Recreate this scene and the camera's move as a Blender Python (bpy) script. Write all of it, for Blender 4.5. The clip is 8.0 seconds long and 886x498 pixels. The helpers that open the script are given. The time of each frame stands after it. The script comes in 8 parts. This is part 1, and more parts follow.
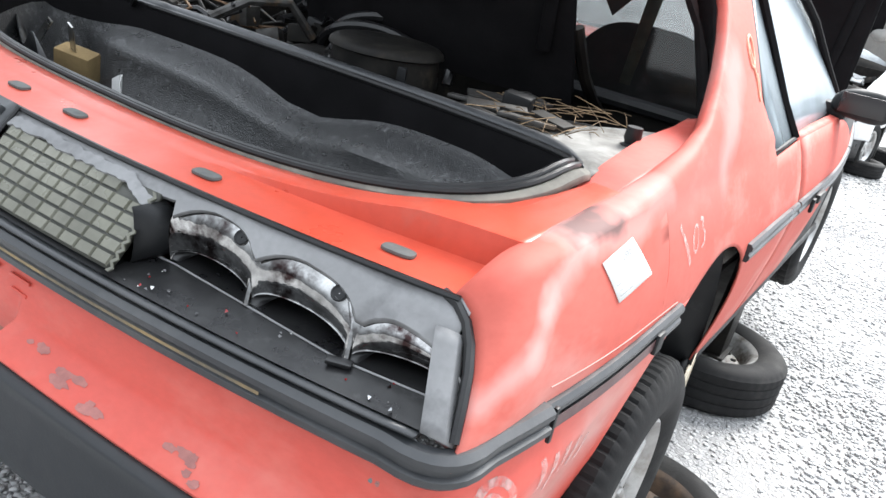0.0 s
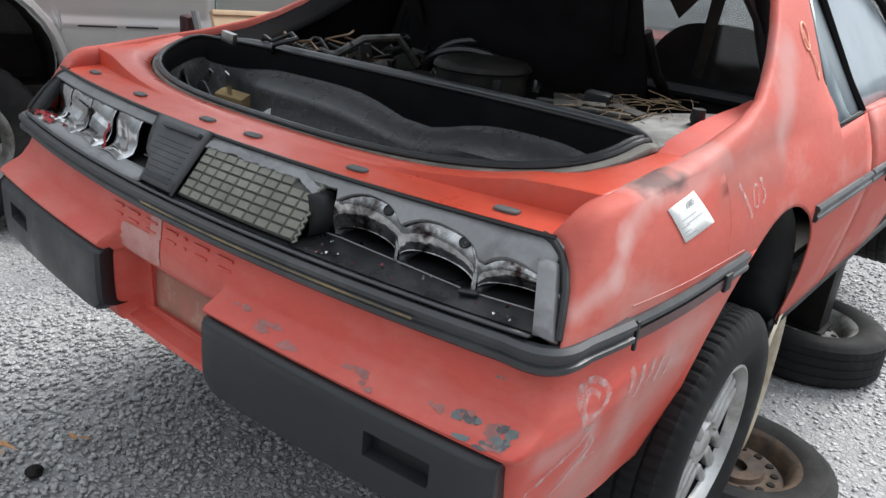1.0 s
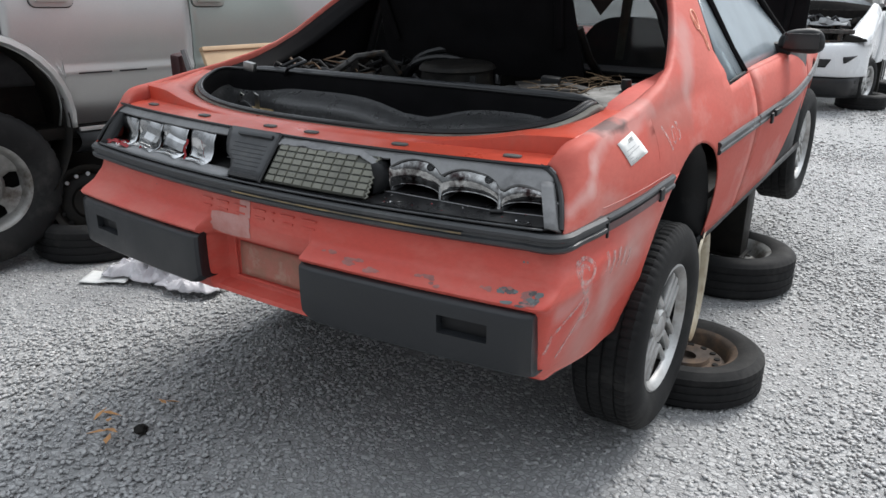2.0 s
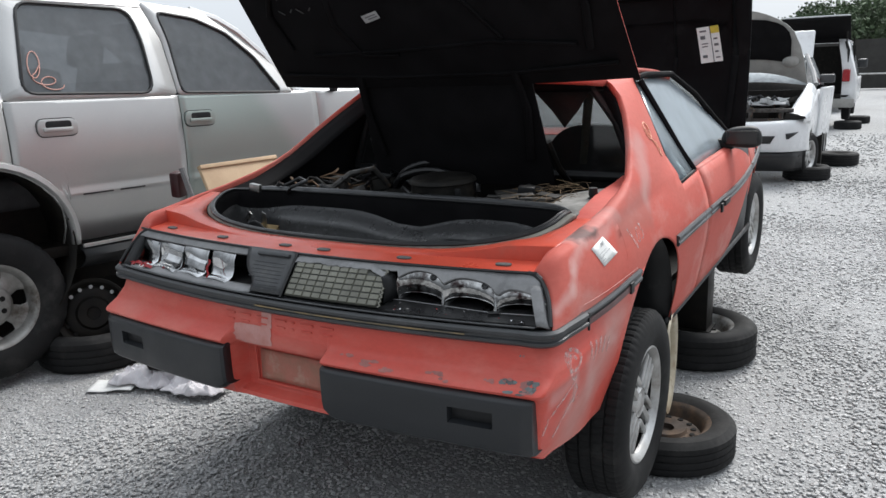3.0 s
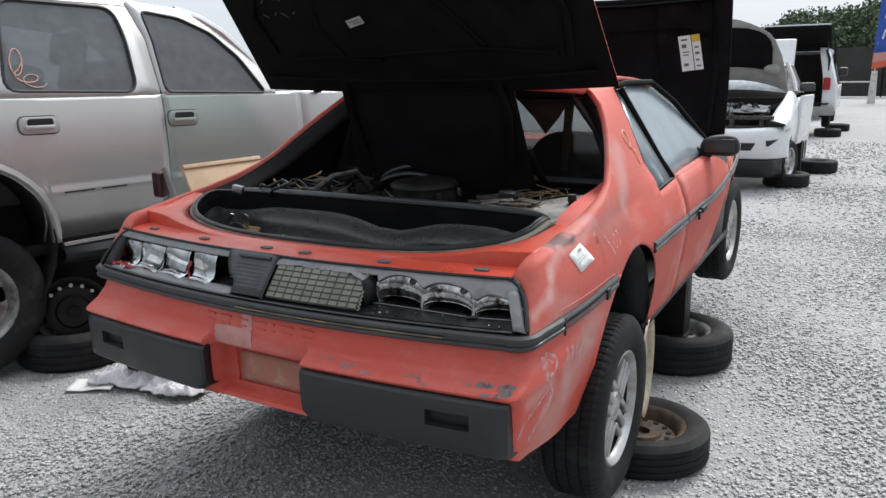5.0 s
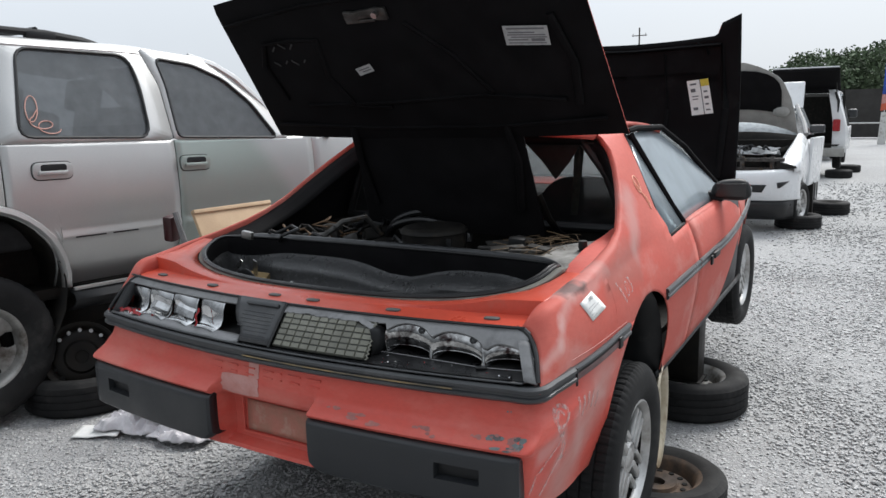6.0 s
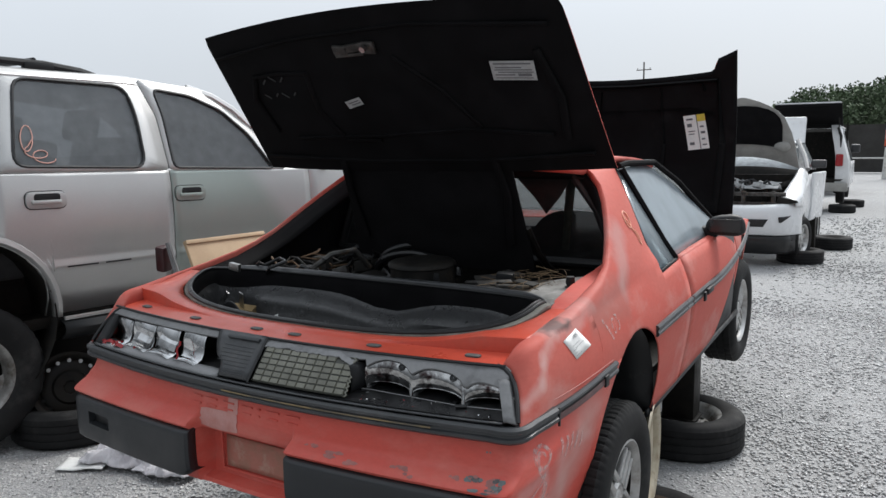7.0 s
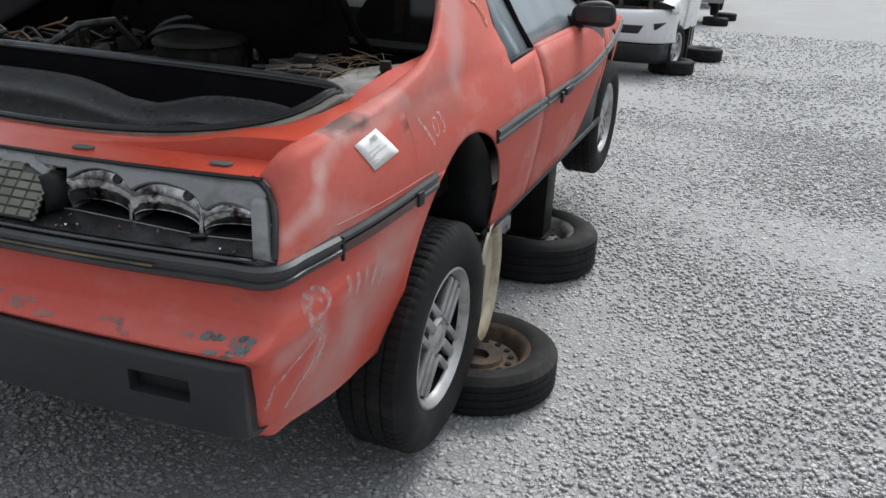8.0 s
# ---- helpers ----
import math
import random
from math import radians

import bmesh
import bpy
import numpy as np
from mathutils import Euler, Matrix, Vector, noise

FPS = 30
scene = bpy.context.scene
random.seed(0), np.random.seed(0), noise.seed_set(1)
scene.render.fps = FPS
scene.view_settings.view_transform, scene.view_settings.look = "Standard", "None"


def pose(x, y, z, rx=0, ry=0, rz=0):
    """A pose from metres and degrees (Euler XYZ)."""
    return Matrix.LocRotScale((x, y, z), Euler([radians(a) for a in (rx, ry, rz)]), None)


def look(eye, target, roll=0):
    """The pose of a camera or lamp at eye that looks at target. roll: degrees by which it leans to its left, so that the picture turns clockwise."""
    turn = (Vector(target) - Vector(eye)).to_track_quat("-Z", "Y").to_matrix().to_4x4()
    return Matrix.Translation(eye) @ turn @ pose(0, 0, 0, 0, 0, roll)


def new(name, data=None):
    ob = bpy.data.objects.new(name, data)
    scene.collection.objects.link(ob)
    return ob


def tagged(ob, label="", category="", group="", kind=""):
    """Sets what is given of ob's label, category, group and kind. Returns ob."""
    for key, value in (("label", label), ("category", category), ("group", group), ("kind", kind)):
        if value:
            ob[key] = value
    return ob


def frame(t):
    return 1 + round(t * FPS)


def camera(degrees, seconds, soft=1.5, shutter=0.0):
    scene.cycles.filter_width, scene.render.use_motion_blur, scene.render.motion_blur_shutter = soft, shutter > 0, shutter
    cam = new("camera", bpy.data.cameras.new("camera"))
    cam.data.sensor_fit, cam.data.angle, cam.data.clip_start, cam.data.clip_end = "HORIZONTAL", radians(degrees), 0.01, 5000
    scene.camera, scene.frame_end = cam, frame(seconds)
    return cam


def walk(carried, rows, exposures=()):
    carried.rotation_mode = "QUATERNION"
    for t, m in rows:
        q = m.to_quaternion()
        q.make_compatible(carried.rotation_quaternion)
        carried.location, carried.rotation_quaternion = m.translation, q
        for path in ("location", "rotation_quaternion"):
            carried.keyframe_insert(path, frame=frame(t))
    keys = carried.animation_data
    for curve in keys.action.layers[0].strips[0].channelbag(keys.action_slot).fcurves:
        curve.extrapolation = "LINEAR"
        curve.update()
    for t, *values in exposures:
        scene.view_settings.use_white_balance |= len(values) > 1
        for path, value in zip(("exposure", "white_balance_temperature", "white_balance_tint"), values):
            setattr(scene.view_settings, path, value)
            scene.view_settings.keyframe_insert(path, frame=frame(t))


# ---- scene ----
from mathutils.bvhtree import BVHTree
cam = camera(60.6, 8.0)

PATH = [
    (0, (1.113, -0.679, 1.314), (0.163, 0.936, 0.615), 13.1),
    (0.5, (1.264, -0.78, 1.298), (0.162, 0.715, 0.557), 11.1),
    (1, (1.283, -0.926, 1.322), (0.106, 0.541, 0.643), 6.4),
    (1.2, (1.277, -1.032, 1.321), (0.151, 0.468, 0.628), 2.2),
    (2.3, (1.557, -1.623, 1.381), (0.52, -0.016, 0.798), 1.1),
    (2.5, (1.573, -1.676, 1.425), (0.555, -0.028, 0.929), 1.2),
    (3, (1.547, -1.75, 1.477), (0.523, -0.088, 1.042), -1.7),
    (3.5, (1.566, -1.777, 1.496), (0.574, -0.09, 1.082), -0.3),
    (4, (1.571, -1.789, 1.499), (0.574, -0.107, 1.079), -0.5),
    (5.5, (1.569, -1.75, 1.491), (0.584, -0.064, 1.056), -0.8),
    (6, (1.561, -1.742, 1.509), (0.54, -0.054, 1.181), -0.9),
    (6.5, (1.57, -1.738, 1.525), (0.534, -0.04, 1.312), -0.8),
    (7, (1.6, -1.687, 1.517), (0.563, 0.005, 1.269), -0.4),
    (7.5, (1.63, -1.523, 1.459), (0.733, 0.192, 0.957), 0.7),
    (8, (1.536, -1.09, 1.372), (0.845, 0.639, 0.645), 2.9),
]
EXPOSURES = [(0, 1.62), (0.5, 1.10), (0.8, 0.81), (1.0, 0.67), (1.2, 0.59), (2.3, 0.46), (3.5, 0.44), (5.5, 0.42), (6.5, 0.26), (7, 0.22), (7.5, 0.14), (8, 0.14)]
walk(cam, [(t, look(eye, target, roll)) for t, eye, target, roll in PATH], EXPOSURES)

# ---- sky and sun ----
world = bpy.data.worlds.new("overcast_sky")
scene.world = world
world.use_nodes = True
wn, wl = world.node_tree.nodes, world.node_tree.links
wn.clear()
sky = wn.new("ShaderNodeTexSky")
sky.sky_type, sky.sun_disc = "NISHITA", False
sky.sun_elevation, sky.sun_rotation = radians(49), radians(5)
sky.air_density, sky.dust_density, sky.ozone_density = 1.0, 4.0, 1.0
haze = wn.new("ShaderNodeHueSaturation")
haze.inputs["Saturation"].default_value = 0.35
coord = wn.new("ShaderNodeTexCoord")
cloud = wn.new("ShaderNodeTexNoise")
cloud.inputs["Scale"].default_value, cloud.inputs["Detail"].default_value = 2.2, 5.0
ramp = wn.new("ShaderNodeMapRange")
ramp.inputs["From Min"].default_value, ramp.inputs["From Max"].default_value = 0.3, 0.75
ramp.inputs["To Min"].default_value, ramp.inputs["To Max"].default_value = 0.72, 0.9
veil = wn.new("ShaderNodeMix")
veil.data_type = "RGBA"
veil.inputs["B"].default_value = (7.0, 7.6, 8.3, 1)
back = wn.new("ShaderNodeBackground")
back.inputs["Strength"].default_value = 0.098
wout = wn.new("ShaderNodeOutputWorld")
# the veil is brightest overhead and round the hidden sun, dimmest low down opposite it
height, ahead, low, glow, total = wn.new("ShaderNodeVectorMath"), wn.new("ShaderNodeVectorMath"), wn.new("ShaderNodeMapRange"), wn.new("ShaderNodeMapRange"), wn.new("ShaderNodeMath")
for node, axis in ((height, (0.0, 0.0, 1.0)), (ahead, (0.0, 1.0, 0.0))):
    node.operation = "DOT_PRODUCT"
    node.inputs[1].default_value = axis
    wl.new(coord.outputs["Generated"], node.inputs[0])
for node, source, values in ((low, height, (0.0, 0.9, 0.26, 1.3)), (glow, ahead, (-0.15, 0.5, 0.0, 0.62))):
    node.interpolation_type = "SMOOTHSTEP"
    for key, v in zip(("From Min", "From Max", "To Min", "To Max"), values):
        node.inputs[key].default_value = v
    wl.new(source.outputs["Value"], node.inputs["Value"])
total.operation = "ADD"
wl.new(low.outputs["Result"], total.inputs[0])
wl.new(glow.outputs["Result"], total.inputs[1])
dim = wn.new("ShaderNodeVectorMath")
dim.operation = "SCALE"
wl.new(coord.outputs["Generated"], cloud.inputs["Vector"])
wl.new(cloud.outputs["Fac"], ramp.inputs["Value"])
wl.new(ramp.outputs["Result"], veil.inputs["Factor"])
wl.new(sky.outputs["Color"], haze.inputs["Color"])
wl.new(haze.outputs["Color"], veil.inputs["A"])
wl.new(veil.outputs["Result"], dim.inputs[0])
wl.new(total.outputs["Value"], dim.inputs["Scale"])
wl.new(dim.outputs["Vector"], back.inputs["Color"])
wl.new(back.outputs["Background"], wout.inputs["Surface"])

sun = new("sun", bpy.data.lights.new("sun", "SUN"))
sun.data.energy, sun.data.angle, sun.data.color = 2.6, radians(24), (1.0, 0.985, 0.96)
sun.matrix_world = look((0.8, 9.5, 11), (0, 0, 0))


# ---- materials ----
def material(name, base, other=None, rough=0.6, metal=0.0, scale=6.0, amount=0.5, fine=90.0, bump=0.15, depth=0.002,
             spread=(0.4, 0.65), stain=None, stain_scale=2.0, stain_spread=(0.55, 0.7), coat=0.0, rough_vary=0.12, vary=0.0,
             island=0.0, stretch=(1, 1, 1), sheen=0.0, streaks=(), streak_colour=(0.6, 0.4, 0.37), specular=0.5):
    """Two-scale procedural surface: a broad mottling, stains with their own shape, and fine relief."""
    m = bpy.data.materials.new(name)
    m.use_nodes = True
    nt = m.node_tree
    n, l = nt.nodes, nt.links
    bsdf = n["Principled BSDF"]
    tc = n.new("ShaderNodeTexCoord")
    mp = n.new("ShaderNodeMapping")
    mp.inputs["Scale"].default_value = stretch
    l.new(tc.outputs["Object"], mp.inputs["Vector"])

    def tex(s, detail=4.0, rough_=0.6):
        t = n.new("ShaderNodeTexNoise")
        t.inputs["Scale"].default_value, t.inputs["Detail"].default_value, t.inputs["Roughness"].default_value = s, detail, rough_
        l.new(mp.outputs["Vector"], t.inputs["Vector"])
        return t.outputs["Fac"]

    def span(value, lo, hi, a=0.0, b=1.0):
        r = n.new("ShaderNodeMapRange")
        for key, v in zip(("From Min", "From Max", "To Min", "To Max"), (lo, hi, a, b)):
            r.inputs[key].default_value = v
        l.new(value, r.inputs["Value"])
        return r.outputs["Result"]

    def mix(fac, a, b):
        x = n.new("ShaderNodeMix")
        x.data_type = "RGBA"
        l.new(fac, x.inputs["Factor"])
        for key, v in (("A", a), ("B", b)):
            if isinstance(v, tuple):
                x.inputs[key].default_value = (*v, 1)
            else:
                l.new(v, x.inputs[key])
        return x.outputs["Result"]

    other = other or tuple(c * 0.7 for c in base)
    broad = tex(scale)
    colour = mix(span(broad, *spread, 0.0, amount), base, other)
    grain = tex(fine, 3.0)
    colour = mix(span(grain, 0.35, 0.75, 0.0, 0.22), colour, tuple(c * 0.6 for c in base))
    if stain:
        colour = mix(span(tex(stain_scale, 6.0, 0.65), *stain_spread), colour, stain)
    if streaks:
        warp = n.new("ShaderNodeTexNoise")
        warp.inputs["Scale"].default_value, warp.inputs["Detail"].default_value = 7.0, 4.0
        l.new(tc.outputs["Object"], warp.inputs["Vector"])

        def vec(op, a, b):
            v = n.new("ShaderNodeVectorMath")
            v.operation = op
            for k, x in enumerate((a, b)):
                if isinstance(x, tuple):
                    v.inputs[k].default_value = x
                elif x is not None:
                    l.new(x, v.inputs[k])
            return v

        bent = vec("ADD", tc.outputs["Object"], vec("MULTIPLY", vec("SUBTRACT", warp.outputs["Color"], (0.5, 0.5, 0.5)).outputs[0], (0.0, 0.10, 0.09)).outputs[0]).outputs[0]
        plan = vec("MULTIPLY", bent, (0.0, 1.0, 1.0)).outputs[0]
        outer = span(vec("DOT_PRODUCT", tc.outputs["Object"], (1.0, 0.0, 0.0)).outputs["Value"], 0.55, 0.74)
        for (ay, az), (by, bz), wide, weight, tone in streaks:
            # a fade along the line from a to b over the side of the car
            d = (0.0, by - ay, bz - az)
            q = d[1] ** 2 + d[2] ** 2
            rel = vec("SUBTRACT", plan, (0.0, ay, az)).outputs[0]
            along = span(vec("DOT_PRODUCT", rel, d).outputs["Value"], 0.0, q)
            foot = vec("SCALE", d, None)
            l.new(along, foot.inputs["Scale"])
            far = vec("LENGTH", vec("SUBTRACT", rel, foot.outputs[0]).outputs[0], None)
            near = span(far.outputs["Value"], wide, wide * 0.15, 0.0, weight)
            both = n.new("ShaderNodeMath")
            both.operation = "MULTIPLY"
            l.new(near, both.inputs[0])
            l.new(outer, both.inputs[1])
            colour = mix(both.outputs[0], colour, tone or streak_colour)
    if vary or island:
        info = n.new("ShaderNodeObjectInfo") if vary else n.new("ShaderNodeNewGeometry")
        hsv = n.new("ShaderNodeHueSaturation")
        l.new(span(info.outputs["Random" if vary else "Random Per Island"], 0, 1, 1 - (vary or island), 1 + (vary or island)), hsv.inputs["Value"])
        l.new(colour, hsv.inputs["Color"])
        colour = hsv.outputs["Color"]
    l.new(colour, bsdf.inputs["Base Color"])
    l.new(span(broad, 0.3, 0.7, max(0.02, rough - rough_vary), min(1.0, rough + rough_vary)), bsdf.inputs["Roughness"])
    bsdf.inputs["Metallic"].default_value = metal
    bsdf.inputs["Specular IOR Level"].default_value = specular
    bsdf.inputs["Coat Weight"].default_value = coat
    bsdf.inputs["Coat Roughness"].default_value = 0.15
    if sheen:
        bsdf.inputs["Sheen Weight"].default_value = sheen
    if bump:
        b = n.new("ShaderNodeBump")
        b.inputs["Strength"].default_value, b.inputs["Distance"].default_value = bump, depth
        l.new(grain, b.inputs["Height"])
        l.new(b.outputs["Normal"], bsdf.inputs["Normal"])
    return m


def blend_colour(mat, colour, origin, across, width):
    """Blends a material's base colour along a line into a second colour."""
    nt = mat.node_tree
    n, l = nt.nodes, nt.links
    tc, dot, rng, mx = n.new("ShaderNodeTexCoord"), n.new("ShaderNodeVectorMath"), n.new("ShaderNodeMapRange"), n.new("ShaderNodeMix")
    dot.operation = "DOT_PRODUCT"
    dot.inputs[1].default_value = across
    l.new(tc.outputs["Object"], dot.inputs[0])
    at_ = sum(a * b for a, b in zip(origin, across))
    rng.interpolation_type = "SMOOTHSTEP"
    rng.inputs["From Min"].default_value, rng.inputs["From Max"].default_value = at_ - width * 0.3, at_ + width
    l.new(dot.outputs["Value"], rng.inputs["Value"])
    mx.data_type = "RGBA"
    l.new(rng.outputs["Result"], mx.inputs["Factor"])
    base = n["Principled BSDF"].inputs["Base Color"]
    l.new(base.links[0].from_socket, mx.inputs["A"])
    mx.inputs["B"].default_value = (*colour, 1)
    l.new(mx.outputs["Result"], base)


def glass(name, tint=(0.75, 0.82, 0.82), rough=0.03, clear=0.8, film_share=0.0, film_kind="ShaderNodeBsdfDiffuse"):
    """A thin pane: part clear, part mirror-like by Fresnel."""
    m = bpy.data.materials.new(name)
    m.use_nodes = True
    n, l = m.node_tree.nodes, m.node_tree.links
    n.clear()
    out, clr, gloss, mix, fres = (n.new("ShaderNode" + k) for k in ("OutputMaterial", "BsdfTransparent", "BsdfGlossy", "MixShader", "Fresnel"))
    tc, tex, rr = n.new("ShaderNodeTexCoord"), n.new("ShaderNodeTexNoise"), n.new("ShaderNodeMapRange")
    tex.inputs["Scale"].default_value = 14.0
    l.new(tc.outputs["Object"], tex.inputs["Vector"])
    rr.inputs["To Min"].default_value, rr.inputs["To Max"].default_value = rough, rough + 0.08
    l.new(tex.outputs["Fac"], rr.inputs["Value"])
    l.new(rr.outputs["Result"], gloss.inputs["Roughness"])
    clr.inputs["Color"].default_value = (*(c * clear for c in tint), 1)
    gloss.inputs["Color"].default_value = (0.9, 0.93, 0.95, 1)
    fres.inputs["IOR"].default_value = 1.6
    l.new(fres.outputs["Fac"], mix.inputs["Fac"])
    l.new(clr.outputs["BSDF"], mix.inputs[1])
    l.new(gloss.outputs["BSDF"], mix.inputs[2])
    if film_share:
        film, over, dr = n.new(film_kind), n.new("ShaderNodeMixShader"), n.new("ShaderNodeMapRange")
        film.inputs["Color"].default_value = (0.62, 0.66, 0.68, 1)
        dr.inputs["From Min"].default_value, dr.inputs["From Max"].default_value = 0.3, 0.7
        dr.inputs["To Min"].default_value, dr.inputs["To Max"].default_value = film_share * 0.8, film_share * 1.2
        l.new(tex.outputs["Fac"], dr.inputs["Value"])
        l.new(dr.outputs["Result"], over.inputs["Fac"])
        l.new(mix.outputs["Shader"], over.inputs[1])
        l.new(film.outputs["BSDF"], over.inputs[2])
        l.new(over.outputs["Shader"], out.inputs["Surface"])
        return m
    l.new(mix.outputs["Shader"], out.inputs["Surface"])
    return m


RED = material("red_paint", (0.59, 0.085, 0.062), (0.55, 0.105, 0.080), 0.46, scale=5, amount=0.7, fine=60, bump=0.05, stain=(0.60, 0.20, 0.16),
               stain_scale=2.2, stain_spread=(0.48, 0.78), stretch=(1, 1, 2.2),
               streaks=(((0.32, 0.74), (0.08, 0.56), 0.14, 0.75, (0.50, 0.24, 0.21)), ((0.14, 0.72), (0.19, 0.60), 0.05, 0.3, None), ((0.03, 0.715), (-0.07, 0.70), 0.03, 0.4, None),
                        ((0.04, 0.70), (0.02, 0.62), 0.03, 0.4, None), ((0.26, 0.75), (0.36, 0.70), 0.03, 0.3, None), ((0.16, 1.036), (0.32, 1.050), 0.030, 0.75, (0.22, 0.13, 0.12))), specular=0.38)
RED_FADED = material("faded_red_paint", (0.52, 0.095, 0.070), (0.52, 0.14, 0.112), 0.70, scale=3, amount=0.8, fine=60, bump=0.05,
                     stain=(0.55, 0.27, 0.235), stain_scale=2.3, stain_spread=(0.52, 0.74), stretch=(1, 0.7, 1.3),
                     streaks=(((-0.03, 0.90), (0.07, 0.93), 0.026, 0.45, None), ((0.07, 0.93), (0.10, 0.985), 0.026, 0.45, None), ((0.10, 0.985), (0.21, 1.03), 0.028, 0.45, None),
                              ((0.21, 1.03), (0.46, 1.055), 0.035, 0.4, None), ((0.46, 1.04), (0.80, 1.05), 0.06, 0.45, (0.30, 0.16, 0.14)), ((0.78, 1.06), (0.95, 1.20), 0.06, 0.5, (0.50, 0.33, 0.31)),
                              ((0.18, 1.038), (0.29, 1.046), 0.017, 0.90, (0.13, 0.085, 0.08)), ((0.43, 1.0), (0.75, 0.99), 0.05, 0.35, (0.27, 0.12, 0.10))), specular=0.3)
RED_DEEP = material("sheltered_red_paint", (0.60, 0.080, 0.045), (0.55, 0.095, 0.06), 0.36, scale=8, amount=0.5, fine=70, bump=0.04,
                    stain=(0.44, 0.14, 0.10), stain_scale=5, stain_spread=(0.6, 0.8))
PINK_PATCH = material("scraped_pink_primer", (0.56, 0.29, 0.26), (0.50, 0.20, 0.17), 0.65, scale=18, amount=0.8, fine=120)
RECESS_STAIN = material("weathered_recess_paint", (0.40, 0.15, 0.11), (0.32, 0.17, 0.12), 0.7, scale=22, amount=0.9, stain=(0.42, 0.26, 0.20), stain_scale=16)
SCUFF = material("rubbed_paint_scuff", (0.40, 0.16, 0.14), (0.27, 0.12, 0.11), 0.75, scale=40, amount=0.9)
PRIMER = material("bare_grey_plastic", (0.13, 0.12, 0.12), (0.05, 0.05, 0.05), 0.7, scale=30, amount=0.8)
GREY_CHIP = material("teal_grey_undercoat", (0.17, 0.20, 0.20), (0.11, 0.12, 0.12), 0.7, scale=40, amount=0.8)
CHALK_DRY = glass("dry_chalk_dust", (1.0, 1.0, 1.0), 0.6, 1.0, 0.52)
CHALK_DRY.node_tree.nodes["Fresnel"].inputs["IOR"].default_value = 1.0
CHALK_DRY.node_tree.nodes["Noise Texture"].inputs["Scale"].default_value = 60.0
CHALK_DRY.node_tree.nodes["Map Range.001"].inputs["To Min"].default_value = 0.05
CHALK_DRY.node_tree.nodes["Diffuse BSDF"].inputs["Color"].default_value = (0.66, 0.52, 0.49, 1)
ORANGE_MARK = material("orange_paint_pen", (0.90, 0.40, 0.28), (0.85, 0.50, 0.40), 0.7, scale=50)
PINK_MARK = material("pink_paint_pen", (0.68, 0.38, 0.32), (0.6, 0.3, 0.25), 0.7, scale=50)
BLACK = material("black_plastic", (0.012, 0.0125, 0.0135), (0.020, 0.021, 0.022), 0.5, scale=12, amount=0.6, fine=160, bump=0.12, stain=(0.06, 0.06, 0.058),
                 stain_scale=7, stain_spread=(0.58, 0.8), specular=0.3)
GLOSS_BLACK = material("gloss_black_plastic", (0.010, 0.010, 0.011), (0.025, 0.025, 0.025), 0.32, scale=14, amount=0.8, fine=140, bump=0.1, stain=(0.06, 0.06, 0.06),
                       stain_scale=22, stain_spread=(0.6, 0.75))
BUMPER = material("charcoal_bumper_rubber", (0.015, 0.0168, 0.0195), (0.022, 0.024, 0.027), 0.42, scale=9, amount=0.6, fine=200, bump=0.12)
TRIM = material("dark_grey_trim", (0.032, 0.034, 0.037), (0.055, 0.057, 0.060), 0.38, scale=8, amount=0.7, fine=140, bump=0.1, stain=(0.10, 0.10, 0.098),
                stain_scale=5, stain_spread=(0.55, 0.8))
TRIM_LIGHT = material("weathered_grey_trim", (0.19, 0.19, 0.192), (0.26, 0.26, 0.262), 0.45, scale=10, amount=0.8, fine=120, bump=0.1,
                      stain=(0.07, 0.07, 0.072), stain_scale=6, stain_spread=(0.55, 0.75))
BRASS = material("tarnished_gold_pinstripe", (0.30, 0.21, 0.09), (0.10, 0.09, 0.07), 0.5, scale=9, amount=1.0)
RUBBER = material("black_rubber_seal", (0.008, 0.008, 0.009), (0.018, 0.018, 0.018), 0.38, scale=15, amount=0.6, bump=0.1)
FLANGE = material("dusty_sealant_flange", (0.20, 0.19, 0.16), (0.11, 0.10, 0.09), 0.75, scale=20, amount=0.8)
CARPET = material("black_trunk_carpet", (0.007, 0.0075, 0.0085), (0.018, 0.0185, 0.020), 0.34, scale=20, amount=0.8, fine=330, bump=0.6, depth=0.005,
                  stain=(0.17, 0.172, 0.178), stain_scale=80, stain_spread=(0.55, 0.84), sheen=0.06, specular=1.0)
LID_LINER = material("matt_black_lid_liner", (0.0058, 0.0056, 0.0062), (0.0115, 0.011, 0.012), 0.75, scale=8, amount=0.7, fine=120, bump=0.2, specular=0.07)
ENGINE_BLACK = material("grimy_engine_black", (0.008, 0.0075, 0.007), (0.022, 0.020, 0.017), 0.6, scale=16, amount=0.9, fine=120, bump=0.3, stain=(0.055, 0.045, 0.034),
                        stain_scale=11, stain_spread=(0.6, 0.75), specular=0.2)
ENGINE_METAL = material("dull_engine_metal", (0.10, 0.097, 0.093), (0.04, 0.037, 0.034), 0.5, 0.6, scale=20, amount=0.9, stain=(0.16, 0.10, 0.05), stain_scale=13)
DUST_SHEET = material("dusty_grey_plate", (0.27, 0.265, 0.25), (0.16, 0.155, 0.145), 0.85, scale=12, amount=0.9, fine=120, bump=0.3, stain=(0.10, 0.09, 0.075),
                      stain_scale=8, stain_spread=(0.52, 0.7))
STRAW = material("dry_pine_straw", (0.22, 0.15, 0.085), (0.11, 0.075, 0.045), 0.85, scale=30, island=0.5)
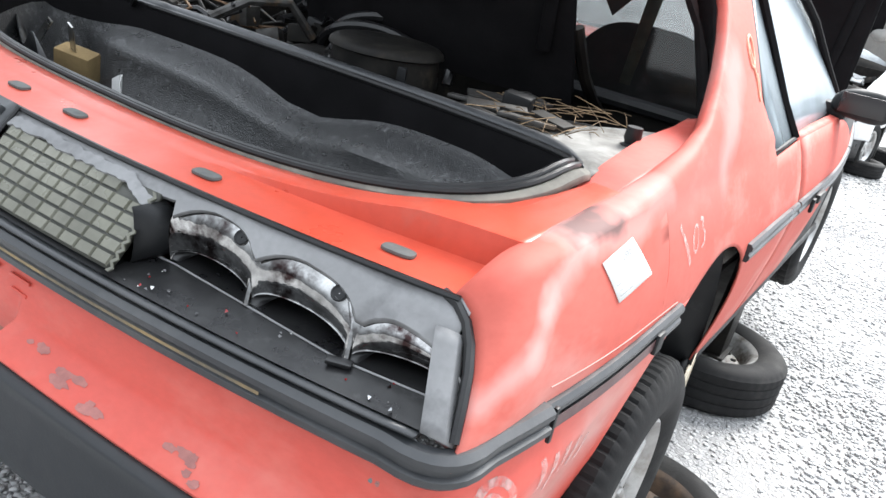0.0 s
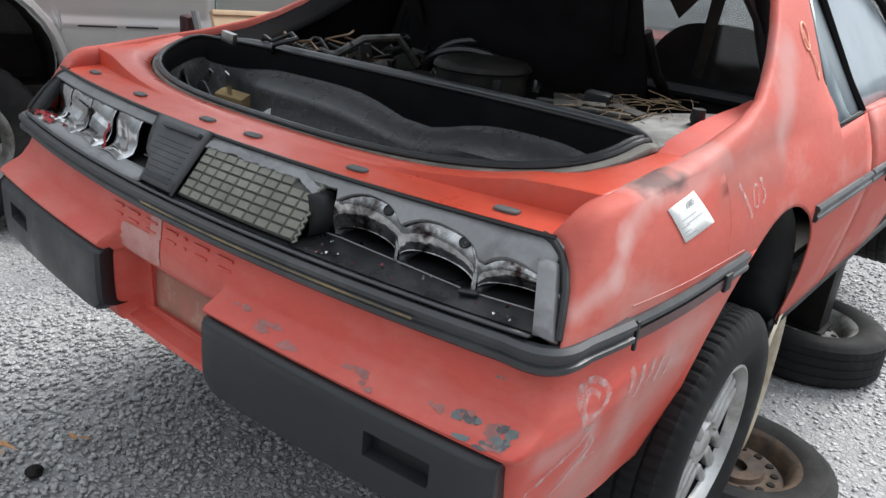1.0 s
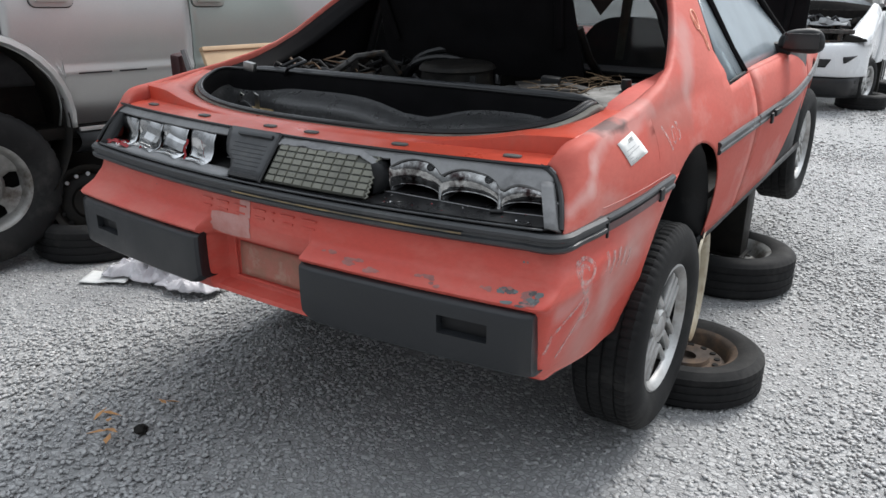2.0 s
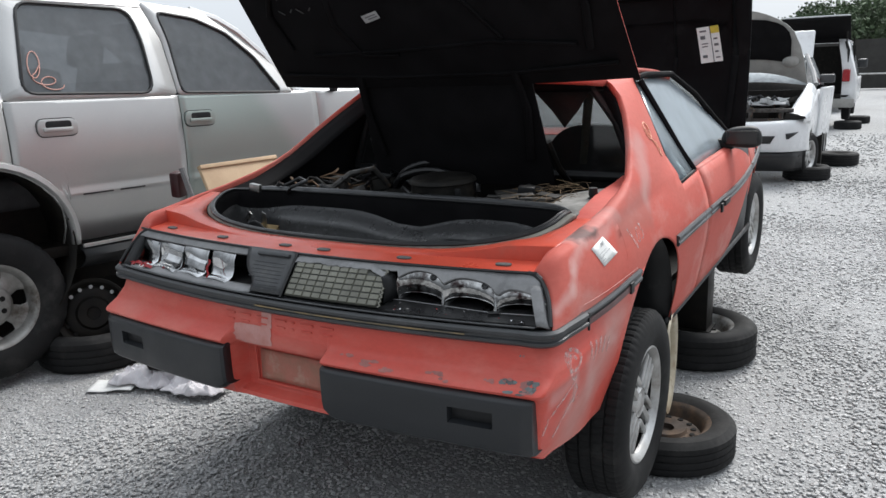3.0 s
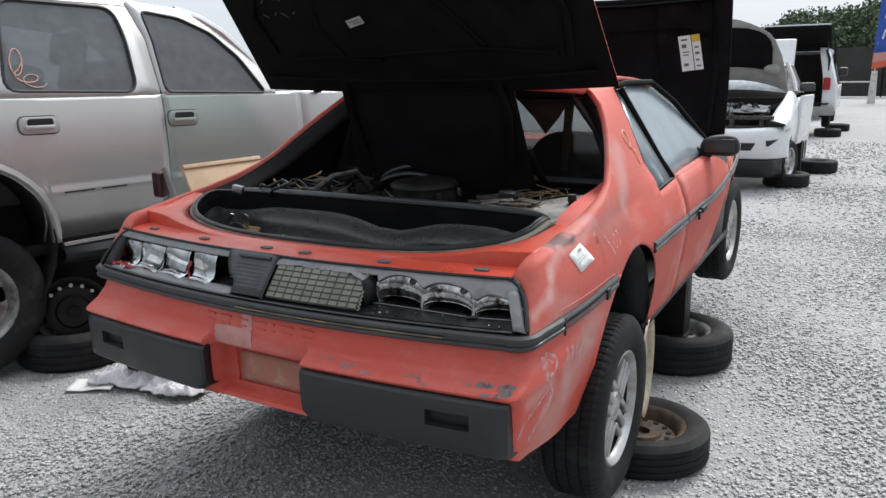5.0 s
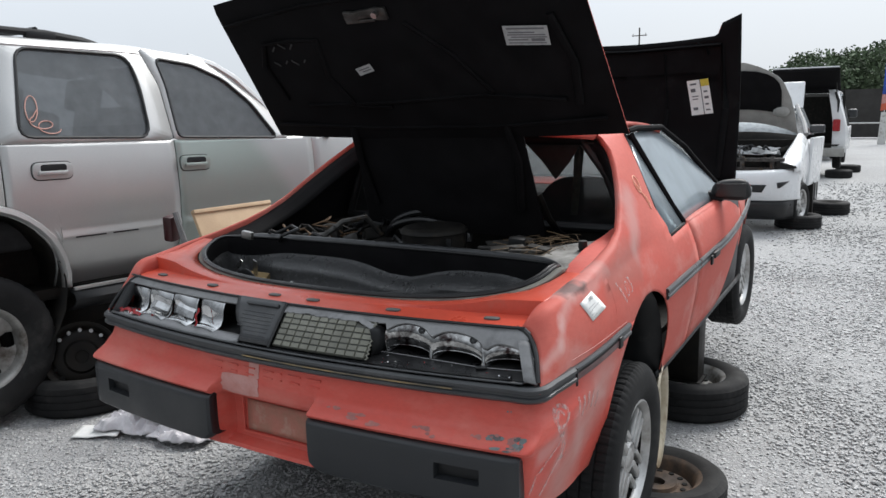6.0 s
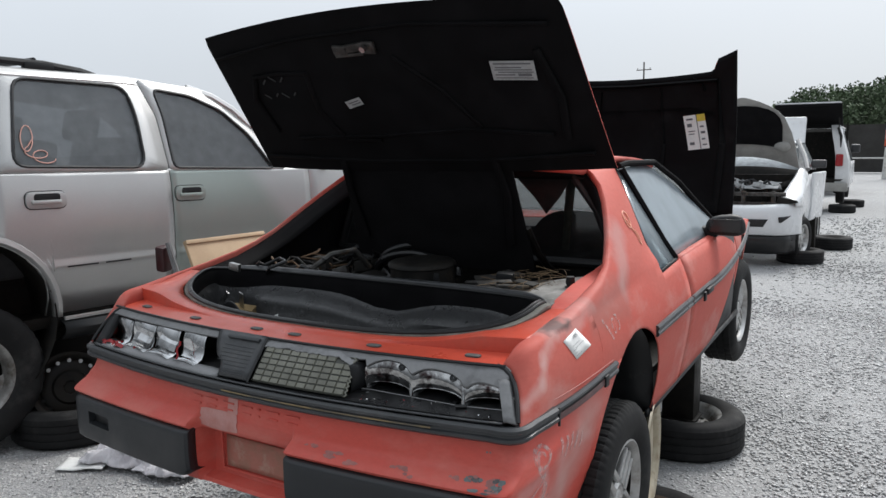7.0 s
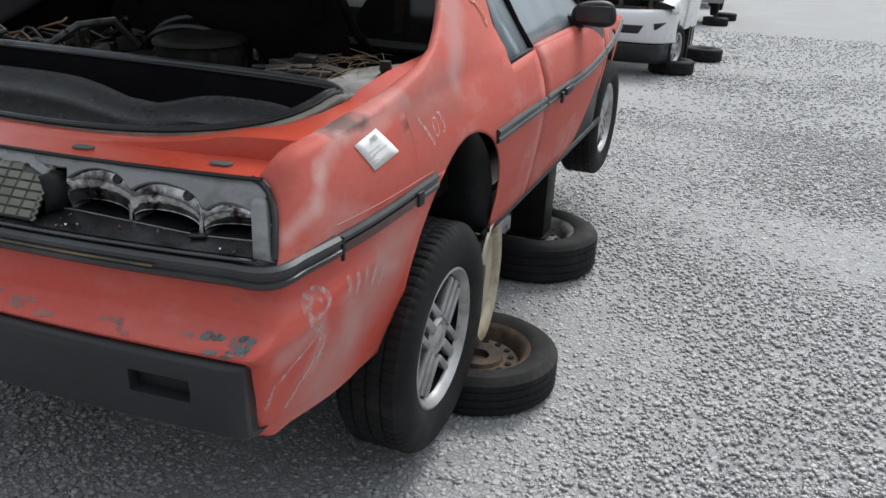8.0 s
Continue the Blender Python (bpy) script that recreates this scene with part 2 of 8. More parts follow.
WIRE_BROWN = material("rusty_brown_wiring", (0.16, 0.09, 0.045), (0.08, 0.05, 0.03), 0.7, scale=25)
CHROME = material("silvered_reflector", (0.62, 0.625, 0.63), (0.36, 0.365, 0.37), 0.16, 1.0, scale=14, amount=0.7, fine=30, bump=0.03, depth=0.003, rough_vary=0.14,
                  stain=(0.12, 0.12, 0.12), stain_scale=7, stain_spread=(0.55, 0.75))
# dark blotches and ripples stand in for reflections in the silver
CHROME_DARK = material("blotched_reflector", (0.52, 0.52, 0.515), (0.09, 0.088, 0.085), 0.09, 1.0, scale=16, amount=1.0, rough_vary=0.10, stain=(0.035, 0.022, 0.022),
                       stain_scale=14, stain_spread=(0.50, 0.62), bump=0.45, depth=0.006, fine=17)
GRID_LENS = material("yellowed_lens_plastic", (0.165, 0.163, 0.128), (0.115, 0.113, 0.09), 0.32, scale=9, amount=0.8, fine=120, bump=0.15, stain=(0.19, 0.187, 0.152),
                     stain_scale=6, vary=0.12)
GRID_RIB = material("dark_lens_rib", (0.055, 0.056, 0.045), (0.035, 0.036, 0.03), 0.5, scale=20)
RED_SHARD = material("red_lens_shard", (0.30, 0.012, 0.015), (0.2, 0.01, 0.012), 0.25, scale=20)
PLUG = material("grey_rubber_plug", (0.115, 0.12, 0.115), (0.085, 0.09, 0.085), 0.7, scale=40, amount=0.8)
STEEL = material("zinc_steel", (0.50, 0.50, 0.50), (0.3, 0.29, 0.27), 0.35, 1.0, scale=20, amount=0.8)
TYRE = material("weathered_tyre_rubber", (0.010, 0.010, 0.0105), (0.021, 0.021, 0.021), 0.75, scale=8, amount=0.8, fine=150, bump=0.25, stain=(0.042, 0.041, 0.039),
                stain_scale=6, stain_spread=(0.54, 0.78), specular=0.22)
ALLOY = material("brushed_alloy", (0.56, 0.56, 0.55), (0.38, 0.37, 0.36), 0.42, 0.8, scale=10, amount=0.8, stain=(0.20, 0.18, 0.15), stain_scale=8, stain_spread=(0.58, 0.78))
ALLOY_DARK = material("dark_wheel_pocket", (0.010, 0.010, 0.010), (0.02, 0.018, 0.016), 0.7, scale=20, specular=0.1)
RIM_RUST = material("rusty_steel_rim", (0.075, 0.056, 0.045), (0.045, 0.034, 0.028), 0.75, 0.2, scale=14, amount=0.9, stain=(0.13, 0.085, 0.055), stain_scale=9, stain_spread=(0.5, 0.65))
RIM_CREAM = material("dirty_cream_rim", (0.45, 0.40, 0.30), (0.33, 0.27, 0.18), 0.5, 0.1, scale=9, amount=0.9, stain=(0.16, 0.10, 0.05), stain_scale=7, stain_spread=(0.55, 0.7))
RIM_SILVER = material("grimy_silver_rim", (0.55, 0.55, 0.54), (0.34, 0.33, 0.31), 0.5, 0.5, scale=12, amount=0.9, stain=(0.10, 0.08, 0.06), stain_scale=9)
RIM_DULL = material("dull_cast_alloy", (0.33, 0.325, 0.31), (0.20, 0.195, 0.185), 0.5, 0.6, scale=9, amount=0.9, stain=(0.09, 0.075, 0.06), stain_scale=7)
POST_BLACK = material("black_painted_steel", (0.009, 0.0085, 0.008), (0.022, 0.019, 0.015), 0.5, 0.3, scale=14, amount=0.6, specular=0.2)
PAPER = material("white_sticker_paper", (0.80, 0.80, 0.78), (0.72, 0.72, 0.70), 0.6, scale=30, amount=0.5)
INK = material("grey_printing_ink", (0.12, 0.12, 0.13), (0.2, 0.2, 0.2), 0.7, scale=90)
FAINT_INK = material("faint_grey_print", (0.38, 0.38, 0.39), (0.48, 0.48, 0.48), 0.7, scale=90)
LABEL_GREY = material("worn_silver_label", (0.42, 0.43, 0.43), (0.30, 0.31, 0.31), 0.5, scale=30, amount=0.8)
YELLOW = material("yellow_label", (0.65, 0.50, 0.06), (0.5, 0.4, 0.05), 0.6, scale=30)
SILVER = material("silver_pewter_paint", (0.56, 0.56, 0.55), (0.52, 0.52, 0.515), 0.43, 0.66, scale=2.5, amount=0.6, fine=220, bump=0.0, rough_vary=0.03, coat=0.35)
GREEN_SILVER = material("green_grey_replacement_paint", (0.38, 0.43, 0.40), (0.36, 0.40, 0.38), 0.42, 0.50, scale=2.5, amount=0.5, fine=220, bump=0.0, rough_vary=0.02, coat=0.30)
# door colour turns to silver across a slanting line
blend_colour(GREEN_SILVER, (0.50, 0.505, 0.50), (0, 1.256, 1.413), (0, 0.79, 0.614), 0.13)
WHITE = material("white_car_paint", (0.78, 0.79, 0.80), (0.68, 0.69, 0.70), 0.3, scale=3, amount=0.5, fine=200, bump=0.02, stain=(0.5, 0.49, 0.46), stain_scale=3,
                 stain_spread=(0.62, 0.85), coat=0.3)
UNDER_WHITE = material("grey_hood_underside", (0.34, 0.335, 0.315), (0.26, 0.255, 0.24), 0.6, scale=6, amount=0.8)
DARK_CAR = material("black_car_paint", (0.012, 0.012, 0.013), (0.02, 0.02, 0.02), 0.35, scale=4, coat=0.3)
HOOD_UNDER = material("satin_black_hood_underside", (0.005, 0.005, 0.0056), (0.010, 0.010, 0.0108), 0.5, scale=5, amount=0.7, stain=(0.02, 0.02, 0.021), stain_scale=4,
                      stain_spread=(0.6, 0.8), specular=0.06)
TAN = material("tan_trim_board", (0.50, 0.36, 0.22), (0.42, 0.30, 0.19), 0.7, scale=5, amount=0.7, fine=120)
SEAT_BROWN = material("dark_brown_seat_cloth", (0.022, 0.018, 0.016), (0.013, 0.011, 0.010), 0.95, scale=12, fine=200, bump=0.4)
OLIVE = material("olive_belt_webbing", (0.075, 0.068, 0.042), (0.05, 0.045, 0.028), 0.8, scale=30, fine=300, bump=0.3)
SEAT = material("dark_grey_seat_cloth", (0.05, 0.05, 0.052), (0.03, 0.03, 0.032), 0.95, scale=12, fine=200, bump=0.4)
SPONGE = material("yellow_foam_block", (0.27, 0.19, 0.085), (0.19, 0.13, 0.06), 0.95, scale=14, amount=0.8, fine=140, bump=0.5)
CLOTH = material("dirty_white_paper_rag", (0.68, 0.66, 0.68), (0.52, 0.50, 0.52), 0.9, scale=9, amount=0.9, fine=120, bump=0.3)
STONE = material("crushed_grey_stone", (0.44, 0.437, 0.433), (0.38, 0.38, 0.383), 0.85, scale=9, amount=0.9, fine=160, bump=0.2, island=0.16)
FENCE = material("dark_privacy_screen", (0.045, 0.043, 0.04), (0.035, 0.033, 0.03), 0.9, scale=1.5, fine=40)
LEAF = material("far_woodland_leaves", (0.088, 0.124, 0.066), (0.062, 0.092, 0.048), 0.8, scale=0.15, amount=1.0, fine=2, bump=0, island=0.45)
HILL = material("wooded_hillside", (0.03, 0.045, 0.02), (0.045, 0.06, 0.03), 0.9, scale=0.3)
LEAF_BROWN = material("dry_brown_leaf", (0.42, 0.22, 0.09), (0.3, 0.15, 0.06), 0.8, scale=30, island=0.3)
BLUE = material("blue_banner_cloth", (0.03, 0.09, 0.42), (0.02, 0.07, 0.33), 0.7, scale=5)
BANNER_RED = material("orange_red_banner_cloth", (0.60, 0.12, 0.06), (0.5, 0.1, 0.06), 0.7, scale=5)
WHITE_POST = material("white_painted_post", (0.62, 0.62, 0.6), (0.5, 0.5, 0.48), 0.6, scale=6, stain=(0.3, 0.28, 0.25), stain_scale=5)
WOOD = material("grey_weathered_pole", (0.10, 0.09, 0.08), (0.07, 0.06, 0.05), 0.9, scale=8)
TAIL_RED = material("red_tail_lens", (0.35, 0.015, 0.02), (0.28, 0.01, 0.015), 0.2, scale=12)


def gravel_bed():
    """Packed stone: each cell its own grey, with dark gaps between."""
    m = bpy.data.materials.new("gravel_bed")
    m.use_nodes = True
    n, l = m.node_tree.nodes, m.node_tree.links
    bsdf = n["Principled BSDF"]
    tc, cell, edge, broad = n.new("ShaderNodeTexCoord"), n.new("ShaderNodeTexVoronoi"), n.new("ShaderNodeTexVoronoi"), n.new("ShaderNodeTexNoise")
    edge.feature = "DISTANCE_TO_EDGE"
    for v in (cell, edge):
        v.inputs["Scale"].default_value = 52.0
        l.new(tc.outputs["Object"], v.inputs["Vector"])
    broad.inputs["Scale"].default_value, broad.inputs["Detail"].default_value = 0.5, 5.0
    l.new(tc.outputs["Object"], broad.inputs["Vector"])
    grey, sep, gap, mix, tint = n.new("ShaderNodeMapRange"), n.new("ShaderNodeSeparateColor"), n.new("ShaderNodeMapRange"), n.new("ShaderNodeMix"), n.new("ShaderNodeMix")
    l.new(cell.outputs["Color"], sep.inputs["Color"])
    l.new(sep.outputs["Red"], grey.inputs["Value"])
    grey.inputs["To Min"].default_value, grey.inputs["To Max"].default_value = 0.27, 0.40
    l.new(edge.outputs["Distance"], gap.inputs["Value"])
    gap.inputs["From Max"].default_value = 0.16
    mix.data_type = tint.data_type = "RGBA"
    l.new(gap.outputs["Result"], mix.inputs["Factor"])
    mix.inputs["A"].default_value = (0.235, 0.235, 0.235, 1)
    l.new(grey.outputs["Result"], mix.inputs["B"])
    fac = n.new("ShaderNodeMapRange")
    fac.inputs["From Min"].default_value, fac.inputs["From Max"].default_value, fac.inputs["To Max"].default_value = 0.45, 0.75, 0.35
    l.new(broad.outputs["Fac"], fac.inputs["Value"])
    l.new(fac.outputs["Result"], tint.inputs["Factor"])
    l.new(mix.outputs["Result"], tint.inputs["A"])
    tint.inputs["B"].default_value = (0.40, 0.395, 0.38, 1)
    l.new(tint.outputs["Result"], bsdf.inputs["Base Color"])
    bsdf.inputs["Roughness"].default_value = 0.9
    b = n.new("ShaderNodeBump")
    b.inputs["Strength"].default_value, b.inputs["Distance"].default_value = 0.4, 0.010
    l.new(gap.outputs["Result"], b.inputs["Height"])
    l.new(b.outputs["Normal"], bsdf.inputs["Normal"])
    return m


EARTH = gravel_bed()
# grey film on the smoked panes paints in the reflections they lack
TINT = glass("smoked_privacy_glass", (0.16, 0.17, 0.18), 0.03, 0.42, 0.12)
SMOKE_GLASS = glass("dim_rear_glass", (0.84, 0.86, 0.86), 0.04, 0.85, 0.012)
HAZY_SCREEN = glass("hazy_windscreen", (0.5, 0.56, 0.6), 0.35, 0.6, 0.55)
DUSTY_GLASS = glass("dusty_side_glass", (0.48, 0.60, 0.66), 0.16, 0.24, 0.30)
DUSTY_GLASS.node_tree.nodes["Noise Texture"].inputs["Scale"].default_value = 5.0
# blue of the reflected sky is mixed into the dust film's colour
DUSTY_GLASS.node_tree.nodes["Diffuse BSDF"].inputs["Color"].default_value = (0.58, 0.66, 0.71, 1)
DUSTY_SCREEN = glass("dusty_windscreen", (0.45, 0.50, 0.50), 0.08, 0.50, 0.12, "ShaderNodeBsdfTranslucent")


# ---- mesh tools ----
def bmesh_of(verts, faces):
    bm = bmesh.new()
    vs = [bm.verts.new(v) for v in verts]
    for f in faces:
        try:
            bm.faces.new([vs[i] for i in f])
        except ValueError:
            pass
    return bm


def part(name, bm, mat, parent=None, label="", smooth=True, thick=0.0, bevel=0.0, angle=40, at=None, recalc=True):
    """Links a bmesh as one mesh object, under a thing or a part."""
    if recalc:
        bmesh.ops.recalc_face_normals(bm, faces=bm.faces[:])
    me = bpy.data.meshes.new(name)
    bm.to_mesh(me)
    bm.free()
    me.materials.append(mat)
    if smooth:
        me.shade_smooth()
        me.set_sharp_from_angle(angle=radians(angle))
    ob = new(name, me)
    if parent is not None:
        ob.parent = parent
    if at is not None:
        ob.matrix_basis = at
    if thick:
        s = ob.modifiers.new("thickness", "SOLIDIFY")
        s.thickness, s.offset = thick, -1
    if bevel:
        b = ob.modifiers.new("edges", "BEVEL")
        b.width, b.segments, b.limit_method = bevel, 2, "ANGLE"
    if label:
        ob["label"] = label
    return ob


def thing(name, m, label, category, group="", kind=""):
    return tagged(place(new(name), m), label, category, group, kind)


def place(ob, m):
    ob.matrix_basis = m
    return ob


def grid(rows, close=False):
    """A sheet over rows of points, all of one length."""
    n, w = len(rows), len(rows[0])
    verts = [p for r in rows for p in r]
    faces = []
    for i in range(n - 1):
        for j in range(w if close else w - 1):
            k = (j + 1) % w
            faces.append((i * w + j, i * w + k, (i + 1) * w + k, (i + 1) * w + j))
    return bmesh_of(verts, faces)


def join(*bms):
    out = bmesh.new()
    for bm in bms:
        me = bpy.data.meshes.new("tmp")
        bm.to_mesh(me)
        out.from_mesh(me)
        bpy.data.meshes.remove(me)
        bm.free()
    return out


def moved(bm, m):
    bmesh.ops.transform(bm, matrix=m, verts=bm.verts[:])
    return bm


def flipped(bm):
    for v in bm.verts:
        v.co.x = -v.co.x
    bmesh.ops.reverse_faces(bm, faces=bm.faces[:])
    return bm


def box(sx, sy, sz, m=None, bevel=0.0, segs=2):
    bm = bmesh.new()
    bmesh.ops.create_cube(bm, size=1.0, matrix=Matrix.Diagonal((sx, sy, sz, 1)))
    if bevel:
        bmesh.ops.bevel(bm, geom=bm.edges[:], offset=bevel, segments=segs, affect="EDGES", profile=0.6)
    return moved(bm, m) if m is not None else bm


def slab(outline, z0, z1, bevel=0.0):
    """A flat outline (x, y) raised from z0 to z1."""
    n = len(outline)
    verts = [(x, y, z0) for x, y in outline] + [(x, y, z1) for x, y in outline]
    faces = [tuple(range(n))[::-1], tuple(range(n, 2 * n))] + [(i, (i + 1) % n, n + (i + 1) % n, n + i) for i in range(n)]
    bm = bmesh_of(verts, faces)
    bmesh.ops.recalc_face_normals(bm, faces=bm.faces[:])
    if bevel:
        edges = [e for e in bm.edges if abs(e.verts[0].co.z - z1) < 1e-6 and abs(e.verts[1].co.z - z1) < 1e-6]
        bmesh.ops.bevel(bm, geom=edges, offset=bevel, segments=2, affect="EDGES", profile=0.6)
    return bm


def tube(points, r, n=8, closed=False, squash=1.0):
    """A round bar along points; r may be a list."""
    pts = [Vector(p) for p in points]
    rows = []
    for i, p in enumerate(pts):
        a, b = (pts[i - 1] if i or closed else p), (pts[(i + 1) % len(pts)] if i < len(pts) - 1 or closed else p)
        d = (b - a).normalized()
        side = d.cross(Vector((0, 0, 1)))
        side = side.normalized() if side.length > 1e-3 else Vector((1, 0, 0))
        up = side.cross(d)
        ri = r[i] if isinstance(r, (list, tuple)) else r
        rows.append([tuple(p + ri * (math.cos(t) * side + squash * math.sin(t) * up)) for t in (2 * math.pi * k / n for k in range(n))])
    if closed:
        rows.append(rows[0])
    bm = grid(rows, True)
    if not closed:
        bmesh.ops.holes_fill(bm, edges=[e for e in bm.edges if e.is_boundary], sides=n)
    else:
        bmesh.ops.remove_doubles(bm, verts=bm.verts[:], dist=1e-5)
    return bm


def lathe(profile, n=48, closed=True, wobble=None):
    """Turns (radius, height) points about z."""
    rows = []
    for k in range(n):
        t = 2 * math.pi * k / n
        row = []
        for j, (r, h) in enumerate(profile):
            rr = r + (wobble(j, k) if wobble else 0)
            row.append((rr * math.cos(t), rr * math.sin(t), h))
        rows.append(row)
    rows.append(rows[0])
    bm = grid(rows, closed)
    bmesh.ops.remove_doubles(bm, verts=bm.verts[:], dist=1e-6)
    return bm


def curve_at(table, t):
    """Straight-line look-up in rows of (t, value)."""
    return float(np.interp(t, [a for a, _ in table], [b for _, b in table]))


def smooth_step(a, b, t):
    t = min(1.0, max(0.0, (t - a) / (b - a)))
    return t * t * (3 - 2 * t)


def spread(a, b, n):
    return [a + (b - a) * i / (n - 1) for i in range(n)]

# ---- ground ----
def ground_sheet():
    rows = []
    ys = [-400, -60, -12, -5] + spread(-4, 14, 37) + [18, 24, 34, 50, 80, 140, 400, 1500]
    xs = [-900, -200, -60, -20, -9] + spread(-6, 6, 25) + [9, 20, 60, 200, 900]
    for y in ys:
        rows.append([(x, y, 0.012 * noise.noise((x * 0.7, y * 0.7, 0)) if abs(x) < 7 and -5 < y < 15 else 0.0) for x in xs])
    return part("ground", grid(rows), EARTH, recalc=True)


tagged(ground_sheet(), "pale grey crushed stone yard, trodden flat", "ground", kind="structure")


# ---- red coupe ----
CAR = pose(0, 0, 0, 2.6)
coupe = thing("sports_coupe", CAR, "faded red two-seat coupe, engine lid raised, tail lamps broken", "car")


def side_w(y):
    w = 0.870
    if y < 0.35:
        w -= 0.040 * ((0.35 - y) / 0.42) ** 2
    if y > 2.0:
        w -= 0.035 * ((y - 2.0) / 0.6) ** 1.5
    return w


def side_x(y, z):
    w = side_w(y)
    if z >= 0.845:
        t, b = (z - 0.845) / 0.155, smooth_step(0.55, 1.05, y)
        return w - (0.028 * t**2.2 * (1 - b) + 0.042 * t**1.6 * b)
    return w - 0.06 * ((0.845 - z) / 0.38) ** 1.5


ARCH_R, REAR_AXLE, FRONT_AXLE, ARCH_Z = 0.325, 0.775, 3.10, 0.575


def low_z(y):
    """The lower edge of the flanks, with both wheel arches."""
    base = curve_at([(-0.2, 0.56), (0.3, 0.455), (0.45, 0.45), (1.05, 0.505), (2.7, 0.49), (3.5, 0.46), (4.0, 0.5)], y)
    for c in (REAR_AXLE, FRONT_AXLE):
        if abs(y - c) < ARCH_R:
            base = max(base, ARCH_Z + math.sqrt(ARCH_R**2 - (y - c) ** 2))
    return base


def arch_columns(a, b, step=0.05):
    ys = set(spread(a, b, max(2, int((b - a) / step))))
    for c in (REAR_AXLE, FRONT_AXLE):
        for k in range(25):
            y = c - ARCH_R * math.cos(math.pi * k / 24)
            ys |= {y - 0.0008 if k == 0 else y, y + 0.0008 if k == 24 else y}
    return sorted(y for y in ys if a <= y <= b)


def flank(y0, y1, top, bottom=None, levels=16):
    """A strip of the right flank from its lower edge (or a set height) up to top(y)."""
    rows = []
    for y in arch_columns(y0, y1):
        lo = max(low_z(y), bottom(y) if bottom else 0)
        hi = max(top(y), lo + 0.001)
        rows.append([(side_x(y, z), y, z) for z in spread(lo, hi, levels)])
    return rows


# edge of the sail panel: z, x, y
SAIL = [(1.03, 0.829, 0.15), (1.045, 0.823, 0.32), (1.06, 0.815, 0.46), (1.085, 0.806, 0.61), (1.12, 0.79, 0.715), (1.16, 0.763, 0.80), (1.20, 0.74, 0.865),
        (1.25, 0.71, 0.94), (1.30, 0.675, 1.015), (1.35, 0.632, 1.085), (1.39, 0.585, 1.125), (1.415, 0.545, 1.145)]


def pillar_edge(z):
    """The rear edge of the small side window."""
    t = (z - 1.03) / 0.36
    return (0.787 - 0.215 * t ** 1.15 if t > 0 else 0.787, 1.215 + 0.20 * t)


def shoulder_top(y):
    return curve_at([(-0.055, 1.012), (-0.03, 1.018), (0.15, 1.03), (1.215, 1.03), (1.224, 1.008), (1.5, 1.020), (2.0, 1.03)], y)


CORNER_LINE = ((0.838, -0.070, 0.852), (0.833, -0.055, 0.876), (0.823, -0.036, 0.905), (0.811, -0.016, 0.932), (0.797, 0.000, 0.953), (0.782, 0.010, 0.970), (0.764, 0.016, 0.981), (0.742, 0.019, 0.986))


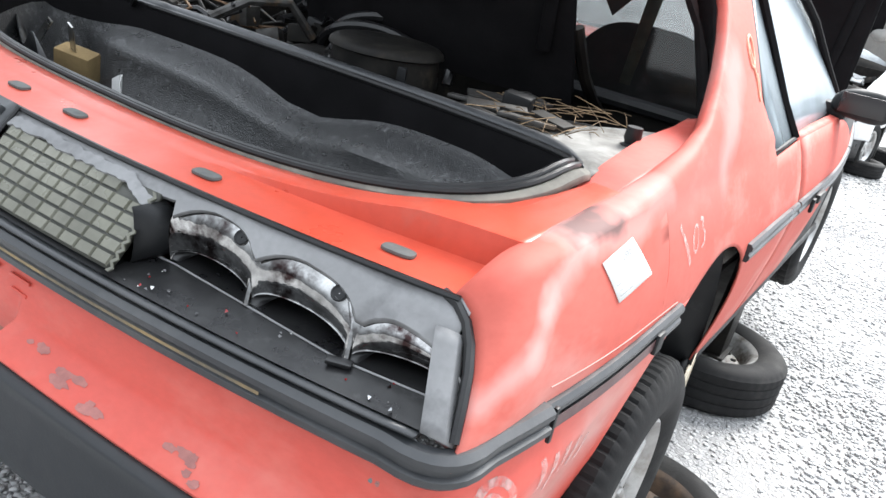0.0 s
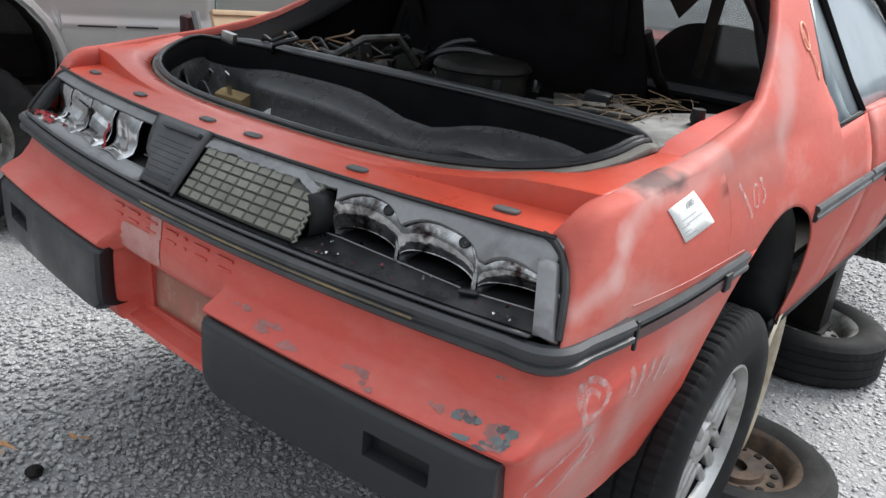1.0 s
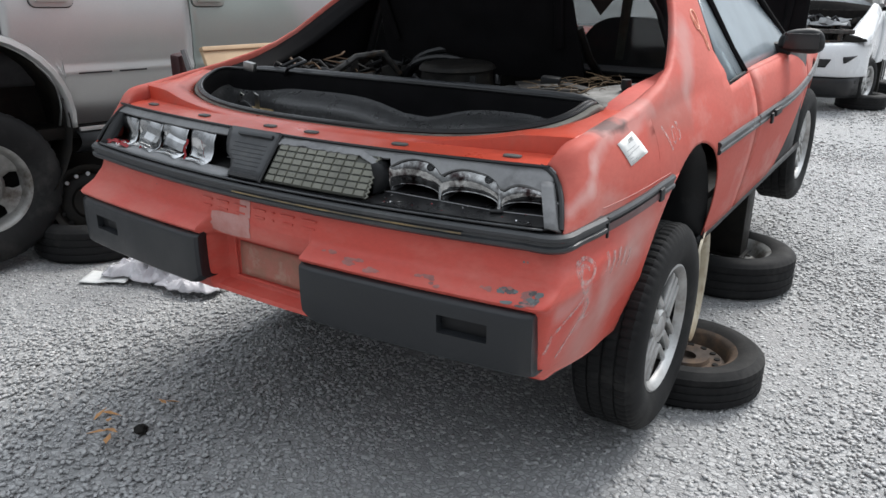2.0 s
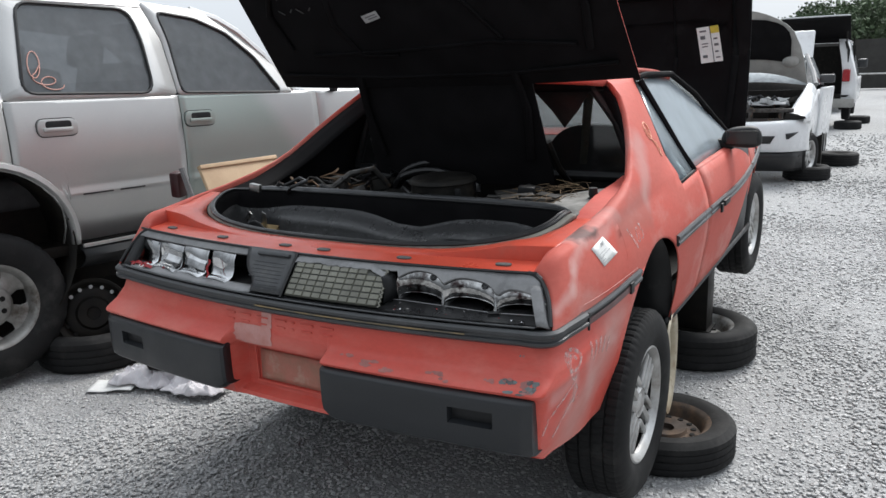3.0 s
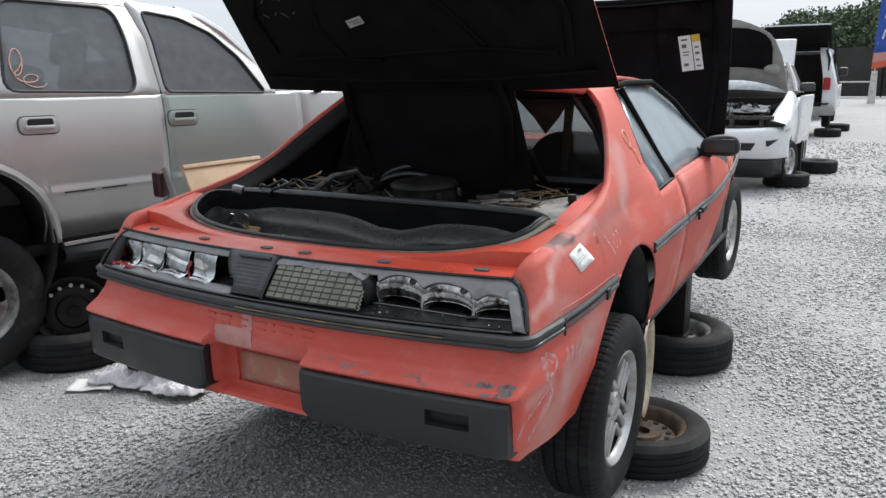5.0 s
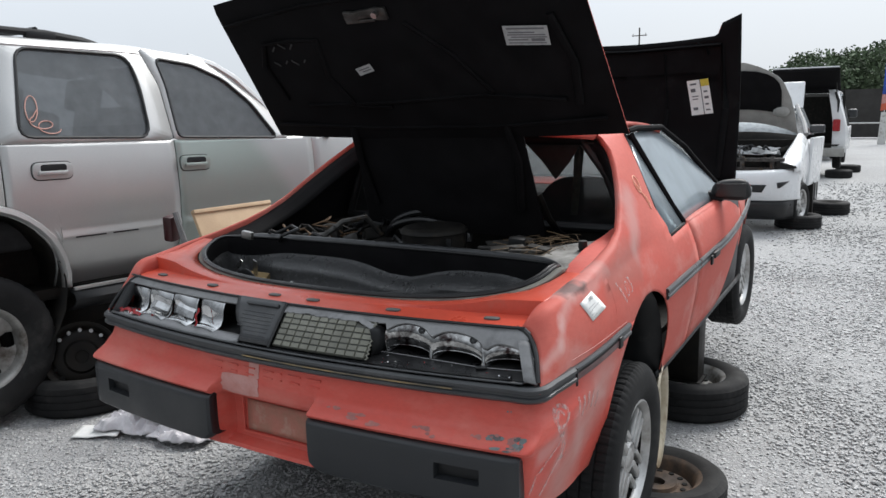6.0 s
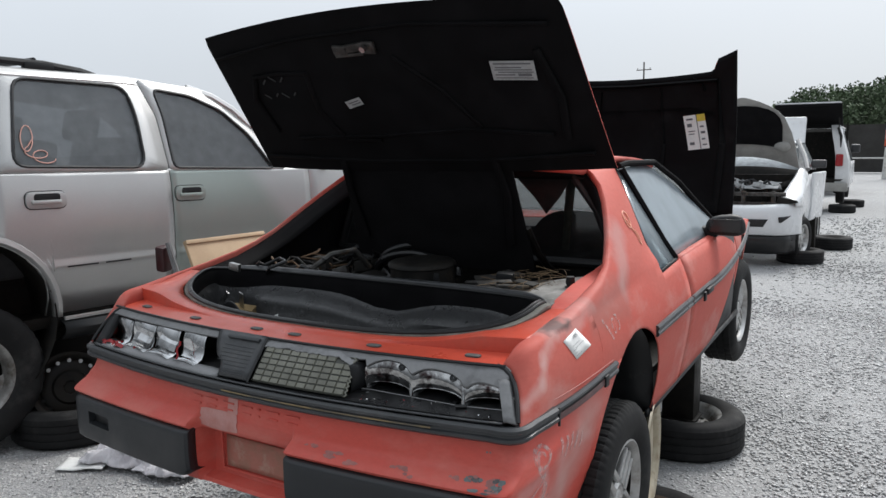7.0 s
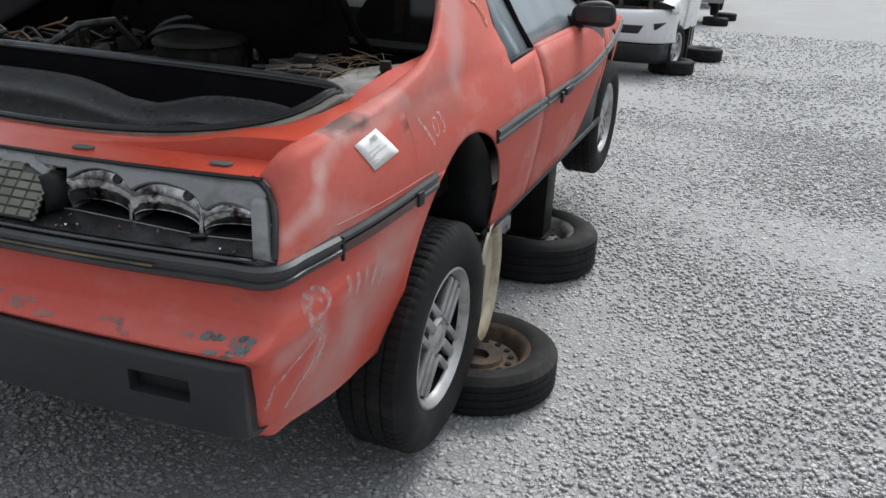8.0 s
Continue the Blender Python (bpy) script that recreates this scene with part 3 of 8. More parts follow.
def quarter_panel(slim=0.0):
    """Flank, sail pillar and rolled shoulder as one welded skin."""
    back = [0.11, 0.13, 0.15]
    mid = sorted({y for y in arch_columns(0.15, 1.215, 0.06)} | {0.15, 1.215})
    fore = sorted(spread(1.215, 1.494, 6) + [1.224])

    def column(y, levels=18):
        lo = max(low_z(y), 0.85 if y < 0.45 else 0.0)
        hi = max(shoulder_top(y), lo + 0.001)
        return [(side_x(y, z), y, z) for z in spread(lo, hi, levels)]

    body = grid([column(y) for y in sorted(set(back + mid + fore))])
    rows = []
    for z, x, y in SAIL:
        xr, yr = pillar_edge(z)
        row = []
        for c in mid:
            t = (c - 0.15) / 1.065
            yy = y + (yr - y) * t
            if z < 1.031:
                row.append((side_x(yy, z), yy, z))
            else:
                low = smooth_step(1.14, 1.03, z)
                flat = x + (xr - x) * t + 0.016 * math.sin(math.pi * t)
                row.append((flat + (side_x(yy, 1.03) - 0.25 * (z - 1.03) - flat) * low * low, yy, z))
        rows.append(row)
    sail = grid(rows)
    edge = [(side_x(y, shoulder_top(y)), y, shoulder_top(y)) for y in back[:-1]] + [r[0] for r in rows]
    rows = []
    for x, y, z in edge:
        if y < 0.66:
            w = curve_at([(-0.055, 0.050), (0.12, 0.055), (0.3, 0.058), (0.66, 0.034)], y) * (1 - slim * smooth_step(0.10, 0.34, y))
            drop = curve_at([(-0.055, 0.036), (0.0, 0.04), (0.12, 0.065), (0.3, 0.05), (0.66, 0.05)], y)
            rows.append([(x, y, z), (x - 0.12 * w, y, z + 0.005), (x - 0.35 * w, y, z + 0.009), (x - 0.65 * w, y, z + 0.009), (x - 0.88 * w, y, z + 0.004), (x - 0.98 * w, y, z - 0.010), (x - w, y, z - drop)])
        else:
            d = smooth_step(0.66, 0.85, y)
            xi, yi, zi = x - 0.032 + 0.022 * slim, y + 0.03 * d, z - 0.05 * (1 - d) - 0.012
            rows.append([(x, y, z), *[(x - q * (1 - 0.7 * slim), y + e * d, z + g) for q, e, g in ((0.005, 0.001, 0.003), (0.011, 0.004, 0.004), (0.018, 0.008, 0.003), (0.024, 0.014, -0.002))], (x - 0.029 + 0.020 * slim, y + 0.022 * d, (z + zi) / 2 + 0.001), (xi, yi, zi)])
    # rear corner: from the section at the first column, curving in to the lamp seal
    section = column(back[0]) + rows[0][1:]
    split = len(column(back[0]))
    corner = []
    line = [Vector(p) for p in CORNER_LINE]
    run = [0.0]
    for p, q in zip(line, line[1:]):
        run.append(run[-1] + (q - p).length)
    for k, p in enumerate(section):
        s = run[-1] * (0.80 * k / (split - 1) if k < split else 0.80 + 0.20 * (k - split + 1) / (len(section) - split))
        b_ = Vector([float(np.interp(s, run, [v[a] for v in line])) for a in range(3)]) + Vector((0.006, 0.001, 0.002))
        p = Vector(p)
        c = Vector((p.x, p.y - 0.75 * (p.y - b_.y), p.z))
        corner.append([tuple((1 - t) ** 2 * p + 2 * t * (1 - t) * c + t * t * b_) for t in spread(0, 1, 9)])
    bm = join(body, sail, grid(rows), grid(corner))
    bmesh.ops.remove_doubles(bm, verts=bm.verts[:], dist=0.0008)
    return bm


right_quarter = part("quarter_panel", quarter_panel(), RED_FADED, coupe, "sun-faded red quarter panel and sail pillar", thick=0.004, angle=75)
part("quarter_panel", flipped(quarter_panel(0.72)), RED_FADED, coupe, thick=0.004, angle=60)
part("drain_channel", flipped(grid([[(x - 0.010 - q * 0.075, y + 0.02 * q, z - 0.016 - 0.035 * q) for q in spread(0, 1, 4)] for z, x, y in [(1.012, side_x(0.13, 1.03), 0.13)] + [(z, x, y) for z, x, y in SAIL]])), LID_LINER, coupe, "black channel inside the sail edge", thick=0.003)


def shoulder_shelf():
    """Flat red shelf between the rolled shoulder and the dusty cover, turned down at its inner edge."""
    rows = []
    for y in spread(0.17, 0.98, 22):
        xi = curve_at([(0.10, 0.752), (0.18, 0.742), (0.36, 0.716), (0.47, 0.702), (0.68, 0.680), (0.85, 0.680), (0.98, 0.668)], y)
        xo = curve_at([(0.10, 0.768), (0.22, 0.770), (0.32, 0.778), (0.61, 0.780), (0.72, 0.765), (0.80, 0.742), (0.98, 0.690)], y)
        z = curve_at([(0.17, 1.022), (0.30, 1.032), (0.38, 1.044), (0.48, 1.056), (0.61, 1.064), (0.80, 1.073), (0.98, 1.077)], y)
        rows.append([(xi, y, z - 0.022), (xi, y, z - 0.006), (xi + 0.003, y, z - 0.001), (xi + 0.010, y, z)] + [(xi + 0.010 + (xo - xi - 0.010) * t, y, z + 0.004 * t) for t in (0.4, 0.8, 1.0)])
    return grid(rows)


part("shoulder_shelf", shoulder_shelf(), RED, coupe, "flat faded red shelf beside the trunk", thick=0.003, angle=50)
part("pinstripe", tube([(side_x(y, 0.888 - 0.03 * y) + 0.0004, y, 0.888 - 0.03 * y) for y in spread(0.11, 0.53, 16)], 0.0009, 5), PINK_PATCH, coupe)


# lower rear fascia, wrapped round to the wheel arches
def fascia_y(z, x=0.5):
    """Depth of the tail's lower face: bulges that carry the pads on both sides of a sunken plate bay."""
    out = curve_at([(0.53, -0.14), (0.54, -0.164), (0.56, -0.172), (0.60, -0.178), (0.70, -0.182), (0.715, -0.194), (0.721, -0.203), (0.727, -0.206), (0.733, -0.201),
                    (0.752, -0.164), (0.760, -0.157), (0.80, -0.147), (0.83, -0.142), (0.87, -0.140)], z)
    bay = curve_at([(0.53, -0.13), (0.540, -0.157), (0.551, -0.152), (0.560, -0.116), (0.58, -0.110), (0.698, -0.104), (0.703, -0.110), (0.707, -0.142), (0.711, -0.150), (0.72, -0.153),
                    (0.76, -0.153), (0.80, -0.147), (0.83, -0.142), (0.87, -0.140)], z)
    return bay + (out - bay) * smooth_step(0.184, 0.198, abs(x))


def fascia_point(u, z):
    """u: 0 the middle of the tail, 1 the corner, 2 the wheel arch."""
    k = curve_at([(0.72, 0.08), (0.80, 0.115)], z)
    flare = 0.020 * smooth_step(0.80, 0.755, z)
    wide = side_x(0.0, z) - 0.004 + flare
    rc = 0.032 + 0.043 * smooth_step(0.74, 0.84, z)
    if u <= 1:
        x = u * (wide - rc)
        return (x, fascia_y(z, x) + k * x * x, z)
    xa = wide - rc
    ya = fascia_y(z) + k * xa * xa
    if u <= 1.5:
        t = (u - 1) * math.pi
        return (xa + rc * math.sin(t), ya + rc * (1 - math.cos(t)), z)
    y0 = ya + rc
    end = 0.447
    if z > ARCH_Z:
        end = REAR_AXLE - math.sqrt(max(0.0, ARCH_R**2 - (z - ARCH_Z) ** 2))
    q = (u - 1.5) * 2
    y = y0 + (end - y0) * q
    x = side_x(y, z) + (wide - side_x(y0, z)) * (1 - smooth_step(0.0, 0.8, q))
    return (x, y, max(z, curve_at([(-0.2, 0.53), (0.0, 0.515), (0.36, 0.445)], y)) if z < 0.55 else z)


def fascia():
    us = sorted(set(spread(0, 1, 36) + [0.224, 0.229, 0.233, 0.237, 0.241, 0.245, 0.249, 0.253] + spread(1, 1.5, 9) + spread(1.5, 2, 12)))
    zs = [0.435, 0.47, 0.50, 0.53, 0.54, 0.551, 0.56, 0.58, 0.60, 0.64, 0.68, 0.698, 0.703, 0.707, 0.711, 0.716, 0.721, 0.727, 0.733, 0.740, 0.746, 0.752, 0.756, 0.760, 0.768, 0.78, 0.79, 0.81, 0.83, 0.855]
    rows = []
    for z in zs:
        half = []
        for u in us:
            x, y, zz = fascia_point(u, max(z, 0.53) if u <= 1.0 else z)
            if z < 0.53:
                lim = curve_at([(1.0, 0.53), (1.25, 0.525), (1.5, 0.515), (2.0, 0.445)], u)
                x, y, zz = fascia_point(u, max(z, lim))
            half.append((x, y, zz))
        rows.append([(-x, y, z_) for x, y, z_ in reversed(half)] + half[1:])
    return grid(rows)


fascia_ob = part("rear_fascia", fascia(), RED, coupe, "red moulded rear bumper cover with chipped paint", thick=0.004, angle=38)


def on_rear(x, z, off=0.0):
    """A point on the tail's lower face, off metres proud."""
    k = curve_at([(0.72, 0.08), (0.80, 0.115)], z)
    return Vector((x, fascia_y(z, x) + k * x * x - off, z))


# raised marks of the maker's name, as plain bars
for cx, w in ((-0.198, 0.040), (-0.135, 0.050), (-0.062, 0.046), (0.012, 0.044), (0.060, 0.012), (0.112, 0.048), (0.186, 0.046)):
    p = on_rear(cx, 0.796, 0.001)
    part("embossed_mark", join(box(w, 0.004, 0.005, pose(p.x, p.y, p.z + 0.010, -12, 0, math.degrees(0.23 * p.x)), 0.0016), box(w * 0.8, 0.004, 0.005, pose(p.x, p.y - 0.002, p.z - 0.010, -12, 0, math.degrees(0.23 * p.x)), 0.0016)), RED, coupe)

# scraped patch by the plate recess, and paint chips
rng = random.Random(21)


def torn_patch(x0, x1, z0, z1, n=26):
    """A patch with a ragged rim lying on the tail."""
    cx, cz = (x0 + x1) / 2, (z0 + z1) / 2
    rim = []
    for k in range(n):
        t = 2 * math.pi * k / n
        c, s = math.cos(t), math.sin(t)
        f = 1 / max(abs(c), abs(s)) * rng.uniform(0.93, 1.03)
        rim.append((cx + 0.5 * (x1 - x0) * c * f, cz + 0.5 * (z1 - z0) * s * f))
    rows = [[tuple(on_rear(cx + (x - cx) * q, cz + (z - cz) * q, 0.0016)) for x, z in rim] for q in (0.02, 0.5, 0.85, 1.0)]
    return grid(rows, True)


part("scraped_patch", torn_patch(-0.186, -0.026, 0.716, 0.778), PINK_PATCH, coupe, "pink patch where paint has lifted")
part("scraped_patch", torn_patch(-0.066, -0.024, 0.774, 0.824), PINK_PATCH, coupe)
part("plate_panel", grid([[(x, fascia_y(z, 0.0) - 0.004 - 0.0008 * (1 + noise.noise((30 * x, 30 * z, 2))), z) for x in spread(-0.125, 0.15, 12)] for z in spread(0.585, 0.682, 7)]), RECESS_STAIN, coupe, "stained panel where the plate was", thick=0.003)
part("plate_rib", join(box(0.30, 0.006, 0.006, pose(0.01, -0.118, 0.578), 0.002), box(0.006, 0.006, 0.12, pose(-0.140, -0.114, 0.635), 0.002)), RED, coupe)


def chip(cx, cz, w, h, seed):
    r = random.Random(seed)
    rim = []
    for k in range(14):
        t = 2 * math.pi * k / 14
        q = 0.55 + 0.45 * r.random()
        rim.append(tuple(on_rear(cx + w * q * math.cos(t), cz + h * q * math.sin(t), 0.0016)))
    return bmesh_of(rim + [tuple(on_rear(cx, cz, 0.0018))], [(k, (k + 1) % 14, 14) for k in range(14)])


rng = random.Random(31)
for cx, cz, w, h, n in ((0.752, 0.748, 0.030, 0.006, 7), (0.808, 0.741, 0.026, 0.010, 9), (0.78, 0.731, 0.036, 0.004, 6), (0.700, 0.741, 0.022, 0.004, 4), (0.265, 0.749, 0.030, 0.004, 4), (0.35, 0.742, 0.04, 0.005, 6),
                        (0.405, 0.737, 0.034, 0.005, 6), (0.55, 0.743, 0.035, 0.004, 5), (0.58, 0.735, 0.02, 0.003, 3), (0.765, 0.80, 0.010, 0.006, 3), (0.205, 0.822, 0.008, 0.003, 2), (-0.45, 0.80, 0.006, 0.003, 1)):
    for k in range(n):
        q = rng.uniform(0.25, 0.55)
        part("paint_chip", chip(min(cx + rng.uniform(-0.7, 0.7) * w, 0.818), cz + rng.uniform(-0.7, 0.7) * h, w * q, h * q + 0.0012, 40 * n + k), SCUFF if 0.25 < cx < 0.72 else (PRIMER, SCUFF, GREY_CHIP)[k % 3], coupe, smooth=False)


# bumper pads with sunken fog-lamp slots
def bumper_pad(side):
    slot = (0.598, 0.722, 0.628, 0.672)
    xs = sorted(set(spread(0.200, 0.812, 27) + [0.192, 0.194, slot[0], slot[0] + 0.004, slot[1] - 0.004, slot[1], 0.818, 0.821]))
    zs = [0.556, 0.561, 0.570, 0.59, slot[2], slot[2] + 0.004, slot[3] - 0.004, slot[3], 0.69, 0.702, 0.706, 0.715, 0.717]
    rows = []
    for z in zs:
        row = []
        for x in xs:
            end = max(smooth_step(0.204, 0.192, x), smooth_step(0.806, 0.821, x))
            zz = 0.566 + 0.022 * smooth_step(0.25, 0.192, x) ** 2 + (z - 0.566) * (0.151 - 0.022 * smooth_step(0.25, 0.192, x) ** 2) / 0.151 if z > 0.566 else z + 0.022 * smooth_step(0.25, 0.192, x) ** 2
            y = -0.216 + 0.08 * x * x + 0.010 * end
            y += curve_at([(0.556, 0.030), (0.561, 0.012), (0.570, 0.003), (0.60, 0), (0.70, 0.003), (0.702, 0.004), (0.706, 0.006), (0.715, 0.022), (0.717, 0.034)], z)
            if slot[0] + 0.002 < x < slot[1] - 0.002 and slot[2] + 0.002 < z < slot[3] - 0.002:
                y += 0.022
            row.append((side * x, y, zz))
        first, last = row[0], row[-1]
        row = [(first[0], first[1] + 0.03, first[2])] + row + [(last[0], last[1] + 0.03, last[2])]
        rows.append(row)
    return grid(rows)


for side in (1, -1):
    pad = part("bumper_pad", bumper_pad(side), BUMPER, coupe, "charcoal rubber bumper pad with a lamp slot", thick=0.01, angle=35)
    part("lamp_lens", box(0.118, 0.004, 0.036, pose(side * 0.66, -0.158, 0.650, 0, 0, side * 6), 0.002), BLACK, pad, "dark lens sunk in the slot")


# dark belt strip round the tail and along the flanks
def strip_profile(z0, z1, out):
    mid = (z0 + z1) / 2
    return [(z0, 0.0), (z0, out * 0.7), (z0 + 0.006, out), (mid - 0.007, out), (mid - 0.004, out * 0.72), (mid + 0.004, out * 0.72), (mid + 0.007, out), (z1 - 0.006, out), (z1, out * 0.6), (z1, 0.0)]


def belt(points, z0, z1, out):
    """points: plan (x, y, nx, ny)."""
    rows = []
    for x, y, nx, ny in points:
        rows.append([(x + nx * o, y + ny * o, z) for z, o in strip_profile(z0, z1, out)])
    return grid(rows, True)


def tail_plan():
    pts = []
    for x in spread(0, 0.765, 22):
        pts.append((x, -0.143 + 0.115 * x * x, 0.23 * x * 0.9, -1.0))
    cx, cy = 0.765, -0.143 + 0.115 * 0.765**2 + 0.075
    for k in range(1, 9):
        t = math.pi / 2 * k / 8
        rx = side_x(0.0, 0.845) - 0.001 - cx
        pts.append((cx + rx * math.sin(t) ** 0.6, cy - 0.075 * max(0.0, math.cos(t)) ** 0.6, math.sin(t), -math.cos(t)))
    for y in spread(0.03, 0.10, 4):
        pts.append((side_x(y, 0.845) - 0.001, y, 1, -0.06))
    return [(-x, y, -nx, ny) for x, y, nx, ny in reversed(pts)] + pts[1:]


part("belt_strip", belt(tail_plan(), 0.828, 0.870, 0.020), TRIM, coupe, "dark grey ribbed belt strip round the tail", angle=30)
stripe = [(x + nx * 0.0195, y + ny * 0.0195) for x, y, nx, ny in tail_plan() if -0.1 < x < 0.62]
part("pinstripe", join(grid([[(x, y - 0.0006, 0.8465), (x, y - 0.0006, 0.8510)] for x, y in stripe])), BRASS, coupe, "tarnished gold line in the strip")
for side in (1, -1):
    for y0, y1, nm in ((0.104, 0.545, "side_strip"), (0.985, 1.492, "side_strip")):
        bm = belt([(side_x(y, 0.84) - 0.002, y, 1, 0) for y in spread(y0, y1, 14)], 0.826, 0.866, 0.013)
        bmesh.ops.holes_fill(bm, edges=[e for e in bm.edges if e.is_boundary], sides=12)
        part(nm, bm if side > 0 else flipped(bm), TRIM, coupe, angle=30)
    if side > 0:
        part("strip_insert", grid([[(side_x(y, 0.84) + 0.0118, y, z) for z in (0.829, 0.848)] for y in spread(0.12, 0.42, 8)]), material("maroon_strip_insert", (0.09, 0.035, 0.035),
             (0.05, 0.04, 0.04), 0.4, scale=9), coupe, "maroon side marker insert")
        part("strip_clip", box(0.008, 0.03, 0.034, pose(side_x(0.44, 0.84) + 0.0125, 0.435, 0.838), 0.003), BLACK, coupe)
        part("strip_clip", box(0.006, 0.008, 0.05, pose(side_x(0.107, 0.84) + 0.0145, 0.107, 0.842), 0.002), BLACK, coupe)


# tail panel: sloping lamp band between fascia and deck
def band_y(x, z):
    return -0.147 + 0.1 * (z - 0.872) / 0.113 + 0.118 * x * x


def band_point(x, z, off=0.0):
    return (x, band_y(x, z) - off * 0.75, z + off * 0.65)


def band_sheet(x0, x1, z0, z1, off=0.0, nx=12, nz=4):
    return grid([[band_point(x, z, off) for x in spread(x0, x1, nx)] for z in spread(z0, z1, nz)])


tail = part("lamp_housing", join(
    grid([[(x, band_y(x, 0.872) + d, 0.876 + 0.05 * d) for x in spread(-0.8, 0.8, 41)] for d in (0.0, 0.05, 0.17)]),
    grid([[(x, band_y(x, 0.872) + 0.17, z) for x in spread(-0.8, 0.8, 41)] for z in (0.876, 0.93, 0.975)])), BLACK, coupe,
    "black lamp housing exposed by broken lenses", thick=0.003)


RIGHT_BOWLS = ((0.450, 0.0715, 0.076, 0.054), (0.600, 0.0775, 0.070, 0.056), (0.745, 0.0665, 0.056, 0.044))


def trim_foot(x):
    """Height of the upper trim's lower edge, scalloped over the bowls."""
    z = curve_at([(-0.80, 0.962), (0.36, 0.966), (0.44, 0.973), (0.585, 0.964), (0.709, 0.949), (0.79, 0.935)], x)
    for cx, hw, h, d in RIGHT_BOWLS:
        c = abs(x - cx) / hw
        if c < 1:
            z -= 0.022 * c ** 3.0
    return z


part("top_trim", grid([[band_point(x, trim_foot(x) + (0.986 - trim_foot(x)) * v, 0.004 - 0.004 * (v < 0.01)) for x in spread(-0.795, 0.782, 160)] for v in (0, 0.08, 0.5, 1)]), TRIM_LIGHT, tail,
     "weathered grey upper trim of the lamp band", thick=0.006)
part("trim_bead", tube([band_point(x, 0.984, 0.006) for x in spread(-0.79, 0.765, 40)], 0.004, 6), RUBBER, tail)


def end_edge(z):
    return 0.796 - 0.55 * (z - 0.88)


part("end_trim", grid([[band_point(end_edge(z) + dx, z, o) for dx, o in ((0.0, -0.004), (0.003, 0.006), (0.018, 0.008), (0.030, 0.005), (0.036, -0.006))] for z in spread(0.876, 0.958, 8)]), TRIM_LIGHT, tail, thick=0.01)
part("end_trim", grid([[band_point(x, z, 0.002) for x in (-0.800, -0.79, -0.775, -0.755)] for z in spread(0.872, 0.975, 6)]), BLACK, tail, thick=0.02)
part("lower_lip", grid([[(x, band_y(x, 0.872) + d, 0.874 + 0.004 - d * 0.1) for x in spread(-0.79, 0.80, 41)] for d in (-0.010, 0.0, 0.006)]), TRIM, tail, thick=0.003)
# corner seal between lamp band and quarter panel
for side in (1, -1):
    bm = tube([(side * x, y, z) for x, y, z in CORNER_LINE[1:]], 0.0065, 8)
    part("corner_seal", bm, RUBBER, tail)

# blank cover and grid lens at the middle
blank_rows = [[band_point(x0 + (0.018 - x0) * k / 9, z, 0.012 - 0.004 * (k == 0)) for k in range(10)] for z, x0 in ((0.880, -0.105), (0.90, -0.108), (0.915, -0.120), (0.925, -0.145), (0.945, -0.165), (0.965, -0.178), (0.986, -0.185))]
blank = part("blank_cover", grid(blank_rows), TRIM, tail, "ribbed dark grey centre cover with a broken edge", thick=0.010)
for z in spread(0.888, 0.952, 8):
    part("cover_rib", tube([band_point(x, z, 0.0124) for x in spread(-0.095 if z < 0.915 else -0.13, -0.005, 6)], 0.0014, 5), TRIM, blank)
part("cover_bar", box(0.13, 0.012, 0.020, Matrix.Translation(band_point(-0.06, 0.972, 0.012)) @ pose(0, 0, 0, 48, 0, 0), 0.004), TRIM, blank)
part("lens_gap", tube([band_point(0.0235, z, 0.010) for z in spread(0.876, 0.985, 5)], 0.0032, 6), RUBBER, tail)
lens = part("grid_lens", join(band_sheet(0.030, 0.352, 0.884, 0.968, 0.006, 20, 6)), GRID_RIB, tail, "yellowed grid lens, snapped off at one end", thick=0.01)
cols, rws = 10, 6
for i in range(cols):
    for j in range(rws):
        x0, x1 = 0.034 + 0.318 * i / cols, 0.034 + 0.318 * (i + 1) / cols
        z0, z1 = 0.885 + 0.080 * j / rws, 0.885 + 0.080 * (j + 1) / rws
        if j == rws - 1 and i > 7:
            continue
        g, h = 0.0011, 0.0012
        cell = grid([[band_point(x, z, o) for x, z, o in ((x0 + g, zz, 0.006), (x0 + g + h, zz + dz, 0.0085), (x1 - g - h, zz + dz, 0.0095), (x1 - g, zz, 0.006))]
                     for zz, dz in ((z0 + g * 0.6, 0.001), (z1 - g * 0.6, -0.001))])
        bmesh.ops.holes_fill(cell, edges=[e for e in cell.edges if e.is_boundary], sides=0)
        part("lens_cell", cell, GRID_LENS, lens, smooth=False)
jag = [band_point(0.356 + 0.006 * (k % 2) + 0.014 * (0.5 - k / 18), 0.882 + 0.084 * k / 18, 0.012) for k in range(19)]
part("snapped_edge", grid([jag, [(x - 0.006, y, z) for x, y, z in jag]]), GRID_LENS, lens, smooth=False, thick=0.002)
part("broken_rim", grid([[band_point(x, 0.964 + 0.006 * noise.noise((22 * x, 0, 7)) + 0.003 * noise.noise((90 * x, 0, 3)) - 0.012 * smooth_step(0.27, 0.35, x) + dz, 0.0085 + o) for x in spread(0.028, 0.352, 60)] for dz, o in ((-0.001, 0.0), (0.0, 0.003), (0.012, 0.0))]), TRIM_LIGHT, lens,
     "ragged rim of the broken outer lens")
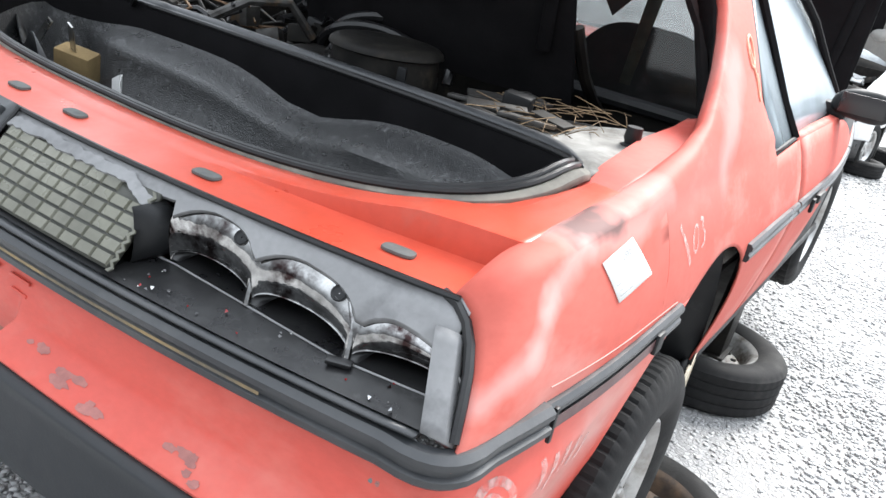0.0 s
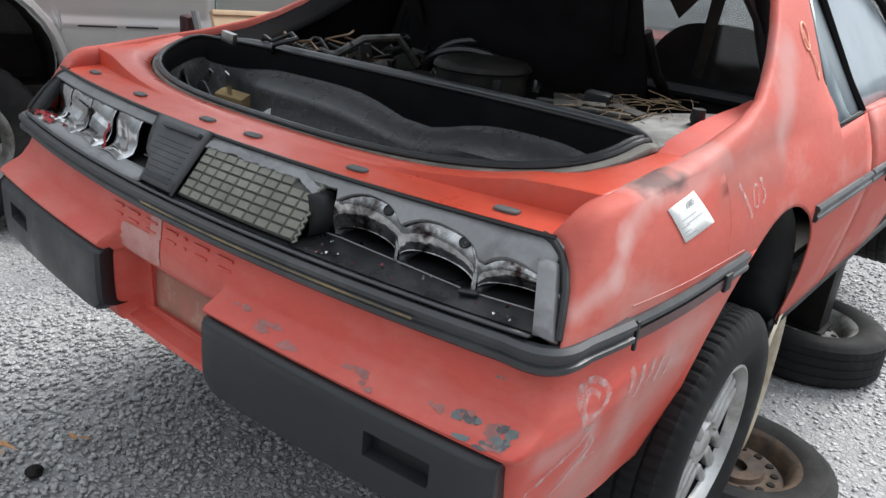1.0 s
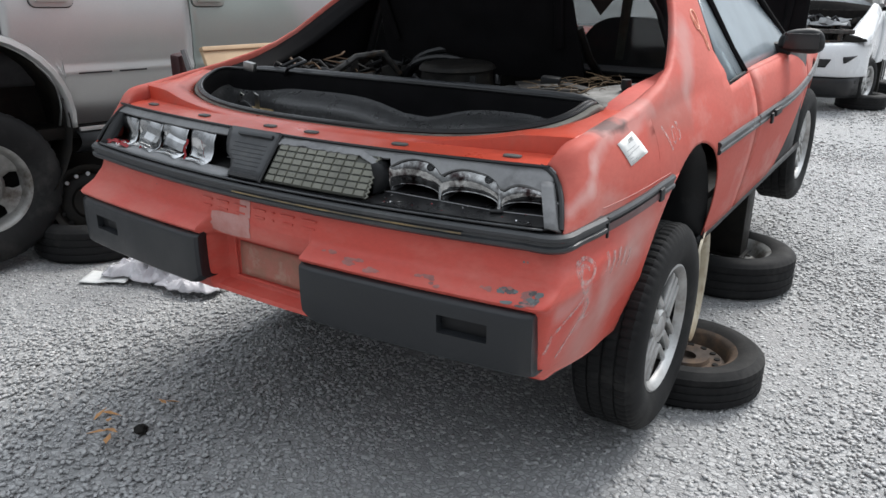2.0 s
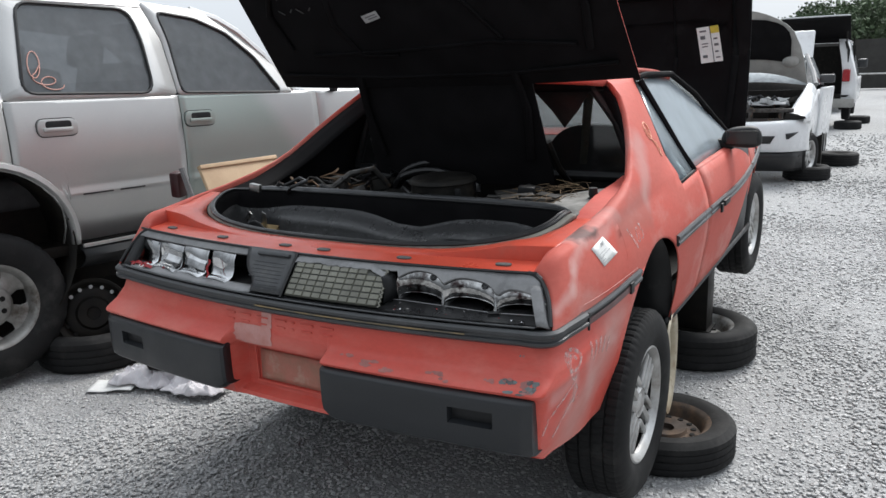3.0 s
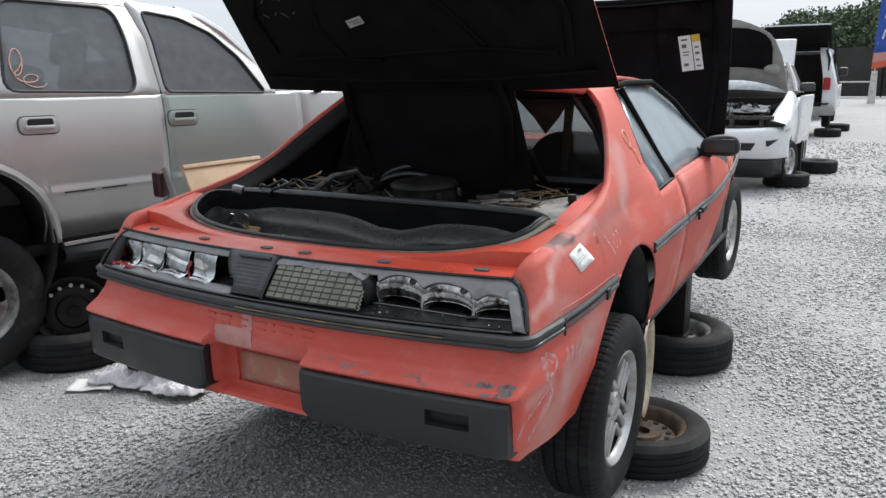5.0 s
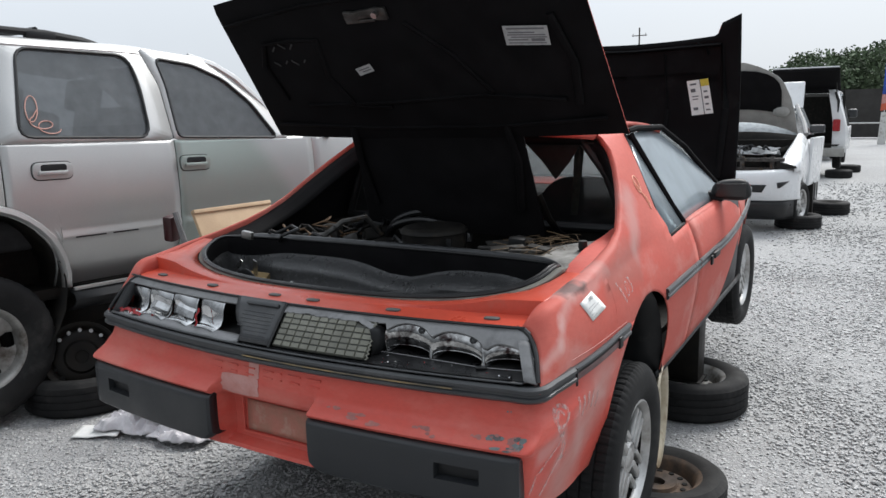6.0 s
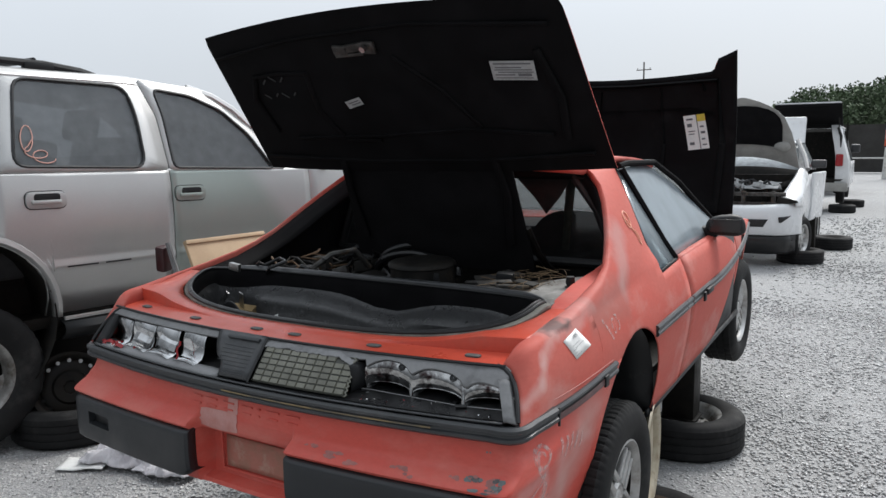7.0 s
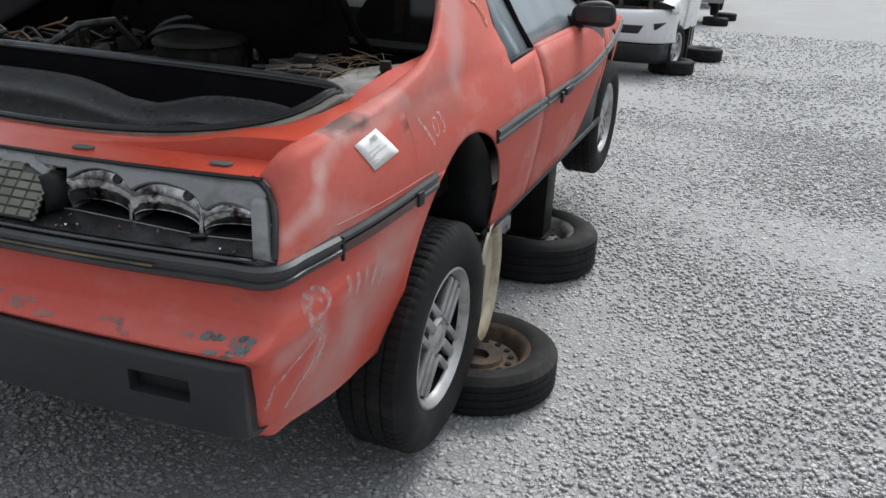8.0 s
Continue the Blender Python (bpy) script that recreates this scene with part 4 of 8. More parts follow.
# dark socket behind the snapped end
part("lamp_socket", grid([[(0.352 + 0.030 * math.cos(a) * v, -0.105 + 0.06 * v, 0.925 + 0.038 * math.sin(a)) for v in (0.2, 1.0)] for a in spread(-math.pi / 2, math.pi / 2, 12)]), BLACK, tail, "black lamp socket behind the lens", thick=0.003)


def dome(t, power=0.62):
    return abs(math.sin(t)) ** power


def bowl_floor(cx, hw, foot, z0, d):
    return grid([[(cx - hw * math.cos(math.pi * k / 24), foot(cx - hw * math.cos(math.pi * k / 24)) + d * v * dome(math.pi * k / 24), z0 + 0.0008) for k in range(25)] for v in (0, 0.5, 1)])


def right_foot(x):
    return curve_at([(0.34, -0.062), (0.378, -0.054), (0.67, -0.050), (0.80, -0.022)], x)


def left_foot(x):
    return band_y(x, 0.872) + 0.040


def hood_point(cx, hw, rise, t, v):
    """v: 0 the mouth's rim, 1 the foot of the upper trim."""
    x = cx - hw * math.cos(t)
    s = max(0.0, math.sin(t))
    low = Vector((x, right_foot(x) + 0.002 + 0.013 * s, 0.8925 + rise * s ** 0.72))
    top = trim_foot(x) + 0.003
    w = min(1.0, s / 0.40) ** 0.5
    high = Vector((x + 0.010 * w * math.cos(t) * (0.4 - v), right_foot(x) + (band_y(x, top) + 0.003 - right_foot(x)) * w, 0.8925 + (top - 0.8925) * w))
    p = low.lerp(high, v)
    p.y -= 0.010 * math.sin(math.pi * v) * s
    p.z += 0.006 * math.sin(math.pi * v) * s
    return tuple(p)


for (cx, hw, h, d), rise in zip(RIGHT_BOWLS, (0.022, 0.026, 0.021)):
    b = part("reflector", grid([[hood_point(cx, hw, rise, math.pi * k / 32, v) for k in range(33)] for v in spread(0, 1, 7)]), CHROME_DARK, tail, "silvered reflector hood with dark reflections coloured in", angle=70)
    mouth = [[hood_point(cx, hw, rise, math.pi * k / 32, 0.0) for k in range(33)]]
    for q in (0.3, 0.7, 1.0):
        mouth.append([(cx + (x - cx) * (1 - 0.18 * q), y + 0.050 * q * math.sin(math.pi * k / 32) ** 0.5, z - (z - 0.8925) * 0.35 * q) for k, (x, y, z) in enumerate(mouth[0])])
    # bowl insides are black in place of the dark they would mirror
    part("reflector_mouth", join(grid(mouth), bowl_floor(cx, hw, right_foot, 0.892, d)), GLOSS_BLACK, b, "hollow under the hood, its mirrored dark put in as black")
    rim_ = [hood_point(cx, hw, rise, math.pi * k / 32, 0.0) for k in range(33)]
    part("reflector_rim", tube([(x, y - 0.0006, z) for x, y, z in rim_], 0.0010, 5), CHROME_DARK, b)
    px, py, pz = hood_point(cx, hw, rise, math.pi * 0.66, 0.80)
    part("bulb_hole", lathe([(0.001, 0.0), (0.007, 0.0), (0.009, 0.002), (0.010, 0.001), (0.010, -0.004), (0.001, -0.004)], 16, False), BLACK, b, at=pose(px, py - 0.001, pz, 50, 0, 12))
for x, dx in ((0.5215, -0.020), (0.678, -0.022)):
    part("reflector_ridge", tube([(x, right_foot(x) - 0.001, 0.892), (x + 0.1 * dx, right_foot(x) + 0.004, 0.912), (x + 0.4 * dx, right_foot(x) + 0.012, 0.932), (x + dx, right_foot(x) + 0.018, 0.950)], [0.0050, 0.0042, 0.0034, 0.0024], 6, squash=0.6), CHROME_DARK, tail, "bright ridge between two bowls")
part("reflector_clip", box(0.030, 0.012, 0.006, pose(0.676, -0.058, 0.893, 8, 0, 25), 0.002), RUBBER, tail)
part("reflector_edge", tube([(x, right_foot(x) - 0.001, 0.8905) for x in spread(0.36, 0.79, 14)], 0.0016, 5), TRIM_LIGHT, tail)
part("housing_floor", grid([[(x, band_y(x, 0.872) + (right_foot(x) - band_y(x, 0.872)) * v, 0.880 + 0.010 * v) for x in spread(0.345, 0.80, 16)] for v in (0.04, 0.5, 1.0)]), GLOSS_BLACK, tail, "black housing floor strewn with chips")
for x0, x1, lift in ((-0.757, -0.647, -0.004), (-0.645, -0.504, 0.0), (-0.502, -0.368, 0.002), (-0.347, -0.238, 0.004)):
    rows = []
    for v, dy, z in ((0.0, -0.014, 0.889), (0.10, 0.006, 0.890), (0.25, 0.021, 0.896), (0.45, 0.030, 0.912), (0.6, 0.032, 0.926), (0.75, 0.035, 0.942), (0.9, 0.043, 0.957), (1.0, 0.052, 0.966)):
        rows.append([(x0 + (x1 - x0) * u, left_foot(x0 + (x1 - x0) * u) + dy - 0.007 * (2 * abs(u - 0.5)) ** 3 * (0.3 + 0.7 * v) + 0.004 * math.sin(5 * u + 3 * v), z + lift * v - 0.003 * (2 * abs(u - 0.5)) ** 4) for u in spread(0, 1, 17)])
    part("reflector", grid(rows), CHROME, tail, "bright silvered reflector bowl", angle=50, thick=0.001)
part("reflector_facet", grid([[(x, left_foot(x) + 0.006 + dy, z + 0.004 * math.sin(40 * x)) for x in spread(-0.60, -0.50, 5)] for dy, z in ((0.0, 0.912), (0.016, 0.928), (0.02, 0.945))]), CHROME, tail, "bent silvered facet", smooth=False, thick=0.0015)
part("reflector_facet", grid([[(x, left_foot(x) + 0.010 + dy, z - 0.006 * math.sin(30 * x)) for x in spread(-0.46, -0.37, 4)] for dy, z in ((0.0, 0.905), (0.010, 0.925), (0.024, 0.936))]), CHROME, tail, "bent silvered facet", smooth=False, thick=0.0015)
part("lens_stump", grid([[(-0.338 + 0.006 * math.sin(9 * v) + dx, left_foot(-0.338) - 0.012 + 0.02 * v, 0.888 + 0.055 * v) for v in spread(0, 1, 6)] for dx in (0, 0.008)]), RED_SHARD, tail, "jagged red lens stump", smooth=False, thick=0.002)
part("lens_ledge", grid([[(x, band_y(x, 0.872) + d, 0.881 + 0.18 * d + 0.002 * noise.noise((14 * x, 20 * d, 0))) for x in spread(-0.74, -0.105, 40)] for d in (-0.004, 0.012, 0.028 , 0.038)]), TRIM_LIGHT, tail,
     "grey lower ledge left from the broken lens", thick=0.003)
rng = random.Random(4)
for k in range(44):
    if k < 18:
        x, d, s = rng.uniform(-0.74, -0.56), rng.uniform(0.004, 0.034), rng.uniform(0.006, 0.016)
    else:
        x, d, s = rng.uniform(0.38, 0.78), rng.uniform(0.006, 0.055), rng.uniform(0.002, 0.006)
    part("lens_shard", bmesh_of([(0, 0, 0), (s, 0.2 * s, 0), (0.5 * s, s, 0), (0.3 * s, 0.4 * s, 0.6 * s)], [(0, 1, 3), (1, 2, 3), (2, 0, 3), (0, 2, 1)]),
         (RED_SHARD if k % 3 else PAPER) if k < 18 else (CHROME, PAPER, RED_SHARD, TRIM_LIGHT)[k % 4], tail, smooth=False, at=pose(x, band_y(x, 0.872) + d, 0.882 + 0.15 * d, rng.uniform(0, 40), 0, rng.uniform(0, 360)))
part("lens_shard", grid([[(x, band_y(x, 0.872) + 0.006 + d + 0.006 * math.sin(60 * x), 0.886 + z + 0.004 * math.sin(95 * x)) for x in spread(-0.745, -0.62, 16)] for d, z in ((0, 0), (0.008, 0.008), (0.018, 0.002))]), RED_SHARD, tail,
     "red splinters along the lamp's lower edge", smooth=False)


# rear deck sill, trunk opening, seal and tub
def gasket_rear(x, half=0.70):
    a = min(1.0, abs(x) / half)
    return 0.375 - 0.285 * (1 - a**2.5) ** (1 / 2.5)


def gasket_z(y):
    return 0.996 + 0.25 * min(y - 0.09, 0.27 - 0.5 * max(0.0, y - 0.36))


def ring(scale=1.0, dz=0.0, n=96, half=0.70, front=0.512):
    pts = []
    for k in range(n):
        t = 2 * math.pi * k / n
        c, s = math.cos(t), math.sin(t)
        x = half * math.copysign(abs(c) ** 0.72, c)
        if s >= 0:
            y = 0.375 + (front - 0.375) * abs(s) ** 0.72
        else:
            y = 0.375 - 0.285 * abs(s) ** 0.80
        x, y2 = x * scale, 0.30 + (y - 0.30) * scale
        pts.append((x, y2, gasket_z(y) + dz))
    return pts


def deck_sill():
    xs = spread(-0.792, 0.792, 65)
    rows = []
    lens_y = lambda x: band_y(x, 0.985) - 0.004  # noqa: E731
    for t in range(9):
        row = []
        for x in xs:
            y0 = lens_y(x)
            yg = max(gasket_rear(x, 0.725) - 0.012, y0 + 0.06)
            ystep = y0 + 0.075 + 0.03 * abs(x)
            ystep = min(ystep, yg - 0.01)
            h = 0.040 * smooth_step(0.25, 0.72, abs(x)) * min(1.0, (yg - ystep) / 0.1)
            y, z = [(y0, 0.983), (y0 + 0.004, 0.988), (y0 + 0.03, 0.990), (ystep - 0.012, 0.992), (ystep - 0.003, 0.993), (ystep, 0.994 + h), (ystep + 0.006, 0.996 + h),
                    ((ystep + yg) / 2, 0.998 + h), (yg, max(gasket_z(yg) - 0.006, 0.996 + 0.5 * h))][t]
            row.append((x, y, z))
        rows.append(row)
    return grid(rows)


part("deck_sill", deck_sill(), RED_DEEP, coupe, "bright red sill below the trunk seal", thick=0.003, angle=35)
for x, y in ((0.655, 0.047), (0.362, 0.008), (0.078, -0.002), (-0.076, -0.002), (-0.362, 0.008), (-0.655, 0.047)):
    part("sill_plug", moved(slab([(0.022 * math.copysign(abs(math.cos(a)) ** 0.6, math.cos(a)), 0.011 * math.copysign(abs(math.sin(a)) ** 0.6, math.sin(a))) for a in spread(0, 2 * math.pi, 21)[:-1]], 0.0, 0.004, 0.0018), pose(x, y, 0.9915, 0, 0, math.degrees(0.22 * x))), PLUG, coupe, "grey oblong rubber plug")
part("seal_flange", join(grid([ring(1.035, -0.012), ring(1.03, -0.003), ring(1.012, 0.001), ring(1.0, 0.0)], True)), FLANGE, coupe, "dusty pale flange round the trunk opening", thick=0.002)
part("trunk_seal", join(tube(ring(1.0, 0.004), 0.0055, 8, True), tube(ring(0.984, 0.006), 0.0060, 8, True)), RUBBER, coupe, "black rubber trunk seal")


def tub_brim(x):
    """Depth at which the wall turns into the carpeted bulge."""
    return 0.050 + 0.048 * math.exp(-((x - 0.06) / 0.15) ** 2) + 0.03 * smooth_step(0.45, 0.68, abs(x))


def tub_row(s, below, share=None):
    """One ring of the well: a share of the wall above the bulge, or a depth below its brim."""
    row = []
    for k, (x, y, z) in enumerate(ring(s, 0.0)):
        front = max(0.0, math.sin(2 * math.pi * k / 96)) ** 0.4
        brim = 0.05 + (tub_brim(x) - 0.05) * front
        d = brim * share if share is not None else brim + below * (0.372 - brim) / 0.322
        hump = 1 + 0.35 * math.exp(-((x - 0.36) / 0.16) ** 2) - 0.3 * math.exp(-((x - 0.05) / 0.13) ** 2)
        bulge = 0.0
        if share is None:
            bulge = front * smooth_step(-0.64, -0.46, x) * hump * (0.085 * smooth_step(0.0, 0.040, below) + 0.06 * smooth_step(0.04, 0.22, below))
            bulge += 0.016 * front * noise.noise((x * 7, 0, d * 10)) * smooth_step(0.0, 0.05, below)
        row.append((x, y - min(bulge, max(0.0, y - 0.13)), z - d + 0.02 * noise.noise((x * 5, y * 5, 3)) * smooth_step(0.25, 0.34, d)))
    return row


part("trunk_wall", grid([ring(0.982, 0.004), ring(0.976, -0.002)] + [tub_row(0.97 - 0.008 * q, 0.0, q) for q in (0.3, 0.6, 0.85, 1.0)], True), LID_LINER, coupe, "smooth black wall of the trunk well")
part("trunk_carpet", grid([tub_row(s, e) for e, s in ((0.0, 0.962), (0.006, 0.961), (0.014, 0.959), (0.022, 0.957), (0.032, 0.955), (0.042, 0.953), (0.055, 0.951), (0.075, 0.948), (0.10, 0.945), (0.13, 0.94), (0.17, 0.92), (0.21, 0.90),
                                                         (0.25, 0.87), (0.29, 0.82), (0.31, 0.72), (0.32, 0.5), (0.322, 0.25), (0.322, 0.05))], True), CARPET, coupe, "fuzzy black carpet bulging in the trunk well")
def tub_lip():
    """Rolled edge beyond the seal, round the front of the opening."""
    pts = [Vector(p) for p in ring(1.0, 0.0)]
    rows = []
    for k in range(2, 47):
        p, t = pts[k % 96], (pts[(k + 1) % 96] - pts[(k - 1) % 96]).normalized()
        out = Vector((t.y, -t.x, 0)).normalized()
        w = smooth_step(2, 11, k) * smooth_step(46, 37, k)
        rows.append([tuple(p + out * o * (0.25 + 0.75 * w) + Vector((0, 0, z * (0.3 + 0.7 * w)))) for o, z in ((0.003, 0.0), (0.006, 0.011), (0.014, 0.017), (0.026, 0.017), (0.035, 0.010), (0.040, -0.03))])
    return grid(rows)


part("tub_lip", tub_lip(), TRIM, coupe, "rolled dark grey edge in front of the trunk", thick=0.002)
# things left in the trunk
part("foam_block", moved(box(0.085, 0.05, 0.075, None, 0.006), pose(-0.505, 0.35, 0.905, 12, 8, 25)), SPONGE, coupe, "yellowed foam block wedged in the trunk")
part("paper_scrap", grid([[(-0.335 + 0.05 * i / 5, 0.325 + 0.012 * math.sin(i), 0.87 + 0.065 * j / 4 - 0.02 * (i - 2) ** 2 / 6 * (j / 4)) for i in range(6)] for j in range(5)]), PAPER, coupe,
     "torn white paper scrap", thick=0.001, smooth=False)
part("loose_liner", grid([[(-0.66 + 0.42 * i / 14, 0.30 - 0.17 * i / 14 + 0.03 * j, 0.985 - 0.06 * j - 0.035 * math.sin(i * 0.5) - 0.02 * i / 14) for i in range(15)] for j in range(3)]), BLACK, coupe,
     "torn black liner hanging in the trunk", thick=0.003)
part("metal_tab", join(box(0.02, 0.004, 0.10, pose(-0.49, 0.33, 0.96, 20, 25, 0)), box(0.014, 0.004, 0.07, pose(-0.55, 0.30, 0.975, 10, 40, 20))), STEEL, coupe)
part("latch_bracket", join(box(0.045, 0.02, 0.03, pose(-0.592, 0.405, 1.075, 0, 10, 10), 0.004)), STEEL, coupe, "bright metal latch bracket")
part("wall_plate", box(0.05, 0.006, 0.022, pose(0.02, 0.36, 0.845, -20, 0, 0), 0.002), BLACK, coupe)

# engine bay
bay = part("engine_bay", join(grid([[(x, y, 0.62) for x in spread(-0.68, 0.68, 6)] for y in spread(0.46, 1.16, 5)]),
                              grid([[(x, 1.16, z) for x in spread(-0.68, 0.68, 6)] for z in spread(0.62, 1.04, 4)]),
                              grid([[(-0.68, y, z) for y in spread(0.46, 1.16, 6)] for z in spread(0.62, 1.03, 4)]),
                              grid([[(0.68, y, z) for y in spread(0.46, 1.16, 6)] for z in spread(0.62, 1.03, 4)]),
                              grid([[(x, 0.545, z) for x in spread(-0.50, 0.50, 6)] for z in spread(0.62, 1.035, 4)])), ENGINE_BLACK, coupe, "grimy black engine bay")


def dusty_plate(inner, end, drop):
    """Flat cover beside the trunk; inner: table of its inner edge by y."""
    rows = []
    for i in range(15):
        y = 0.40 + (end - 0.40) * i / 14
        x0 = curve_at(inner, y)
        x1 = curve_at([(0.40, 0.720), (0.47, 0.710), (0.68, 0.690), (0.86, 0.686)], y)
        rows.append([(x0 + (x1 - x0) * k / 9, y, 1.052 - drop - 0.03 * ((0.72 - x0 - (x1 - x0) * k / 9) / 0.3) ** 2 + 0.005 * noise.noise((k * 0.5, i * 0.4, 1))) for k in range(10)])
    return grid(rows)


part("strut_cover", dusty_plate([(0.40, 0.715), (0.44, 0.675), (0.48, 0.61), (0.52, 0.54), (0.545, 0.475), (0.61, 0.475), (0.715, 0.515), (0.783, 0.56), (0.835, 0.61), (0.86, 0.66)], 0.86, 0.0), DUST_SHEET, bay, "dusty grey cover plate littered with straw", thick=0.004)
ledge = dusty_plate([(0.40, 0.72), (0.48, 0.63), (0.545, 0.44), (0.6, 0.40), (0.8, 0.36), (1.17, 0.34)], 0.86, 0.012)
bmesh.ops.transform(ledge, matrix=Matrix.Diagonal((-1, 1, 1, 1)), verts=ledge.verts[:])
part("strut_cover", flipped(ledge), ENGINE_METAL, bay, thick=0.004)
part("inner_ledge", dusty_plate([(0.40, 0.72), (0.48, 0.63), (0.545, 0.44), (0.6, 0.36), (0.8, 0.30), (0.86, 0.32)], 0.85, 0.014), ENGINE_BLACK, bay, "grimy ledge below the cover plate", thick=0.004)
part("bump_stop", lathe([(0, 0.03), (0.014, 0.03), (0.016, 0.01), (0.012, 0), (0.02, -0.004), (0.0, -0.004)], 14, False), BLACK, bay, at=pose(0.672, 0.676, 1.056))
part("relay_box", box(0.06, 0.045, 0.045, pose(0.40, 0.74, 1.045, 0, 5, 15), 0.006), BLACK, bay)
for k, (x, y, z, a, s) in enumerate(((0.33, 0.70, 1.035, 20, 0.12), (0.38, 0.62, 1.03, -15, 0.10), (0.30, 0.80, 1.03, 40, 0.10), (0.45, 0.68, 1.045, 60, 0.09), (0.36, 0.88, 1.035, -30, 0.11), (0.44, 0.58, 1.04, 5, 0.10), (0.49, 0.62, 1.05, 15, 0.11), (0.52, 0.66, 1.055, -8, 0.08), (0.40, 0.66, 1.045, 35, 0.12))):
    part("plastic_scrap", box(s, 0.04, 0.008, pose(x, y, z, 8 * (k % 3) - 6, 6 * (k % 2), a), 0.002), ENGINE_BLACK if k % 2 else ENGINE_METAL, bay)
rng = random.Random(11)
needles = []
for k in range(70):
    x, y = (rng.gauss(0.46, 0.10), rng.gauss(0.68, 0.10)) if k < 78 else (rng.gauss(0.63, 0.03), rng.gauss(0.52, 0.02))
    if not (0.33 < x < 0.70 and 0.49 < y < 1.1):
        continue
    a, s = rng.uniform(0, math.pi), rng.uniform(0.02, 0.06)
    z = 1.045 - 0.04 * max(0, (0.62 - x) / 0.3) ** 1.4 + rng.uniform(0.006, 0.03)
    p = Vector((x, y, z))
    d = Vector((math.cos(a) * s, math.sin(a) * s, rng.uniform(-0.2, 0.35) * s))
    needles.append(tube([p - d, p + Vector((0, 0, 0.004)), p + d], 0.0009, 4))
tagged(part("pine_straw", join(*needles), STRAW, bay), "scattered dry pine straw", kind="stuff")

cleaner = part("air_cleaner", lathe([(0, 0.062), (0.10, 0.064), (0.118, 0.060), (0.128, 0.052), (0.130, 0.044), (0.120, 0.040), (0.122, 0.0), (0.124, -0.05), (0.10, -0.06), (0, -0.06)], 40, False), ENGINE_BLACK, bay,
               "round black air cleaner canister", at=pose(0.05, 0.74, 1.028, 0, 0, 20))
part("canister_clip", box(0.02, 0.012, 0.05, pose(0.08, -0.122, 0.01), 0.003), BLACK, cleaner)
for k, (r, dy, dz) in enumerate(((0.15, 0.16, -0.02), (0.135, 0.13, 0.0), (0.165, 0.20, 0.0))):
    part("coolant_hose", tube([(-0.10 + r * math.cos(t) * 1.15, 0.74 + dy + 0.03 * math.sin(2 * t), 0.985 + dz + r * 0.75 * math.sin(t)) for t in spread(0.05, math.pi, 22)], 0.013, 8), RUBBER, bay)
rng = random.Random(5)
for k in range(26):
    p = Vector((rng.uniform(-0.62, -0.15), rng.uniform(0.55, 1.05), rng.uniform(0.98, 1.03)))
    pts = [p]
    for j in range(7):
        pts.append(pts[-1] + Vector((rng.uniform(-0.07, 0.07), rng.uniform(-0.06, 0.06), rng.uniform(-0.025, 0.03))))
    part("engine_wire", tube([tuple(q) for q in pts], rng.uniform(0.003, 0.009), 6), (RUBBER, RUBBER, ENGINE_BLACK, WIRE_BROWN, RUBBER, ENGINE_METAL)[k % 6], bay)
for k in range(16):
    x, y = rng.uniform(-0.60, -0.18), rng.uniform(0.55, 1.08)
    s = rng.uniform(0.03, 0.08)
    part("engine_fitting", box(s, s * rng.uniform(0.5, 1.2), s * 0.7, pose(x, y, 0.99 + rng.uniform(-0.03, 0.04), rng.uniform(-20, 20), rng.uniform(-20, 20), rng.uniform(0, 90)), 0.006),
         (ENGINE_BLACK, ENGINE_METAL, BLACK)[k % 3], bay)
part("engine_block", box(0.50, 0.42, 0.26, pose(-0.02, 0.82, 0.80), 0.02), ENGINE_BLACK, bay)
part("rocker_cover", moved(box(0.12, 0.40, 0.09, None, 0.02), pose(-0.22, 0.80, 0.965, 0, 0, 4)), ENGINE_BLACK, bay)
part("bracket_arm", tube([(-0.40, 0.62, 1.04), (-0.36, 0.70, 1.09), (-0.30, 0.78, 1.10), (-0.27, 0.84, 1.02)], 0.012, 8), ENGINE_METAL, bay)

# engine lid, propped open
LID_A, LID_D, LID_N = Vector((0, 0.835, 1.43)), Vector((0, -0.591, 0.807)), Vector((0, -0.807, -0.591))
STEM_D, STEM_N = Vector((0, 0.313, -0.95)), Vector((0, -0.95, -0.313))


def lid_point(x, u, off=0.0):
    if u >= 0:
        return tuple(LID_A + u * LID_D + off * LID_N + Vector((x, 0, 0)))
    bend = smooth_step(0, 0.10, -u)
    return tuple(LID_A - u * STEM_D + off * (LID_N.lerp(STEM_N, bend)) + Vector((x, 0, 0)))


def lid_half(u):
    """Half width of the lid at u."""
    if u < 0.0:
        return 0.412 + 0.03 * (-u / 0.4)
    return curve_at([(0.0, 0.775), (0.04, 0.772), (0.55, 0.735), (0.62, 0.728), (0.665, 0.70)], u)


def lid_sheet(off, inset=0.0, low=-1.0, high=1.0, short=0.0):
    rows = []
    for u in (-0.42, -0.36, -0.28, -0.2, -0.12, -0.06, -0.02, -0.0001, 0.0001, 0.03, 0.1, 0.2, 0.3, 0.4, 0.5, 0.56, 0.60, 0.635):
        if not low < u < high:
            continue
        h = lid_half(u) - (inset if inset or u >= 0 else 0.03)
        rows.append([lid_point(h * t, u - short * smooth_step(0.5, 0.635, u) + (0.055 * (1 - t * t) if u > 0.4 else 0.0) * (u - 0.4) / 0.235, off - 0.02 * (abs(t) ** 3)) for t in spread(-1, 1, 25)])
    return grid(rows)


